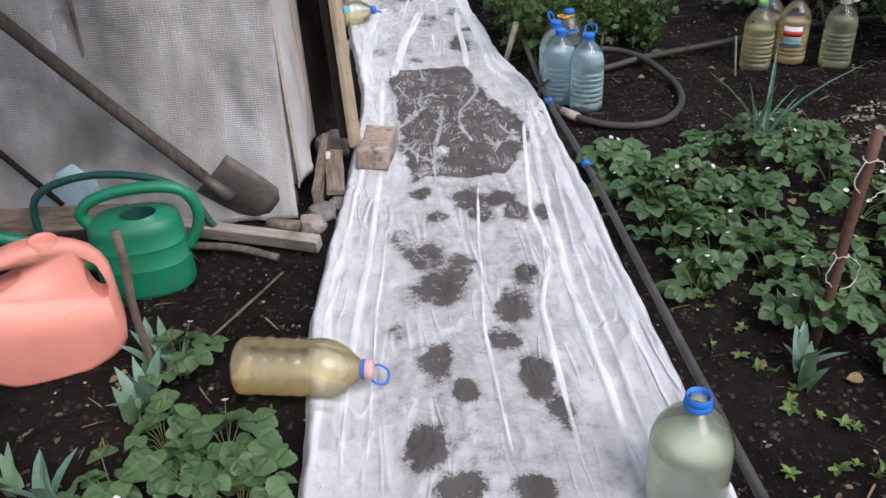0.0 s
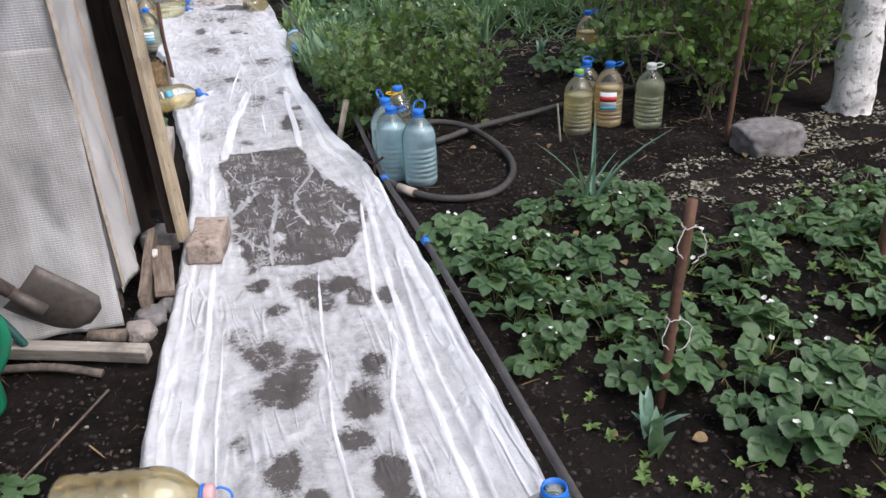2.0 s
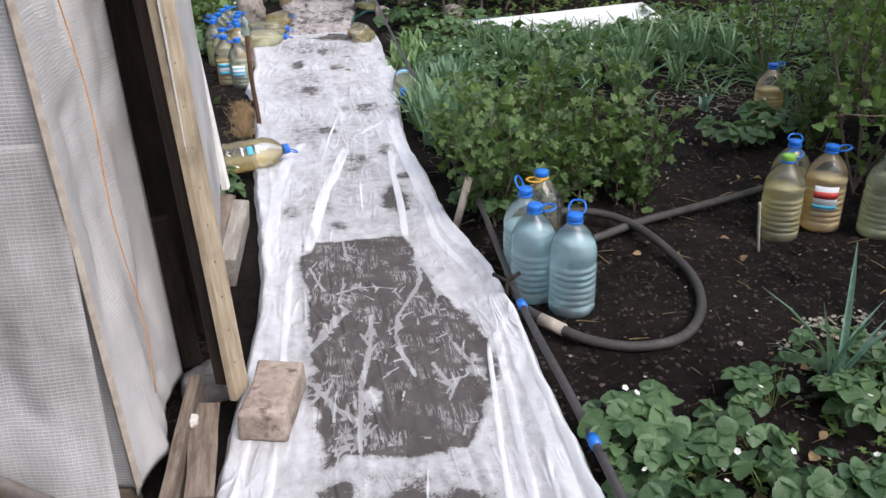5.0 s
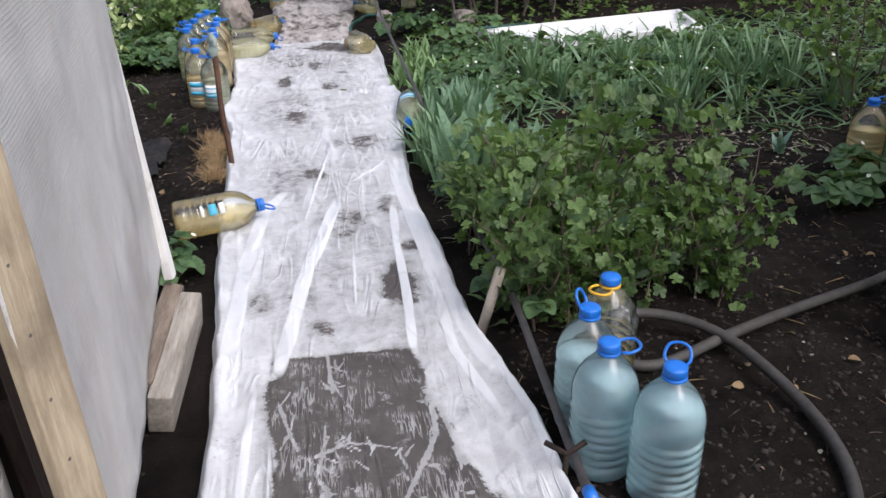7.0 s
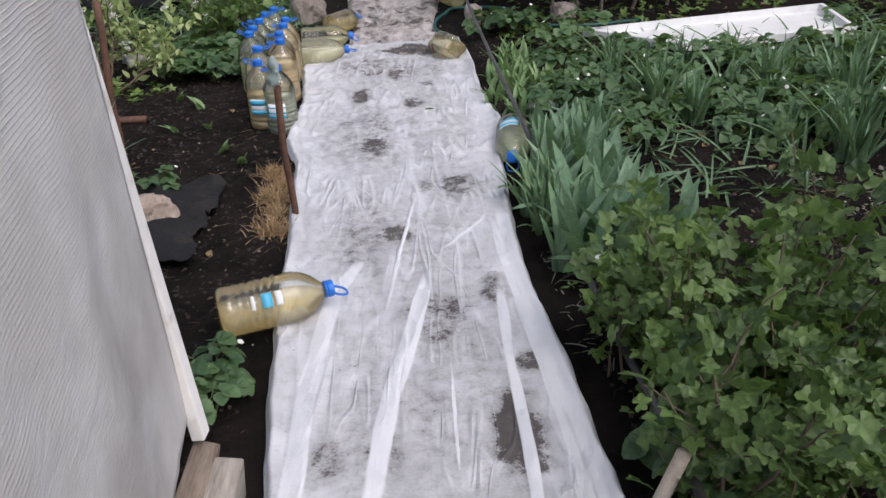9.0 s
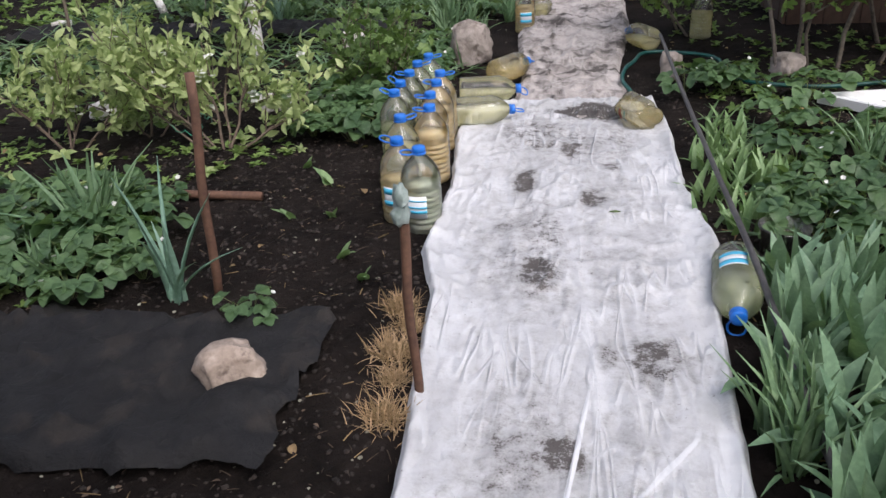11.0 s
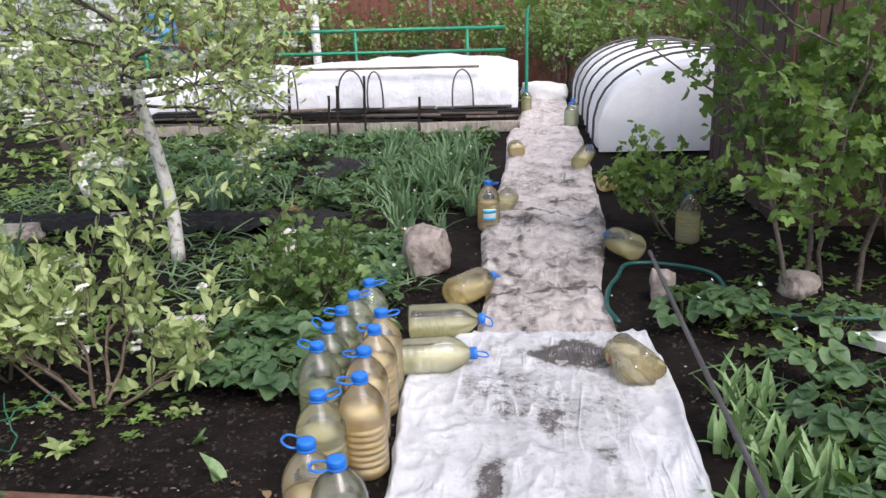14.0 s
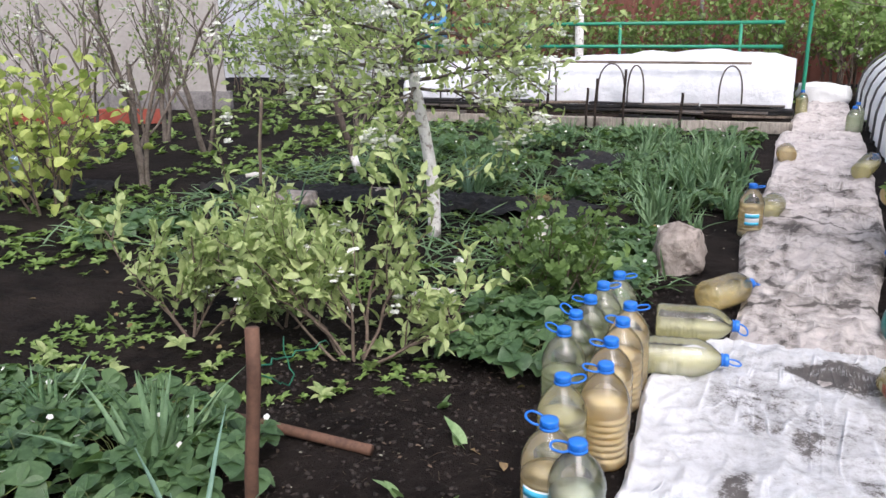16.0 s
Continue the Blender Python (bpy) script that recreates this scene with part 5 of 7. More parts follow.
# ---- pipe, hose, stakes ----
pipe = thing("water_pipe", pose(0, 0, 0), "black polythene water pipe running along the path", "pipe")
tube("pipe", [(curve_pts([(0.66, -0.5, 0.09), (0.672, 1.2, 0.085), (0.682, 2.7, 0.085), (0.682, 3.42, 0.06), (0.7, 4.3, 0.1), (0.705, 4.8, 0.04), (0.697, 5.3, 0.04), (0.687, 5.9, 0.085), (0.676, 6.45, 0.142), (0.666, 7.1, 0.16), (0.65, 8.0, 0.2), (0.634, 8.95, 0.26)], 110), np.linspace(0.0128, 0.0095, 110))], PIPE, pipe, "", 10)
for cy, cx in ((2.68, 0.682), (3.4, 0.682)):
    tube("joint", [([(cx, cy - 0.02, 0.085 if cy < 3 else 0.061), (cx, cy + 0.02, 0.084 if cy < 3 else 0.06)], 0.0155)], BLUE, pipe, "blue joint sleeve", 12)
hz = thing("rubber_hose", pose(0, 0, 0), "thick grey rubber hose in a wide loop on the soil", "hose")
tube("hose", [(curve_pts([(0.69, 3.44, 0.03), (0.76, 3.33, 0.02), (0.86, 3.22, 0.012), (1.0, 3.16, 0.012), (1.16, 3.2, 0.012), (1.29, 3.38, 0.014), (1.335, 3.62, 0.02), (1.28, 3.93, 0.04), (1.16, 4.08, 0.05), (1.0, 4.12, 0.045), (0.95, 3.95, 0.02),
      (1.05, 3.9, 0.016), (1.3, 3.99, 0.03), (1.55, 4.1, 0.016), (1.85, 4.2, 0.014), (2.3, 4.35, 0.012), (3.2, 4.45, 0.012), (4.2, 4.4, 0.012)], 110), 0.0165)], RUBBER, hz, "", 10)
tube("coupling", [([(0.735, 3.365, 0.022), (0.79, 3.29, 0.018)], 0.021)], CLOTH, hz, "pale taped coupling", 10)
wp = thing("peg", pose(0, 0, 0), "short pale plastic pipe peg beside the fleece", "peg")
tube("peg", [([(0.6, 4.22, -0.03), (0.66, 4.205, 0.2)], 0.016)], CLOTH, wp, "", 10)
twigs = thing("hook", pose(0, 0, 0), "small black forked twig holding the pipe", "hook")
tube("fork", [([(0.65, 3.5, -0.02), (0.655, 3.495, 0.1)], 0.007), ([(0.61, 3.52, 0.12), (0.655, 3.495, 0.1), (0.7, 3.5, 0.125)], 0.007)], DARK_WOOD, twigs, "", 6)


def stake(a, b, r, material, label, name="stake"):
    ob = thing(name, pose(0, 0, 0), label, "stake")
    a, b = np.array(a, float), np.array(b, float)
    pts = [a + (b - a) * s + 0.004 * np.array([math.sin(9 * s), math.cos(7 * s), 0]) for s in np.linspace(0, 1, 8)]
    tube("rod", [(pts, r)], material, ob, "", 8)
    return ob


st = stake((1.09, 1.675, -0.05), (1.165, 1.735, 0.57), 0.0145, RUST, "rusty iron stake with white string tied round it")
for sz in (0.24, 0.5):
    cx, cy = 1.09 + 0.075 * (sz + 0.05) / 0.62, 1.675 + 0.06 * (sz + 0.05) / 0.62
    loop = curve_pts([(cx - 0.018, cy - 0.012, sz), (cx, cy - 0.02, sz + 0.004), (cx + 0.02, cy, sz), (cx, cy + 0.02, sz), (cx - 0.02, cy, sz + 0.004), (cx - 0.018, cy - 0.014, sz), (cx - 0.04, cy - 0.02, sz - 0.05), (cx - 0.02, cy - 0.022, sz - 0.085)], 26)
    tail = curve_pts([(cx + 0.018, cy - 0.01, sz), (cx + 0.05, cy - 0.01, sz - 0.03), (cx + 0.055, cy - 0.01, sz - 0.08), (cx + 0.01, cy - 0.02, sz - 0.1)], 14)
    tube("string", [(loop + RNG.normal(0, 0.0022, loop.shape), 0.0016), (tail + RNG.normal(0, 0.003, tail.shape), 0.0014)], STRING, st, "white string", 5)
stake((2.48, 3.46, -0.05), (2.545, 3.5, 0.7), 0.014, RUST, "thin brown stake among the raspberry canes")
stake((2.2, 2.1, -0.05), (2.23, 2.12, 0.5), 0.018, RUST, "rusty stake at the strawberry bed's edge")
st = stake((-0.285, 5.84, -0.05), (-0.288, 5.825, 0.6), 0.013, RUST, "rusty iron stake topped with a crumpled plastic wrap")
bm = lathe_bm([(0.012, 0), (0.026, 0.01), (0.03, 0.05), (0.022, 0.075), (0.03, 0.1), (0.028, 0.13), (0.02, 0.15), (0.01, 0.16)], 16)
for v in bm.verts:
    v.co += 0.016 * noise.noise_vector(v.co * 75)
w = part("wrap", bm, FOIL, st, "crumpled greenish plastic wrap")
w.matrix_local = pose(-0.288, 5.825, 0.52) @ Matrix.Scale(0.66, 4)
stake((-1.075, 6.36, -0.06), (-1.045, 6.41, 0.74), 0.016, RUST, "upright rusty iron pipe at the bed's edge")
cp = thing("iron_pipe", pose(0, 0, 0), "rusty iron pipe lying on the soil", "pipe")
tube("pipe", [([(-1.76, 7.16, 0.012), (-1.185, 7.14, 0.012)], 0.019)], RUST, cp, "", 10)
stake((-0.742, 1.78, -0.05), (-0.735, 1.79, 0.44), 0.012, TWIG, "crooked brown stick standing in the soil")
leaner = stake((-3.75, 11.6, -0.05), (-4.05, 11.6, 0.9), 0.034, HANDLE_WOOD, "bare leaning trunk of a young tree, whitewashed foot", "young_trunk")
tube("whitewash", [([(-3.75, 11.6, -0.04), (-3.8, 11.6, 0.12)], 0.038)], LIME_BARK, leaner, "whitewashed foot", 9)
stake((-4.15, 10.6, -0.05), (-4.1, 10.65, 0.75), 0.014, PLANK, "thin pale stick leaning in a bed")

twine = thing("green_twine", pose(0, 0, 0), "loose teal-green twine tied from the iron pipe to a branch", "twine")
for a, b, c in (((-1.04, 6.4, 0.66), (-1.2, 6.75, 0.5), (-1.42, 7.3, 0.3)), ((-1.04, 6.4, 0.64), (-1.3, 6.8, 0.36), (-1.66, 7.35, 0.26))):
    mid = [tuple(p + q for p, q in zip(b, RNG.normal(0, 0.03, 3)))]
    tube("strand", [(curve_pts([a, *mid, c], 16) + RNG.normal(0, 0.006, (16, 3)), 0.0022)], GREEN_PAINT, twine, "", 4)

# ---- stones ----
stone("boulder", -0.545, 9.55, 0.25, 0.24, 0.29, STONE, "large rounded pale boulder beside the old fleece", 12, seed=11, boxy=0.35)
stone("white_block", -1.44, 9.87, 0.14, 0.12, 0.16, WHITE_STONE, "white limestone block on the bed", 10, seed=13, boxy=0.7)
stone("white_block", -1.58, 8.52, 0.2, 0.13, 0.1, WHITE_STONE, "flat white limestone block under the young tree", 20, seed=15, boxy=0.7)
stone("white_block", -2.62, 8.42, 0.15, 0.12, 0.1, WHITE_STONE, "small white block among weeds", 40, seed=17, boxy=0.7)
stone("white_block", -1.5, 10.7, 0.28, 0.1, 0.05, WHITE_STONE, "flat white stone on the black film", 15, seed=19, boxy=0.6)
stone("white_block", -3.5, 10.2, 0.3, 0.2, 0.12, STONE, "pale stone weighing the black film", 15, seed=21, boxy=0.6)
stone("white_block", -4.3, 10.75, 0.16, 0.12, 0.12, WHITE_STONE, "white stone weighing the black film", 15, seed=23, boxy=0.7)
stone("white_block", -3.1, 10.75, 0.3, 0.12, 0.08, STONE, "pale flat stone weighing the black film", 5, seed=25, boxy=0.7)
stone("terracotta_shard", -1.17, 8.95, 0.1, 0.08, 0.12, STONE, "broken pinkish pot shard on the soil", 5, seed=27)
stone("boulder", 2.56, 3.24, 0.3, 0.2, 0.165, CONCRETE, "rough grey concrete lump on the bed", -8, seed=31, boxy=0.5)
stone("boulder", -0.83, 5.88, 0.16, 0.13, 0.15, BRICK, "rough brown stone weighing a black cloth", 40, seed=33, boxy=0.5)
stone("boulder", 1.42, 9.15, 0.17, 0.14, 0.12, STONE, "stone at the foot of the leafy bush", 40, seed=35)
stone("boulder", 0.72, 9.05, 0.12, 0.1, 0.18, STONE, "pinkish-brown stone beside the old fleece", 70, seed=37)


def flat_film(name, x0, x1, y0, y1, material, label, seed, lift=0.02, category="film"):
    nx, ny = int((x1 - x0) / 0.03) + 2, int((y1 - y0) / 0.03) + 2
    V = []
    for j in range(ny):
        for i in range(nx):
            u, v = i / (nx - 1), j / (ny - 1)
            x = x0 + (x1 - x0) * u + 0.07 * noise.noise((v * 5, seed, 0)) + 0.03 * noise.noise((v * 17, seed, 0))
            y = y0 + (y1 - y0) * v + 0.08 * noise.noise((u * 6, seed, 4)) + 0.035 * noise.noise((u * 19, seed, 4))
            V.append((x, y, ground_z(x, y) + lift + 0.02 * (1 + noise.noise((x * 6 + seed, y * 8, 1))) + 0.04 * (1 - abs(noise.noise((x * 5 + seed, y * 7, 3)))) ** 5 + 0.025 * (1 - abs(noise.noise((x * 13 + seed, y * 10, 7)))) ** 4 - 0.03 * (min(u, v, 1 - u, 1 - v) < 0.01)))
    F = [(j * nx + i, j * nx + i + 1, (j + 1) * nx + i + 1, (j + 1) * nx + i) for j in range(ny - 1) for i in range(nx - 1)]
    return tagged(mesh_object(name, V, F, material), label, category)


flat_film("black_cloth", -2.1, -0.62, 5.5, 6.2, BLACK_FILM, "crumpled black cloth lying on the soil", 3, 0.01)
flat_film("mulch_film", -4.6, -1.25, 10.3, 10.75, BLACK_FILM, "black mulch film weighed down with stones", 8, 0.015)
flat_film("mulch_film", -1.9, -1.4, 12.0, 12.7, BLACK_FILM, "black mulch film between plants", 12, 0.05)
flat_film("mulch_film", -8.2, -5.3, 9.6, 10.2, BLACK_FILM, "black mulch film in a far bed", 16, 0.0)

# the white tray-like panel
pan = thing("door_panel", pose(0, 0, 0), "white enamelled panel with a raised rim lying on the plants", "panel")
m = Matrix.Translation((2.33, 8.38, 0.02)) @ pose(0, 0, 0, 3, -1, -12)
q4 = [Vector((-0.92, -0.12)), Vector((-0.3, -0.5)), Vector((0.8, -0.22)), Vector((0.74, 0.36))]
bm = bmesh.new()
rows_z = ((1.0, 0.0), (1.0, 0.05), (0.985, 0.055), (0.95, 0.055), (0.93, 0.012), (0.9, 0.008))
cen = sum(q4, Vector((0, 0))) / 4
rings = [[bm.verts.new((*(cen + (p - cen) * s), z)) for p in q4] for s, z in rows_z]
for a, b in zip(rings, rings[1:]):
    for j in range(4):
        bm.faces.new((a[j], a[(j + 1) % 4], b[(j + 1) % 4], b[j]))
bm.faces.new(rings[-1])
bm.faces.new(rings[0][::-1])
tray = part("tray", bm, WHITE_PLASTIC, pan, "", smooth=False)
tray.matrix_local = m

# bin among the irises, small clutter
tub = thing("tub", pose(0.86, 6.78, -0.03), "clear grey plastic tub sunk among the plants", "tub")
part("tub", lathe_bm([(0.07, 0.0), (0.085, 0.1), (0.09, 0.1), (0.09, 0.108), (0.083, 0.108), (0.068, 0.01)], 26), PET_DULL, tub)
gl = thing("green_hose", pose(0, 0, 0), "green garden hose curling beside the old fleece", "hose")
tube("hose", [(curve_pts([(0.46, 8.62, 0.02), (0.42, 8.78, 0.04), (0.45, 9.0, 0.05), (0.52, 9.25, 0.03), (0.6, 9.5, 0.02), (0.8, 9.5, 0.02), (1.02, 9.3, 0.03), (1.07, 8.85, 0.02), (1.46, 8.7, 0.015), (1.9, 8.8, 0.01)], 60), 0.012)], DARK_GREEN, gl, "", 8)


# ---- beyond the beds: tunnels, rails, fences, shed ----
def tunnel_section(hw, h, n=20):
    return [(hw * math.cos(math.pi * i / n), h * abs(math.sin(math.pi * i / n)) ** 0.62) for i in range(n + 1)]


def tunnel_cover(name, length, hw, h, seed, rise=0):
    """A slack cover over hoops along local x, closed at both ends."""
    sec = tunnel_section(hw, h)
    nl = int(length / 0.08)
    V, F = [], []
    for i in range(nl + 1):
        s = i / nl
        sag = 1 - 0.05 * (1 - abs(math.cos(math.pi * s * length / 0.8))) - 0.25 * max(0.0, 0.05 - min(s, 1 - s)) / 0.05 * 0.3
        swell = 1 + rise * (0.1 * math.exp(-((s - 0.74) / 0.2) ** 2) - 0.12 * (1 - s) - 0.06 * math.exp(-((s - 1) / 0.05) ** 2)) if rise else 1
        for c, z in sec:
            d = 0.035 * noise.noise((s * length * 3 + seed, c * 2, z * 2)) + 0.014 * noise.noise((s * length * 11, c * 6, z * 8 + seed))
            V.append((s * length, c * (1 + d), max(0.0, z * sag * swell * (1 + d) - 0.02 * (1 - abs(noise.noise((s * length * 1.6 + seed, c * 3 + z * 2, 4.0)))) ** 6)))
    n = len(sec)
    F = [(i * n + j, i * n + j + 1, (i + 1) * n + j + 1, (i + 1) * n + j) for i in range(nl) for j in range(n - 1)]
    F += [tuple(range(n))[::-1], tuple(nl * n + j for j in range(n))]
    return V, F


t1 = thing("grow_tunnel", pose(-5.1, 16.0, 0.0), "low white fleece tunnel over a long raised bed", "tunnel")
V, F = tunnel_cover("cover", 5.02, 0.72, 0.64, 3, 1)
cv = mesh_object("cover", V, F, TUNNEL, t1)
cv.matrix_local = pose(0, 0, 0.2)
r_tb = np.random.default_rng(17)
for layer, (lz, ly, lh, mats) in enumerate(((0.03, -0.97, 0.13, (GREY_WOOD, CONCRETE)), (0.11, -0.93, 0.035, (BLACK_FILM, DARK_WOOD, STEEL)), (0.15, -0.91, 0.03, (DARK_WOOD, BLACK_FILM, PLANK)), (0.185, -0.88, 0.03, (BLACK_FILM, STEEL, BLACK_FILM)), (0.22, -0.85, 0.03, (BLACK_FILM, PLANK, DARK_WOOD)), (0.255, -0.82, 0.025, (STEEL, BLACK_FILM, PLANK)))):
    at = -0.05 + 0.2 * (layer % 3)
    while at < 4.9:
        long = min(r_tb.uniform(0.55, 1.1), 5.05 - at)
        b = part("side_board", box_bm(long, 0.06 + 0.1 * (layer > 2), lh, 0.005, None, 0.008, 3), mats[r_tb.integers(0, len(mats))], t1)
        b.matrix_local = pose(at + long / 2, ly + r_tb.normal(0, 0.015), lz - 0.05 * (layer == 0), r_tb.normal(0, 4), r_tb.normal(0, 0.7), r_tb.normal(0, 1.2))
        at += long + r_tb.uniform(-0.05, 0.06)
for hx, hw, hh in ((1.55, 0.17, 0.46), (2.95, 0.17, 0.48), (4.35, 0.13, 0.46), (3.25, 0.1, 0.46), (0.8, 0.16, 0.44), (2.2, 0.05, 0.5)):
    pts = [(hx + hw * math.cos(math.pi * i / 14), -0.86, 0.27 + hh * math.sin(math.pi * i / 14) ** 0.6) for i in range(15)]
    tube("hoop", [(pts, 0.011)], STEEL, t1, "", 6)
plank("ridge_batten", (2.2, -0.7, 0.76), (4.55, -0.7, 0.75), 0.04, 0.03, PLANK, t1)
for k, (sx, sy, sz) in enumerate(((-2.2, 14.5, 0.62), (-2.33, 14.6, 0.5), (-1.22, 14.44, 0.48), (-3.3, 14.6, 0.4), (-2.9, 14.9, 0.55), (-1.95, 14.9, 0.7))):
    stake((sx, sy, -0.05), (sx + 0.02, sy, sz), 0.016, DARK_WOOD, "dark weathered stake in front of the tunnel bed")

t2 = thing("grow_tunnel", pose(1.86, 13.3, 0.0, 0, 0, 90), "white film tunnel with dark outer hoops", "tunnel")
V, F = tunnel_cover("cover", 4.9, 1.1, 0.93, 8)
mesh_object("cover", V, F, TUNNEL_FILM, t2)
for k in range(6):
    pts = [(0.35 + k * 0.84 + 0.02 * math.sin(i), c * 1.035, max(0.0, z * 1.035)) for i, (c, z) in enumerate(tunnel_section(1.1, 0.93))]
    tube("hoop", [(pts, 0.013)], PIPE, t2, "", 6)

rail = thing("pipe_rail", pose(0, 0, 0), "green painted pipe frame behind the tunnel", "rail")
for rz in (1.17, 0.84):
    tube("rail", [([(-6.2, 17.5, rz + 0.03), (-0.28, 17.5, rz)], 0.026)], GREEN_PAINT, rail, "", 8)
for rx in (-5.9, -4.2, -2.55, -0.85):
    tube("post", [([(rx, 17.5, -0.03), (rx, 17.5, 1.17)], 0.024)], GREEN_PAINT, rail, "", 8)
stake((0.02, 17.3, -0.05), (0.06, 17.3, 2.1), 0.026, GREEN_PAINT, "tall green painted trellis pole", "trellis_pole")
stake((-3.55, 19.0, -0.05), (-3.55, 19.0, 2.4), 0.075, LIME_BARK, "whitewashed post in front of the brown fence", "post")
stake((-1.75, 20.6, -0.05), (-1.75, 20.6, 2.4), 0.035, CONCRETE, "thin grey post before the brown fence", "post")


def metal_fence(name, a, b, height, material, label, base=0.05):
    """Profiled steel sheets on posts; every sheet is a part."""
    a, b = Vector((*a, 0)), Vector((*b, 0))
    run = b - a
    count = max(1, round(run.length / 1.15))
    w = run.length / count
    ob = thing(name, Matrix.Translation(a) @ pose(0, 0, 0, 0, 0, math.degrees(math.atan2(run.y, run.x))), label, "fence", kind="structure")
    V, F = [], []
    ribs = 6
    xs, ds = [], []
    for k in range(ribs):
        for u, d in ((0.0, 0.0), (0.5, 0.0), (0.62, 0.009), (0.88, 0.009)):
            xs.append((k + u) * w / ribs)
            ds.append(d)
    xs.append(w)
    ds.append(0.0)
    n = len(xs)
    V = [(x, d, base) for x, d in zip(xs, ds)] + [(x, d, height) for x, d in zip(xs, ds)]
    F = [(i, i + 1, n + i + 1, n + i) for i in range(n - 1)]
    first = None
    for k in range(count):
        if first is None:
            first = mesh_object("sheet", V, F, material, ob, smooth=False)
            md = first.modifiers.new("thickness", "SOLIDIFY")
            md.thickness = 0.002
            sh_ob = first
        else:
            sh_ob = first.copy()
            scene.collection.objects.link(sh_ob)
        sh_ob.matrix_local = pose(k * w, 0.004 * (k % 2), 0.01 * (k % 3))
    for k in range(0, count + 1, 2):
        pst = part("post", box_bm(0.06, 0.06, height + 0.05, 0.006), STEEL, ob)
        pst.matrix_local = pose(k * w, 0.06, -0.05)
    return ob


metal_fence("fence_north", (-7.2, 21.0), (9.0, 21.0), 2.4, FENCE, "brown profiled steel fence at the garden's end")
metal_fence("fence_north_west", (-13.5, 20.4), (-7.25, 21.0), 2.4, FENCE_GREY, "pale grey profiled steel fence in the distance")
metal_fence("fence_east", (9.0, 21.0), (9.0, -4.0), 2.2, FENCE, "brown profiled steel fence along the garden's side")
metal_fence("fence_south", (9.0, -4.0), (-14.0, -4.0), 2.2, FENCE, "brown profiled steel fence behind the walker")
metal_fence("fence_west", (-14.0, -4.0), (-14.0, 20.4), 2.2, FENCE_GREY, "pale steel fence along the garden's side")

pg = thing("glasshouse", pose(-13.4, 14.3, 0, 0, 0, 15.5), "pale translucent greenhouse wall behind fruit trees", "greenhouse")
for k in range(5):
    pw = part("panel", box_bm(1.0, 0.03, 2.3, 0.004), PALE_WALL, pg, "", smooth=False)
    pw.matrix_local = pose(0.5 + k * 1.03, 0, 0.25)
    pf = part("frame_post", box_bm(0.05, 0.06, 2.6, 0.006), CONCRETE, pg)
    pf.matrix_local = pose(k * 1.03 - 0.01, -0.04, -0.05)
part("foot_beam", box_bm(5.2, 0.12, 0.3, 0.01, pose(2.6, 0, -0.04)), CONCRETE, pg)
rb = part("red_board", box_bm(3.4, 0.06, 0.2, 0.01, None, 0.01, 3), BRICK_RED, None)
rb.matrix_world = pose(-9.7, 13.25, 0.0, 0, 0, 17)
tagged(rb, "faded red painted board edging a far bed", "board")
brl = part("barrel", lathe_bm([(0.27, 0.0), (0.3, 0.02), (0.31, 0.3), (0.325, 0.32), (0.31, 0.34), (0.31, 0.6), (0.325, 0.62), (0.31, 0.64), (0.3, 0.9), (0.25, 0.93)], 28), BLUE_TARP, None)
brl.matrix_world = pose(-6.6, 19.6, 0.9)
tagged(brl, "blue plastic barrel on a concrete stand before the fence", "barrel")
stand = part("barrel_stand", box_bm(0.8, 0.8, 0.93, 0.01, None, 0.01, 2), CONCRETE, None)
stand.matrix_world = pose(-6.6, 19.6, -0.03)
tagged(stand, "grey concrete stand under the blue barrel", "stand")

shed = thing("shed", pose(1.7, 10.45, 0.0), "dark brown boarded shed behind the leafy bush", "shed")
for k in range(30):
    b = part("board", box_bm(0.125, 0.022, 2.2, 0.004), SHED, shed, "", smooth=False)
    b.matrix_local = pose(0.065 + k * 0.128, 0.003 * (k % 2), -0.02)
for k in range(16):
    b = part("board", box_bm(0.022, 0.125, 2.2, 0.004), SHED, shed, "", smooth=False)
    b.matrix_local = pose(-0.012 - 0.003 * (k % 2), 0.075 + k * 0.128, -0.02)
rf = part("roof", box_bm(4.1, 2.4, 0.05, 0.01), SHED, shed)
rf.matrix_local = pose(1.9, 1.0, 2.18, 4, 0, 0)
bb = part("plank_stack", box_bm(1.4, 0.1, 0.09, 0.006, None, 0.006, 2), PLANK, None)
bb.matrix_world = pose(2.45, 10.36, 1.02, 0, 4, 0)
tagged(bb, "weathered grey beam fixed across the shed front", "beam")
ws = stone("white_sack", 0.32, 18.35, 0.62, 0.4, 0.34, WHITE_PLASTIC, "white filled sack at the far end of the path", 0, seed=41, boxy=0.4, category="sack")


# ---- plants ----
def rot_dirs(az, el):
    return np.stack([np.cos(az) * np.cos(el), np.sin(az) * np.cos(el), np.sin(el)], 1)


UP = np.array([0.0, 0.0, 1.0])


def flower_mesh():
    pa = np.arange(5) * 2 * np.pi / 5
    V, F = stamp(T_PETAL, np.zeros((5, 3)), rot_dirs(pa, np.full(5, 0.2)), np.tile(UP, (5, 1)), 0.0105)
    me = bpy.data.meshes.new("flower")
    me.from_pydata(V.tolist(), [], F.tolist())
    me.materials.append(PETAL)
    return bpy.data.objects.new("flower", me)


FLOWER = flower_mesh()


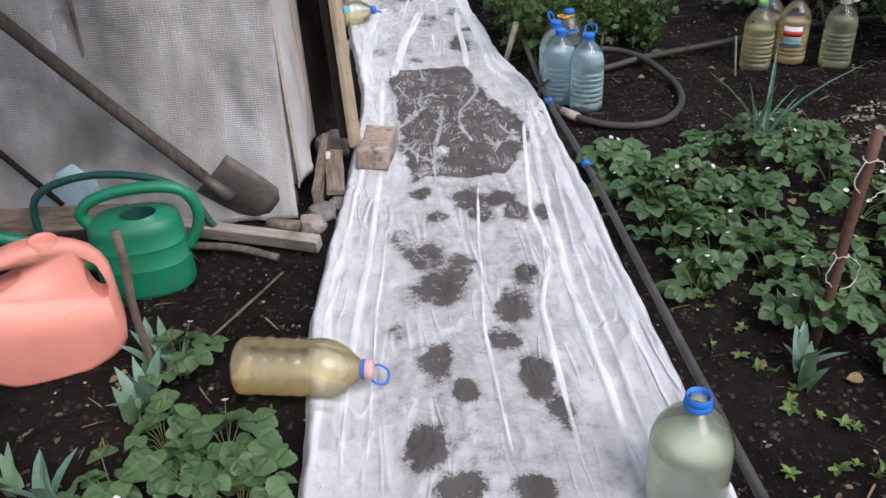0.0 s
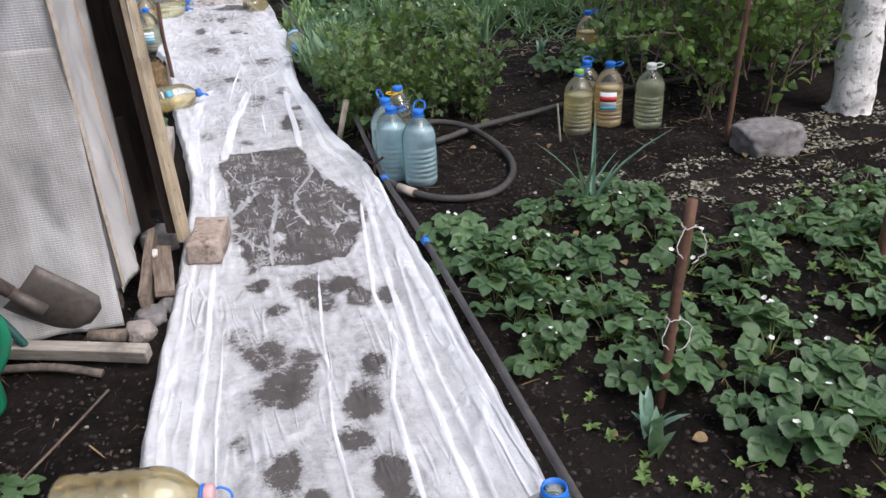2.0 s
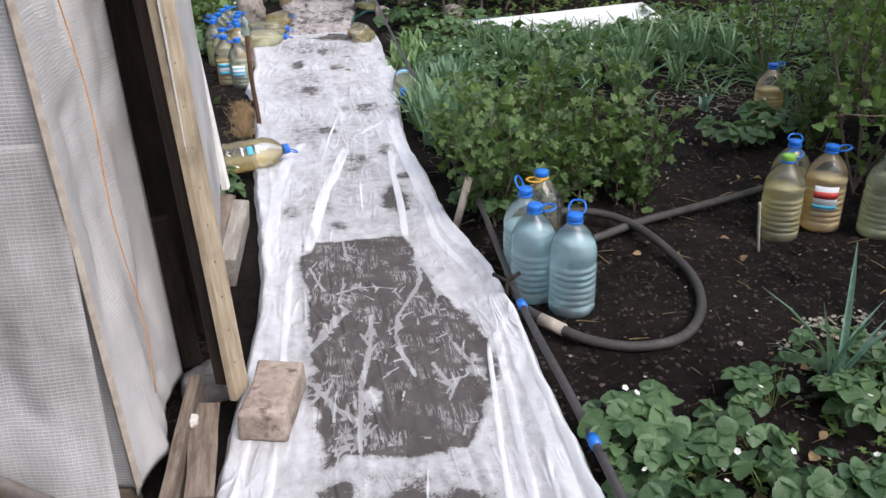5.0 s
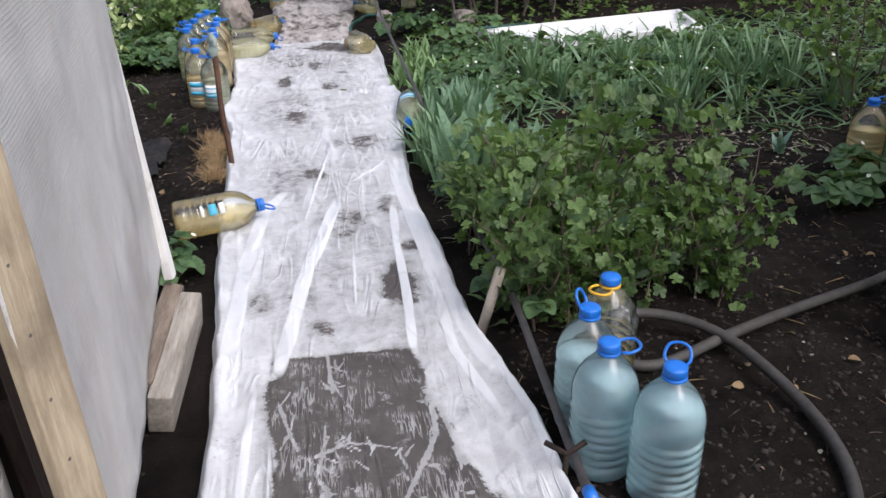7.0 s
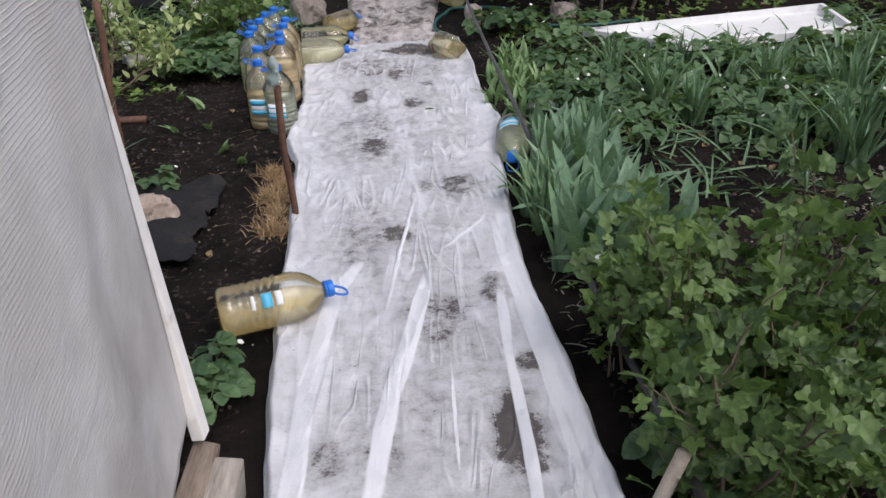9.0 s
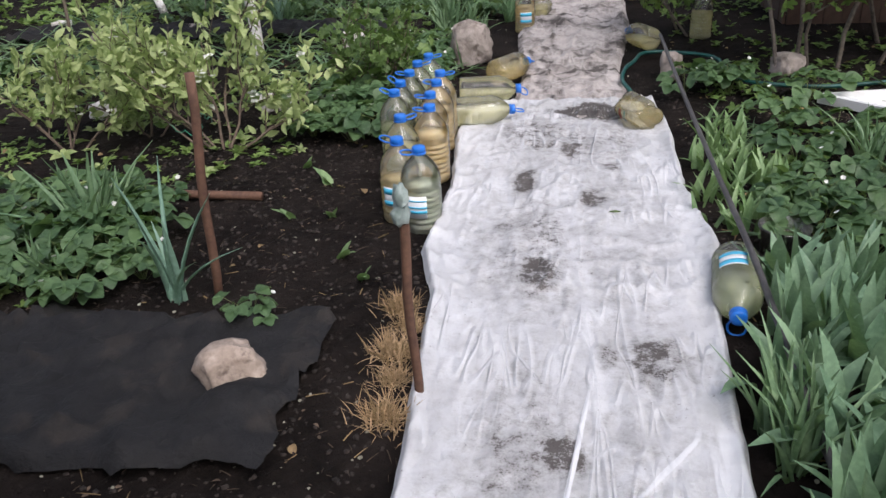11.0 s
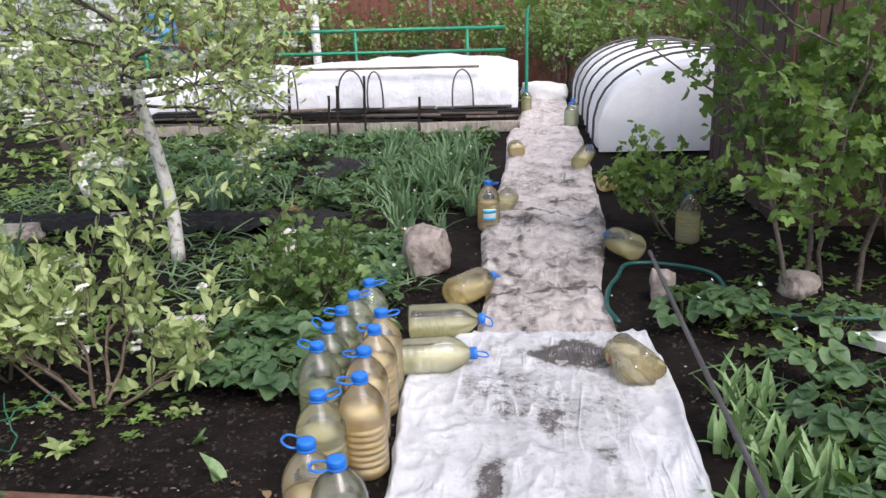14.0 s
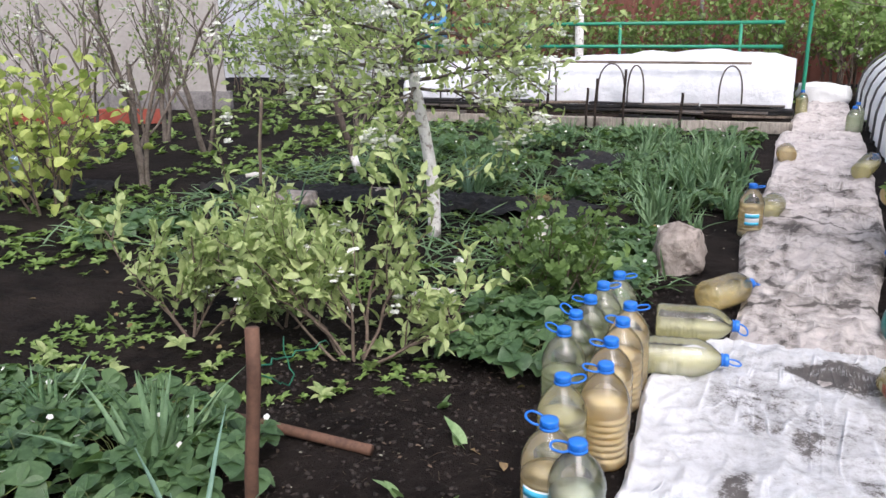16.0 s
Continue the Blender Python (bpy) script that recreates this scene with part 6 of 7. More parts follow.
def strawberry(count, size, flowers, seed, leaf=None):
    r = np.random.default_rng(seed)
    ob = thing("strawberry_plant", pose(0, 0, 0), "strawberry plant with toothed green leaves in a bed", "plant")
    az = r.uniform(0, 2 * np.pi, count)
    reach = r.uniform(0.03, 0.16, count) * size
    h = (r.uniform(0.08, 0.17, count) - reach * 0.25) * size
    tips = np.stack([reach * np.cos(az), reach * np.sin(az), h], 1)
    lines = [(np.array([[0, 0, -0.02], tips[i] * (0.4, 0.4, 0.65), tips[i]]), 0.0016) for i in range(count)]
    V, F = tube_arrays(lines, 3, False)
    tagged(mesh_object("stem", V, F, STEM, ob), kind="stuff")
    D = rot_dirs(az + r.normal(0, 0.4, count), r.uniform(-0.35, 0.3, count))
    U = UP + r.normal(0, 0.28, (count, 3))
    V, F = stamp(leaf or T_TRI, tips, D, U, r.uniform(0.05, 0.082, count) * size)
    tagged(mesh_object("foliage", V, F, L_STRAW, ob), kind="stuff")
    if flowers:
        fa = r.uniform(0, 2 * np.pi, flowers)
        c = np.stack([0.12 * size * np.cos(fa), 0.12 * size * np.sin(fa), r.uniform(0.13, 0.19, flowers) * size], 1)
        V, F = tube_arrays([(np.array([[0, 0, 0], p * 0.6 + (0, 0, 0.03), p]), 0.0012) for p in c], 3, False)
        tagged(mesh_object("stalk", V, F, STEM, ob), kind="stuff")
        for k in range(flowers):
            fl = FLOWER.copy()
            scene.collection.objects.link(fl)
            fl.parent = ob
            fl.matrix_local = pose(*c[k], r.uniform(-35, 35), r.uniform(-35, 35), r.uniform(0, 360))
    return ob


def clump(name, label, count, height, width, spread, lean, tmpls, material, seed, tips=None, category="plant"):
    """Blades rising from one foot: onions, leeks, irises, tulips."""
    r = np.random.default_rng(seed)
    ob = thing(name, pose(0, 0, 0), label, category)
    az = r.uniform(0, 2 * np.pi, count)
    foot = np.stack([r.normal(0, spread, count), r.normal(0, spread, count), np.full(count, -0.02)], 1)
    el = np.pi / 2 - np.abs(r.normal(0, lean, count))
    D = rot_dirs(az, el)
    U = rot_dirs(az, el - np.pi / 2 + np.pi)
    which = r.integers(0, len(tmpls), count)
    L = height * r.uniform(0.6, 1.1, count)
    chunks = [stamp(t, foot[which == k], D[which == k], U[which == k], L[which == k], L[which == k] * 0 + width * r.uniform(0.75, 1.2)) for k, t in enumerate(tmpls) if (which == k).any()]
    V, F = merge(chunks)
    tagged(mesh_object("foliage", V, F, material, ob), kind="stuff")
    return ob


def grow(start, way, length, radius, depth, r, lines, sites, spread=0.6, lift=0.15, kids=3, thin=0.62):
    """One limb and what branches from it; leaf sites collect on the thin ends."""
    start, way = np.array(start, float), np.array(way, float) / np.linalg.norm(way)
    n = 5
    pts, d = [start], way.copy()
    for i in range(n):
        d = d + r.normal(0, 0.13, 3) + UP * lift * 0.25
        d /= np.linalg.norm(d)
        pts.append(pts[-1] + d * length / n)
    pts = np.array(pts)
    lines.append((pts, np.linspace(radius, radius * 0.6, n + 1)))
    if depth <= 1:
        for i in range(1, n + 1):
            sites.append((pts[i], pts[i] - pts[i - 1], depth))
    if depth == 0:
        return
    for k in range(kids + (depth > 1)):
        s = r.uniform(0.3, 1.0)
        i = min(n - 1, int(s * n))
        p = pts[i] + (pts[i + 1] - pts[i]) * (s * n - i)
        side = r.normal(0, 1, 3)
        side -= d * np.dot(side, d)
        side /= np.linalg.norm(side) + 1e-9
        grow(p, d * (1 - spread) + side * spread + UP * lift, length * r.uniform(0.5, 0.8), radius * thin * 0.8, depth - 1, r, lines, sites, spread, lift, kids, thin)


def dress(sites, per, size, r, tmpl, jitter=0.03, upward=0.5):
    P = np.repeat(np.array([s[0] for s in sites]), per, 0)
    W = np.repeat(np.array([s[1] for s in sites]), per, 0)
    W = W / (np.linalg.norm(W, axis=1)[:, None] + 1e-9)
    P = P + r.normal(0, jitter, P.shape)
    D = W * 0.5 + r.normal(0, 0.6, P.shape) + UP * upward * 0.4
    U = UP * upward + r.normal(0, 0.5, P.shape)
    return stamp(tmpl, P, D, U, r.uniform(0.65, 1.2, len(P)) * size)


def woody(name, label, category, foot, trunks, depth, seed, leaf, leaf_size, per, leaf_mat_, bark, upper_bark=None, blossom=0, spread=0.6, lift=0.15, kids=3, jitter=0.03, upward=0.5, bsize=0.016):
    """A bush or tree: stems, limbs, foliage and blossom. trunks: (dx, dy, way, length, radius)."""
    r = np.random.default_rng(seed)
    ob = thing(name, pose(*foot), label, category)
    lines, sites = [], []
    for dx, dy, way, length, radius in trunks:
        grow((dx, dy, -0.03), way, length, radius, depth, r, lines, sites, spread, lift, kids)
    V, F = tube_arrays(lines[:], 5, False)
    tagged(mesh_object("limb", V, F, upper_bark or bark, ob), kind="stuff")
    V, F = dress(sites, per, leaf_size, r, leaf, jitter, upward)
    tagged(mesh_object("foliage", V, F, leaf_mat_, ob), kind="stuff")
    if blossom:
        pick = r.integers(0, len(sites), blossom)
        c = np.array([sites[i][0] for i in pick]) + r.normal(0, 0.03, (blossom, 3))
        c = np.repeat(c, 4, 0) + r.normal(0, 0.016, (blossom * 4, 3))
        P = np.repeat(c, 5, 0)
        pa = np.tile(np.arange(5) * 2 * np.pi / 5, len(c))
        face = np.repeat(r.normal(0, 0.7, (len(c), 3)) + UP * 0.5, 5, 0)
        V, F = stamp(T_PETAL, P, rot_dirs(pa, np.full(len(pa), 0.15)), face, bsize)
        tagged(mesh_object("blossom", V, F, PETAL, ob), kind="stuff")
    return ob


def place(protos, spots, scale=(0.8, 1.2), r=None):
    """The first prototypes stand on the first spots; the rest are copies."""
    r = r or np.random.default_rng(3)
    used = set()
    for k, (x, y) in enumerate(spots):
        p = protos[k % len(protos)]
        s = r.uniform(*scale)
        m = pose(x, y, ground_z(x, y), 0, 0, r.uniform(0, 360)) @ Matrix.Scale(s, 4)
        if p.name not in used:
            used.add(p.name)
            p.matrix_world = m
            p["seat"] = 1
        else:
            c = copy_thing(p, m)
            c.matrix_basis = m


def scatter(n, x0, x1, y0, y1, gap, seed, keep=None):
    r = np.random.default_rng(seed)
    out = []
    for _ in range(n * 12):
        p = (r.uniform(x0, x1), r.uniform(y0, y1))
        if keep and not keep(*p):
            continue
        if all((p[0] - q[0]) ** 2 + (p[1] - q[1]) ** 2 > gap * gap for q in out):
            out.append(p)
            if len(out) == n:
                break
    return out


# strawberries: the bed beside the path, clumps by the jugs, the far beds
berry = [strawberry(14, 0.95, 2, 11, T_TRI_FINE), strawberry(16, 1.0, 1, 12, T_TRI_FINE), strawberry(12, 0.9, 3, 13, T_TRI_FINE), strawberry(18, 1.0, 1, 14, T_TRI_FINE), strawberry(10, 0.8, 0, 15, T_TRI_FINE)]
row_gap = lambda x, y: abs(x - 1.36 + 0.08 * (y - 2.2)) > 0.1 and abs(x - 1.84) > 0.1 and noise.noise((x * 3.1, y * 3.1, 5.0)) > -0.22 and abs(x - 1.1) + abs(y - 1.67) > 0.12
spots = scatter(46, 0.82, 2.75, 1.72, 2.88, 0.15, 21, lambda x, y: row_gap(x, y) and y > 1.72 + 0.3 * max(0, 1.1 - x) and not (x > 1.95 and y > 2.6))
spots += [(1.36, 1.42), (1.5, 1.3), (1.6, 1.55), (1.75, 1.4), (1.95, 1.5), (2.1, 1.7), (1.5, 1.62), (1.28, 1.55)]
spots += [(0.8, 2.62), (0.92, 2.74), (0.88, 2.55), (1.25, 2.84), (1.5, 2.95), (1.62, 2.88)]
place(berry, spots, (0.66, 0.98))
berry_small = [strawberry(15, 0.72, 0, 16, T_TRI_FINE), strawberry(12, 0.75, 1, 17, T_TRI_FINE)]
place(berry_small, [(-0.64, 1.47), (-0.47, 1.4), (-0.56, 1.34), (-0.7, 1.28), (-0.42, 1.24), (-0.66, 1.78), (0.8, 5.02), (0.78, 5.22), (0.9, 5.0), (-0.41, 4.87), (-0.47, 4.8), (-0.88, 6.2), (-0.4, 4.7)], (0.8, 1.05))
spots = []
spots += scatter(46, -3.1, -1.28, 5.8, 6.95, 0.15, 23, lambda x, y: y > 6.28 and not (x > -1.5 and y > 6.6) and x < -1.36)
spots += scatter(14, -1.25, -0.75, 7.9, 8.75, 0.14, 24)
spots += scatter(16, -1.2, -0.62, 8.95, 9.9, 0.15, 25, lambda x, y: (x + 0.545) ** 2 + (y - 9.55) ** 2 > 0.05)
spots += scatter(24, 1.0, 3.2, 7.0, 8.5, 0.2, 26, lambda x, y: not (1.4 < x < 3.1 and 7.85 < y < 9.0))
spots += scatter(56, -3.6, -0.42, 11.0, 14.4, 0.23, 27)
spots += scatter(16, 1.9, 4.6, 4.6, 7.2, 0.26, 28, lambda x, y: y < 5.0 or y > 6.2) + scatter(16, 1.0, 2.2, 6.4, 7.2, 0.17, 34)
spots += scatter(3, 0.75, 1.0, 8.5, 8.9, 0.2, 29)
spots += scatter(6, -4.6, -2.8, 8.6, 9.6, 0.28, 30)
berry_b = [strawberry(16, 1.0, 1, 31), strawberry(20, 1.0, 1, 32), strawberry(13, 1.0, 1, 33)]
spots += [(0.78, 4.4), (0.85, 4.55), (0.95, 4.45), (0.82, 4.3), (1.05, 4.6)]
place(berry_b, spots, (0.8, 1.2))

onion = [clump("onion_clump", "clump of upright blue-green onion leaves", 26, 0.3, 0.42, 0.03, 0.22, T_BLADE, L_ONION, 41), clump("onion_clump", "clump of upright blue-green onion leaves", 16, 0.26, 0.36, 0.025, 0.3, T_BLADE, L_ONION, 42)]
spots = [(0.64, 5.66), (0.67, 5.74), (0.63, 5.8), (2.62, 5.25), (2.7, 5.1)] + scatter(26, 1.35, 3.0, 6.1, 7.8, 0.2, 43) + scatter(18, -1.0, -0.35, 10.3, 12.2, 0.17, 44) + scatter(26, -3.4, -0.5, 10.9, 14.3, 0.26, 45)
spots += scatter(8, -2.6, -1.6, 6.3, 7.2, 0.3, 46) + [(-0.62, 12.6), (-0.75, 12.75), (-0.55, 12.8), (-0.85, 12.6)]
place(onion, spots, (0.75, 1.3))
leek = [clump("leek_plant", "leek with long arching blue-green leaves", 10, 0.44, 0.36, 0.012, 0.22, T_BLADE, L_LEEK, 51)]
place(leek, [(1.43, 2.86), (-1.2, 6.32), (-2.35, 10.9), (-3.0, 9.4)], (0.95, 1.1))
iris = [clump("iris_clump", "clump of broad grey-green iris leaves", 20, 0.3, 0.36, 0.05, 0.3, T_SWORD, L_IRIS, 61), clump("iris_clump", "clump of broad grey-green iris leaves", 14, 0.27, 0.4, 0.045, 0.36, T_SWORD, L_IRIS, 62)]
iris_pale = [clump("iris_clump", "clump of pale yellow-green iris leaves", 26, 0.17, 0.2, 0.045, 0.3, T_SWORD, L_IRIS_PALE, 65)]
place(iris, scatter(13, 0.68, 1.08, 5.35, 6.25, 0.13, 63) + [(0.8, 6.5), (1.0, 6.45)], (0.85, 1.2))
place(iris_pale, scatter(11, 0.72, 0.98, 6.95, 7.95, 0.13, 64), (0.85, 1.15))
tulip = [clump("tulip_plant", "young tulip plant with broad pointed leaves", 7, 0.17, 0.3, 0.012, 0.3, T_SWORD, L_LEEK, 71), clump("tulip_plant", "young tulip plant with broad pointed leaves", 5, 0.15, 0.28, 0.008, 0.25, T_SWORD, L_IRIS, 72)]
place(tulip, [(-0.76, 1.86), (-0.7, 1.82), (-0.66, 1.78), (-0.76, 1.6), (-0.72, 1.64), (-0.97, 1.38), (-0.88, 1.34), (0.972, 1.5), (1.0, 1.56), (1.05, 1.78), (2.3, 5.5), (2.0, 5.6)], (0.75, 1.1))
sprout = [clump("sprout", "young pale green sprout in bare soil", 3, 0.13, 0.3, 0.004, 0.35, T_SWORD, L_IRIS_PALE, 73)]
place(sprout, [(-1.0, 6.98), (-0.72, 6.66), (-0.84, 7.0), (-0.55, 8.62), (-0.92, 7.3), (-0.6, 6.5), (-1.12, 7.55)], (0.75, 1.15))

# currants beside the path and behind the jugs
bush_t = lambda s, k: [(RNG.normal(0, 0.05) * s, RNG.normal(0, 0.05) * s, (RNG.normal(0, 0.3), RNG.normal(0, 0.3), 1.0), 0.3 * s * RNG.uniform(0.5, 1.25), 0.005) for _ in range(k)]
currants = [woody("currant_bush", "young currant bush with lobed green leaves", "bush", (0, 0, 0), bush_t(1.1, 5), 1, 81 + i, T_PALM, 0.046, 2, L_CURRANT, TWIG, jitter=0.03, lift=0.4, upward=0.8) for i in range(3)]
place(currants, scatter(8, 0.86, 1.46, 4.28, 4.68, 0.17, 84) + [(1.15, 4.8)] + [(0.76, 4.75), (0.78, 4.2), (0.9, 4.18), (1.02, 4.22)] + scatter(9, 2.3, 4.2, 4.2, 6.4, 0.36, 86, lambda x, y: y < 5.0 or x > 3.0) + scatter(5, -1.15, -0.8, 8.55, 8.9, 0.15, 88) + [(0.8, 4.6), (0.83, 4.88)], (0.75, 1.25))
rasp = [woody("raspberry_cane", "tall leafy raspberry cane", "bush", (0, 0, 0), [(0.03 * k, 0.02 * k, (RNG.normal(0, 0.2), RNG.normal(0, 0.2), 1.0), 0.85, 0.008) for k in range(4)], 1, 91 + i, T_BROAD, 0.06, 3, L_VINE, TWIG, jitter=0.04, lift=0.2) for i in range(2)]
place(rasp, [(2.6, 3.75), (2.75, 3.95), (2.95, 4.2), (2.9, 3.65), (3.2, 4.3), (3.6, 4.2), (2.45, 4.3), (3.1, 4.8), (3.7, 4.8), (3.4, 5.6), (2.9, 5.9), (4.2, 5.2), (4.4, 3.8), (3.9, 6.6), (4.5, 7.4), (3.8, 8.6), (4.4, 9.4), (3.4, 9.9)], (0.8, 1.2))

# the whitewashed trunk by the rock
wt = thing("fruit_tree", pose(3.34, 3.62, -0.03), "thick whitewashed fruit tree trunk beyond the bed", "tree")
bole = curve_pts([(0.03, 0, 0), (0.03, 0.0, 0.1), (0.02, 0.01, 0.5), (0.0, 0.0, 0.9), (0.02, 0, 1.5)], 60)
V, F = tube_arrays([(bole, [0.14, 0.118] + list(np.linspace(0.112, 0.1, 58)))], 36)
V = np.array([v + 0.016 * np.array(noise.noise_vector(Vector(v) * 9)) + 0.007 * np.array(noise.noise_vector(Vector((v[0] * 40, v[1] * 40, v[2] * 12)))) for v in V])
mesh_object("trunk", V, F, LIME_BARK, wt, "whitewashed cracked bark")
r_wt = np.random.default_rng(101)
lines, sites = [], []
for k in range(6):
    grow(bole[-1], (math.cos(k * 1.05), math.sin(k * 1.05), 0.7), 0.9, 0.04, 2, r_wt, lines, sites, 0.5, 0.15, 3)
V, F = tube_arrays(lines, 6, False)
tagged(mesh_object("limb", V, F, BARK, wt), kind="stuff")
V, F = dress(sites, 4, 0.06, r_wt, T_OVATE, 0.05, 0.6)
tagged(mesh_object("foliage", V, F, L_APPLE, wt), kind="stuff")

# the blossoming tree
bt = thing("blossom_tree", pose(-2.12, 9.72, 0.0), "young pear tree in white blossom with a whitewashed trunk", "tree")
trunk = curve_pts([(0, 0, -0.03), (0.0, 0, 0.3), (-0.04, 0, 0.6), (-0.09, 0, 0.86), (-0.12, 0.0, 1.05), (-0.1, 0.0, 1.3), (-0.05, 0, 1.6)], 24)
tube("trunk", [(trunk[:16], np.linspace(0.043, 0.034, 16))], LIME_BARK, bt, "whitewashed trunk", 10)
r_bt = np.random.default_rng(111)
lines, sites = [(trunk[15:], np.linspace(0.033, 0.012, len(trunk) - 15))], []
for k in range(24):
    a = k * 2.4
    i = 13 + k % 10
    grow(trunk[i], (math.cos(a), math.sin(a) * 0.8, -0.02 + 0.05 * (k % 10)), 0.62 + 0.3 * r_bt.uniform(), 0.011, 2, r_bt, lines, sites, 0.5, 0.06, 3)
V, F = tube_arrays(lines, 5, False)
tagged(mesh_object("limb", V, F, BARK, bt), kind="stuff")
V, F = dress(sites, 3, 0.058, r_bt, T_OVATE, 0.045, 0.6)
tagged(mesh_object("foliage", V, F, L_PEAR, bt), kind="stuff")
pick = r_bt.integers(0, len(sites), 240)
c = np.repeat(np.array([sites[i][0] for i in pick]) + r_bt.normal(0, 0.03, (240, 3)) + (0, -0.02, 0.03), 9, 0) + r_bt.normal(0, 0.024, (2160, 3))
pa = np.tile(np.arange(5) * 2 * np.pi / 5, 2160)
V, F = stamp(T_PETAL, np.repeat(c, 5, 0), rot_dirs(pa, np.full(len(pa), 0.15)), np.repeat(r_bt.normal(0, 0.6, (2160, 3)) + UP * 0.6, 5, 0), 0.022)
tagged(mesh_object("blossom", V, F, PETAL, bt), kind="stuff")

# the low young apple, its branches bent over the bed
woody("apple_sapling", "low young apple with pale green leaves on bent branches", "tree", (-1.62, 7.78, -0.03),
      [(0, 0, (0.05, 0.1, 1.0), 0.32, 0.009), (0, 0, (-0.6, 0.3, 0.6), 0.46, 0.009), (0.02, 0, (0.8, 0.25, 0.45), 0.44, 0.009), (-0.02, 0.02, (-0.9, 0.5, 0.45), 0.62, 0.009), (0, 0.03, (0.2, 0.7, 0.6), 0.5, 0.009), (-0.05, 0, (-0.9, -0.1, 0.45), 0.56, 0.007), (0, 0.05, (-0.4, 0.9, 0.6), 0.62, 0.009)],
      2, 121, T_OVATE, 0.066, 2, L_APPLE, BARK, TWIG, blossom=12, spread=0.5, lift=0.26, kids=3, jitter=0.014, upward=0.9)
woody("apple_sapling", "low young apple with pale green leaves beside black film", "tree", (-2.55, 8.75, -0.03),
      [(0, 0, (-0.3, 0.1, 1.0), 0.25, 0.009), (0, 0, (0.4, 0.2, 0.7), 0.3, 0.009), (0.02, 0, (-0.8, 0.2, 0.4), 0.36, 0.009), (0, 0, (0.8, -0.2, 0.5), 0.3, 0.007)],
      2, 122, T_OVATE, 0.072, 2, L_APPLE, BARK, TWIG, blossom=6, spread=0.5, lift=0.25, kids=2, jitter=0.022, upward=0.9)

woody("apple_sapling", "low young apple with pale green leaves over the soil", "tree", (-2.15, 8.05, -0.03),
      [(0, 0, (0.2, 0.3, 1.0), 0.22, 0.009), (0, 0, (-0.7, 0.1, 0.5), 0.36, 0.009), (0.02, 0, (0.7, -0.1, 0.5), 0.3, 0.007), (0, 0, (-0.2, -0.6, 0.6), 0.25, 0.007)],
      2, 123, T_OVATE, 0.072, 2, L_APPLE, BARK, TWIG, blossom=4, spread=0.5, lift=0.2, kids=2, jitter=0.02, upward=0.9)
woody("apple_sapling", "low young apple with pale green leaves at the bed's edge", "tree", (-2.45, 7.75, -0.03),
      [(0, 0, (0.1, 0.3, 1.0), 0.4, 0.009), (0, 0, (-0.6, 0.1, 0.7), 0.4, 0.009), (0.02, 0, (0.7, 0.2, 0.6), 0.42, 0.007), (0, 0, (-0.2, 0.6, 0.8), 0.35, 0.007)],
      2, 124, T_OVATE, 0.066, 2, L_APPLE, BARK, TWIG, blossom=5, spread=0.5, lift=0.26, kids=3, jitter=0.014, upward=0.9)
# the leafy climber in front of the shed
woody("leafy_bush", "tall leafy currant bush with brown stems before the shed", "bush", (1.5, 9.2, -0.03),
      [(-0.15, -0.1, (-0.12, 0.05, 1.0), 1.2, 0.014), (0.2, -0.05, (0.05, 0.05, 1.0), 1.3, 0.016), (0.0, 0.1, (0.12, 0.0, 1.0), 1.35, 0.015), (0.45, 0.05, (0.15, -0.05, 1.0), 1.3, 0.015), (0.75, 0.1, (0.1, -0.05, 1.0), 1.3, 0.015), (0.05, 0.0, (-0.3, 0.1, 1.0), 1.25, 0.012), (1.0, 0.1, (0.2, 0.0, 1.0), 1.2, 0.013)],
      2, 131, T_VINE, 0.066, 5, L_VINE, TWIG, BARK, spread=0.5, lift=0.12, kids=3, jitter=0.05, upward=0.7)
woody("leafy_bush", "leafy currant bush before the dark shed", "bush", (2.35, 9.7, -0.03),
      [(0, 0, (-0.1, -0.05, 1.0), 1.1, 0.015), (0.2, 0.05, (0.3, 0.0, 1.0), 1.1, 0.016), (-0.2, 0.1, (-0.35, -0.1, 1.0), 1.05, 0.015), (0.3, 0, (0.4, 0, 0.9), 1.0, 0.012)],
      2, 132, T_VINE, 0.066, 4, L_VINE, TWIG, BARK, spread=0.55, lift=0.12, kids=3, jitter=0.05, upward=0.7)

woody("leafy_bush", "low leafy currant bush beside the old fleece", "bush", (0.98, 10.2, -0.03),
      [(0, 0, (-0.4, -0.1, 1.0), 0.42, 0.01), (0.1, 0.05, (0.0, 0.1, 1.0), 0.5, 0.01), (-0.05, 0.1, (-0.6, 0.3, 0.9), 0.4, 0.01)],
      2, 133, T_VINE, 0.06, 3, L_VINE, TWIG, BARK, spread=0.55, lift=0.12, kids=2, jitter=0.05, upward=0.7)

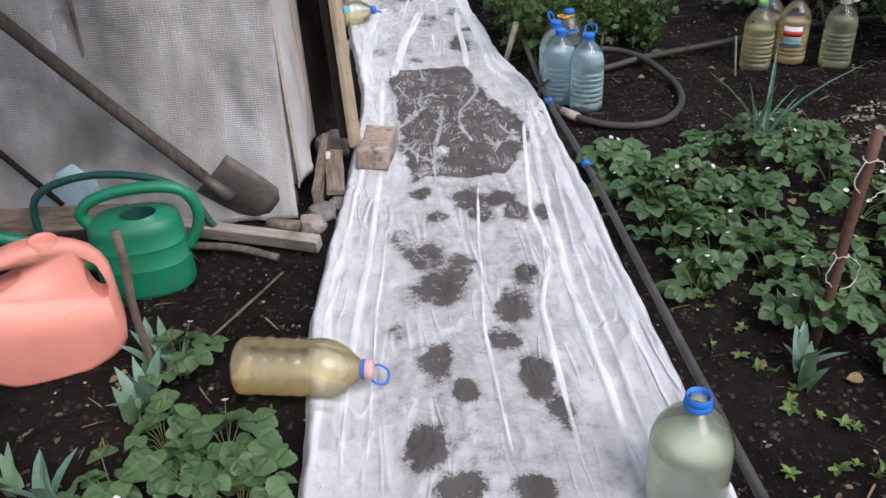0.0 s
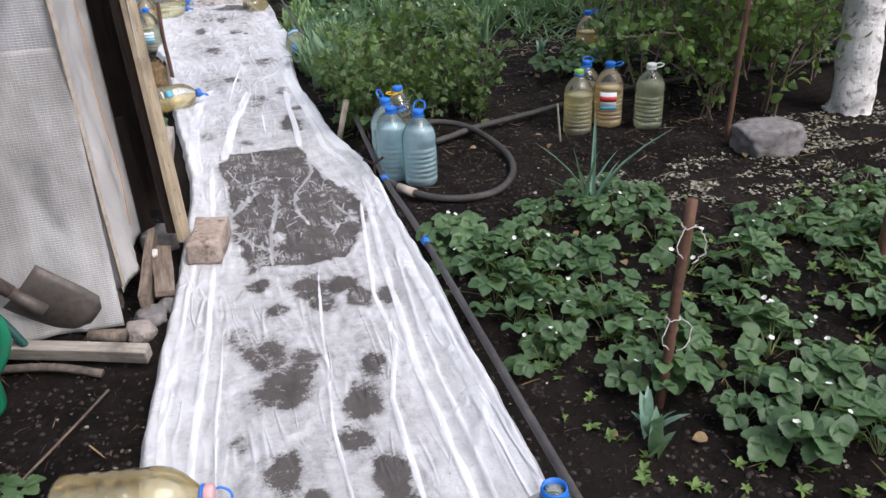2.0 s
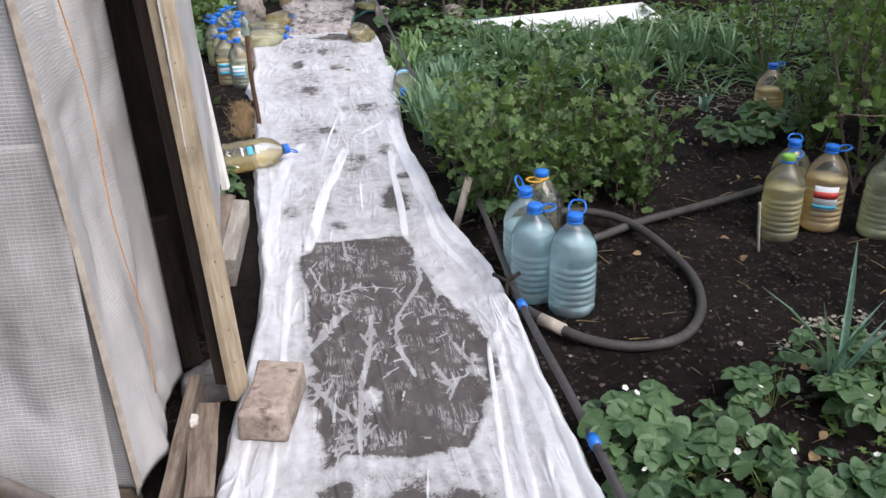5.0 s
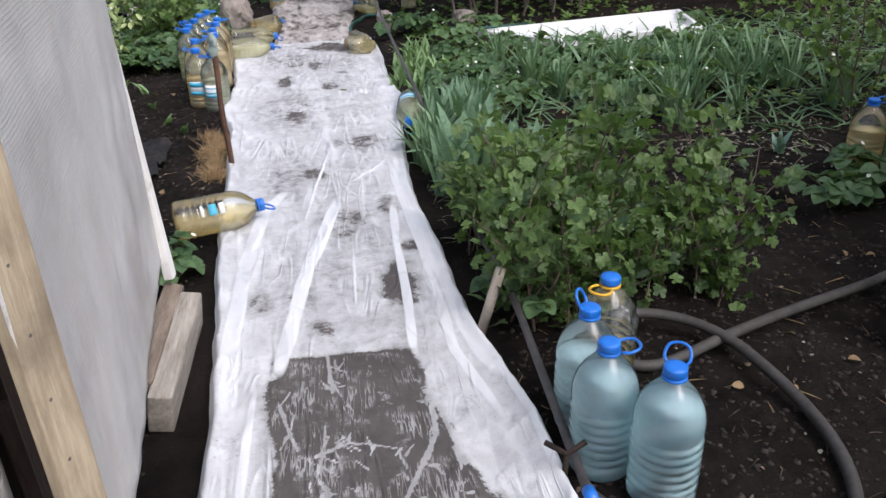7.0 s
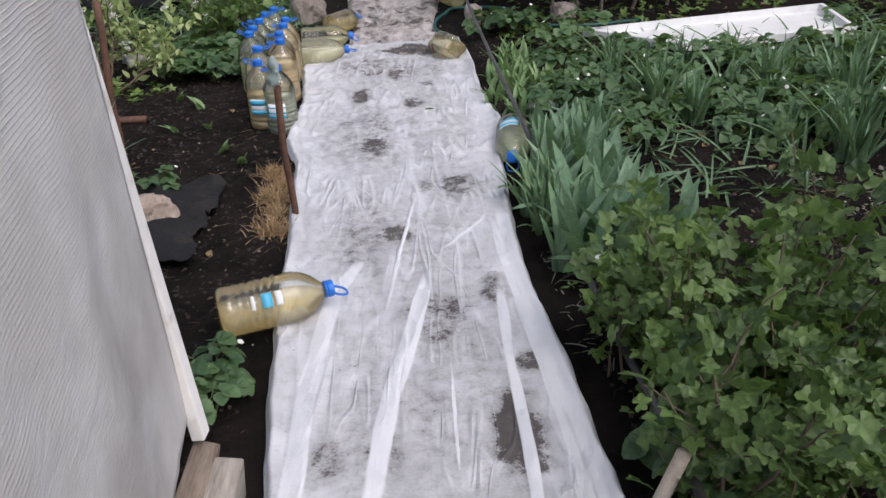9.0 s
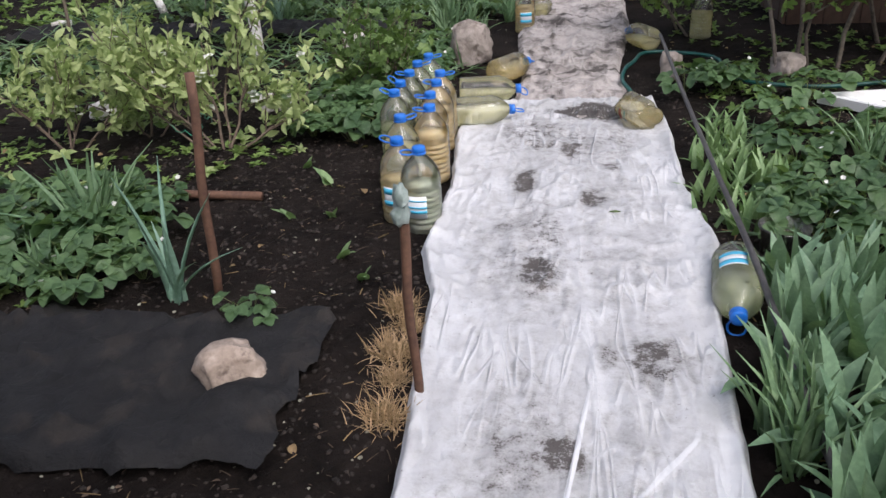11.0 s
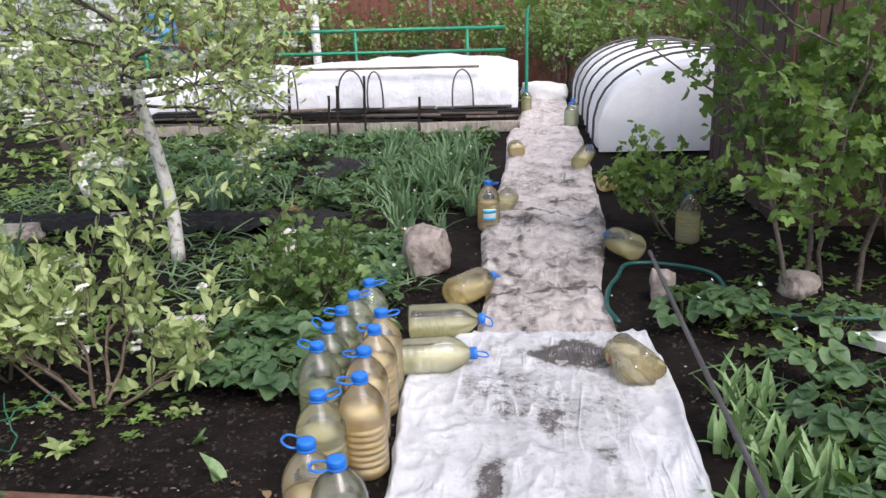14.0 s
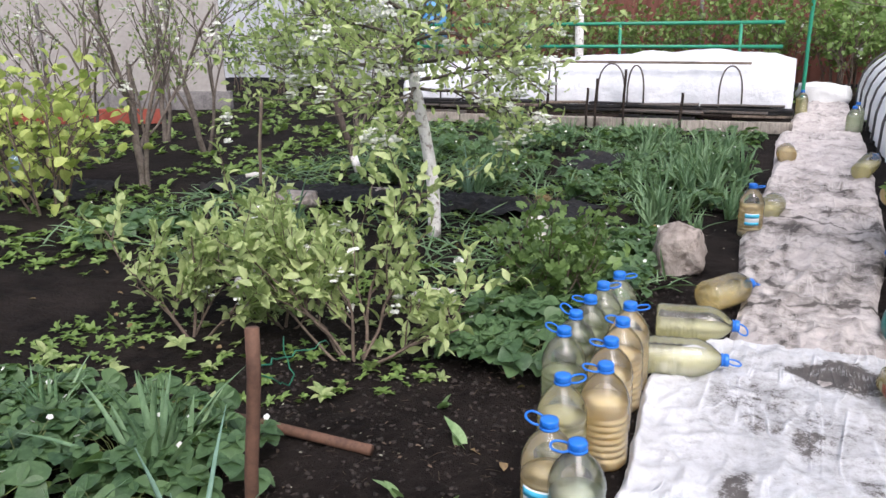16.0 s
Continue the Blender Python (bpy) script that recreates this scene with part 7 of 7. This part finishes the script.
# far left: fruit trees, a golden shrub, canes along the fence
for k, (tx, ty, hh, tr) in enumerate(((-5.1, 10.25, 1.0, 0.05), (-5.85, 11.95, 1.0, 0.045), (-6.9, 12.5, 1.0, 0.045), (-8.8, 13.2, 1.1, 0.045), (-7.9, 11.8, 0.9, 0.035), (-4.7, 13.2, 0.8, 0.03))):
    woody("fruit_tree", "thin grey fruit tree with sparse leaves and blossom", "tree", (tx, ty, -0.03), [(0, 0, (-0.1 + 0.06 * k, 0.05, 1.0), 1.15 * hh, tr * 0.8), (0.03, 0.02, (0.3, 0.0, 1.0), 1.1 * hh, tr * 0.5)],
          3, 141 + k, T_OVATE, 0.055, 1, L_FAR, BARK, BARK, blossom=14, spread=0.42, lift=0.3, kids=2, jitter=0.05, bsize=0.02)
for gx, gy in ((-5.2, 9.35), (-5.75, 9.55)):
    woody("golden_shrub", "bright yellow-green shrub in a far bed", "bush", (gx, gy, -0.03), [(0.1 * math.cos(k), 0.1 * math.sin(k), (0.5 * math.cos(k), 0.5 * math.sin(k), 1.2), 0.85, 0.01) for k in range(8)],
          1, 151 + int(gx * -10), T_BROAD, 0.085, 2, L_LIME, TWIG, jitter=0.05, upward=0.8)
far_cane = [woody("fence_shrub", "sparse green shrub in front of the brown fence", "bush", (0, 0, 0), [(0.12 * (k % 3 - 1), 0.08 * (k % 2), (RNG.normal(0, 0.18), 0.0, 1.0), 0.95, 0.012) for k in range(5)], 2, 161 + i, T_BROAD, 0.07, 2, L_GRASS, TWIG, blossom=10 * i, jitter=0.06, lift=0.3, kids=2) for i in range(2)]
place(far_cane, [(-5.6, 19.9), (-4.8, 20.1), (-3.0, 19.9), (-2.4, 20.2), (-1.3, 19.8), (-0.3, 20.1), (0.35, 19.4), (0.9, 20.0), (1.5, 19.7), (0.6, 18.9), (2.3, 19.8), (-6.6, 18.6), (-8.0, 18.9), (-9.2, 18.2), (-10.5, 18.6), (-4.0, 20.2), (3.2, 19.6), (1.0, 19.2), (1.9, 19.3), (0.8, 19.6), (2.7, 19.4), (-0.6, 19.5), (-1.9, 19.7), (-3.6, 19.6)], (0.8, 1.4))

# dead thuja sprig by the stake
dead = clump("dead_twigs", "bundle of dry rust-brown thuja twigs on the soil", 260, 0.17, 0.12, 0.06, 0.9, T_BLADE, L_THUJA, 171)
place([dead], [(-0.37, 5.93), (-0.4, 6.05), (-0.38, 6.2), (-0.42, 6.3), (-0.36, 5.76), (-1.75, 10.95)], (0.32, 0.52))


# ---- what nobody could count: weeds, crumbs of soil, chaff ----
def weeds(name, label, n, x0, x1, y0, y1, size, material, seed, keep=None, tmpl=None, high=0.06):
    r = np.random.default_rng(seed)
    x, y = r.uniform(x0, x1, n), r.uniform(y0, y1, n)
    ok = np.array([(noise.noise((a * 1.1, b * 1.1, seed)) > -0.12) and not (-0.55 < a < 0.8 and b < 18) and (keep is None or keep(a, b)) for a, b in zip(x, y)])
    x, y = x[ok], y[ok]
    z = np.array([ground_z(a, b) for a, b in zip(x, y)]) + r.uniform(0.0, 0.01 if tmpl is T_ROSETTE else high, len(x))
    az = r.uniform(0, 2 * np.pi, len(x))
    V, F = stamp(tmpl or T_BROAD, np.stack([x, y, z], 1), rot_dirs(az, r.uniform(-0.1, 0.1 if tmpl is T_ROSETTE else 0.8, len(x))), UP + r.normal(0, 0.35, (len(x), 3)), size * r.uniform(0.6, 1.4, len(x)))
    return tagged(mesh_object(name, V, F, material), label, "weeds", kind="stuff")


weeds("low_weeds", "low mixed green weeds covering the right beds", 2600, 0.85, 5.5, 4.6, 12.0, 0.044, L_GRASS, 201, lambda x, y: (x > 2.4 and y < 5.0) or y > 6.2, tmpl=T_ROSETTE)
weeds("low_weeds", "low mixed green weeds covering the left beds", 2200, -5.5, -0.5, 8.2, 14.8, 0.044, L_GRASS, 202, tmpl=T_ROSETTE)
weeds("low_weeds", "low green weeds in the far beds", 2333, -11.0, -4.0, 7.0, 18.0, 0.075, L_GRASS, 203, high=0.12, tmpl=T_ROSETTE)
weeds("low_weeds", "low green weeds under the strawberries", 500, 0.8, 2.8, 0.8, 2.9, 0.025, L_GRASS, 204, tmpl=T_ROSETTE)
weeds("low_weeds", "low green weeds among strawberries in the left bed", 833, -3.2, -1.25, 5.5, 8.0, 0.037, L_GRASS, 205, tmpl=T_ROSETTE)
weeds("low_weeds", "low green weeds before the fence and tunnels", 2000, -6.0, 7.0, 14.4, 20.8, 0.088, L_GRASS, 206, high=0.15, tmpl=T_ROSETTE)
weeds("pale_weeds", "pale green young weeds under the saplings", 90, -3.2, -0.9, 6.9, 8.6, 0.06, L_APPLE, 210, lambda x, y: not (x > -1.35 and y < 7.7), tmpl=T_ROSETTE)
weeds("fine_grass", "thin grass blades between the beds", 5000, -4.5, -0.5, 8.6, 14.6, 0.2, L_ONION, 207, tmpl=T_BLADE[1], high=0.0)
weeds("fine_grass", "thin grass blades between the beds", 3200, 0.85, 5.0, 5.8, 8.7, 0.18, L_ONION, 208, tmpl=T_BLADE[1], high=0.0)
weeds("dry_litter", "dry brown leaf litter lying on the soil", 1100, -4.0, 4.0, 0.8, 12.0, 0.03, L_DRY, 209, high=0.01)


def crumbs(name, label, n, x0, x1, y0, y1, lo, hi, material, seed, flat=0.7, keep=None):
    """Small lumps on the soil, joined as one."""
    r = np.random.default_rng(seed)
    g = (1 + 5 ** 0.5) / 2
    oct_v = np.array([(-1, g, 0), (1, g, 0), (-1, -g, 0), (1, -g, 0), (0, -1, g), (0, 1, g), (0, -1, -g), (0, 1, -g), (g, 0, -1), (g, 0, 1), (-g, 0, -1), (-g, 0, 1)], float) / 1.9
    near = np.linalg.norm(oct_v[:, None] - oct_v[None], axis=2) < 1.2
    oct_f = np.array([t for t in ((a, b, c) for a in range(12) for b in range(a + 1, 12) for c in range(b + 1, 12)) if near[t[0], t[1]] and near[t[1], t[2]] and near[t[0], t[2]]])
    turn = np.einsum("ij,ij->i", np.cross(oct_v[oct_f[:, 1]] - oct_v[oct_f[:, 0]], oct_v[oct_f[:, 2]] - oct_v[oct_f[:, 0]]), oct_v[oct_f[:, 0]]) < 0
    oct_f[turn] = oct_f[turn][:, ::-1]
    x, y = r.uniform(x0, x1, n), r.uniform(y0, y1, n)
    ok = np.array([not (-0.33 < a < 0.66 and b < 8.6) and (keep is None or keep(a, b)) for a, b in zip(x, y)])
    x, y = x[ok], y[ok]
    m = len(x)
    s = lo + (hi - lo) * r.uniform(0, 1, m) ** 2
    P = np.stack([x, y, [ground_z(a, b) for a, b in zip(x, y)]], 1)
    V = P[:, None] + oct_v[None] * s[:, None, None] * r.uniform(0.6, 1.25, (m, 12, 1)) * np.array([1, 1, flat]) + r.normal(0, 0.12, (m, 12, 3)) * s[:, None, None]
    F = oct_f[None] + (np.arange(m) * 12)[:, None, None]
    return tagged(mesh_object(name, V.reshape(-1, 3), F.reshape(-1, 3), material), label, "soil", kind="stuff")


crumbs("soil_crumbs", "crumbs and clods of dark soil", 22000, -1.9, 2.8, 0.9, 4.6, 0.002, 0.0105, CRUMB, 301)
crumbs("soil_crumbs", "crumbs and clods of dark soil", 17000, -2.2, 2.2, 4.6, 9.2, 0.0025, 0.012, CRUMB, 302)


def chaff(name, label, n, x0, x1, y0, y1, size, material, seed, keep=None, tmpl=None):
    r = np.random.default_rng(seed)
    x, y = r.uniform(x0, x1, n), r.uniform(y0, y1, n)
    ok = np.array([keep is None or keep(a, b) for a, b in zip(x, y)])
    x, y = x[ok], y[ok]
    z = np.array([ground_z(a, b) for a, b in zip(x, y)]) + 0.006
    V, F = stamp(tmpl or T_PETAL, np.stack([x, y, z], 1), rot_dirs(r.uniform(0, 6.28, len(x)), r.normal(0, 0.15, len(x))), UP + r.normal(0, 0.3, (len(x), 3)), size * r.uniform(0.5, 1.5, len(x)))
    return tagged(mesh_object(name, V, F, material), label, "litter", kind="stuff")


off_path = lambda x, y: not (-0.3 < x < 0.66 and y < 8.6)
chaff("fallen_petals", "fallen white petals and pale specks on the soil", 2600, -3.0, 4.0, 0.9, 11.0, 0.009, DEBRIS, 311, off_path)
heaped = lambda x, y: noise.noise((x * 5, y * 8, 3.0)) > 0.0
for c_label, cx0, cx1, cy0, cy1, c_seed in (("beside the leek", 1.3, 2.1, 2.85, 3.25, 312), ("on the soil before the stone", 1.95, 3.05, 2.7, 3.25, 318), ("under the whitewashed tree", 2.7, 3.6, 3.1, 3.7, 321)):
    chaff("pale_chaff", "pale dry chaff lying " + c_label, 1000, cx0, cx1, cy0, cy1, 0.0125, DEBRIS, c_seed, heaped)
    chaff("dry_stalks", "pale dry stalks lying " + c_label, 380, cx0, cx1, cy0, cy1, 0.05, DEBRIS, c_seed + 1, heaped, T_BLADE[1])
chaff("pale_chaff", "pale dry chaff and stalks on the bare soil behind the currants", 500, 1.7, 2.8, 5.3, 6.0, 0.012, DEBRIS, 325, heaped)
chaff("dry_stalks", "pale dry stalks on the bare soil behind the currants", 220, 1.7, 2.8, 5.3, 6.0, 0.07, DEBRIS, 326, heaped, T_BLADE[1])
chaff("dry_stalks", "pale dry stalks and grass beside the path pipe", 260, 0.6, 1.15, 4.75, 5.5, 0.06, DEBRIS, 331, None, T_BLADE[1])
chaff("fine_litter", "fine brown twigs and rotted stalks on the soil", 5000, -1.9, 3.0, 0.9, 8.5, 0.035, L_DRY_DARK, 315, off_path, T_BLADE[1])
chaff("fine_litter", "small rotted leaf scraps on the soil", 2500, -1.9, 3.0, 0.9, 8.5, 0.016, L_DRY_DARK, 316, off_path, T_OVATE)
chaff("straw", "thin dry straws lying on the soil", 700, -2.0, 3.0, 0.9, 7.0, 0.07, L_DRY, 314, off_path, T_BLADE[0])
tw = thing("dry_twig", pose(0, 0, 0), "thin reddish dry twig on the soil", "twig")
tube("twig", [(curve_pts([(-0.62, 1.88, 0.0), (-0.5, 2.05, 0.02), (-0.42, 2.22, 0.01)], 10), 0.004)], TWIG, tw, "", 5)
tw = thing("dry_twig", pose(0, 0, 0), "pale upright twig stuck in the soil", "twig")
tube("twig", [(curve_pts([(1.68, 3.72, -0.02), (1.67, 3.73, 0.1), (1.66, 3.73, 0.19)], 8), 0.006)], DEBRIS, tw, "", 5)
lf = thing("fallen_leaf", pose(0.25, 6.98, 0.022, 0, 0, 30), "folded green leaf lying on the fleece", "leaf")
V, F = stamp(T_OVATE, [(0, 0, 0)], [(1, 0, 0.05)], [(0.2, 0.3, 1)], 0.08, 0.09)
mesh_object("blade", V, F, L_GRASS, lf)
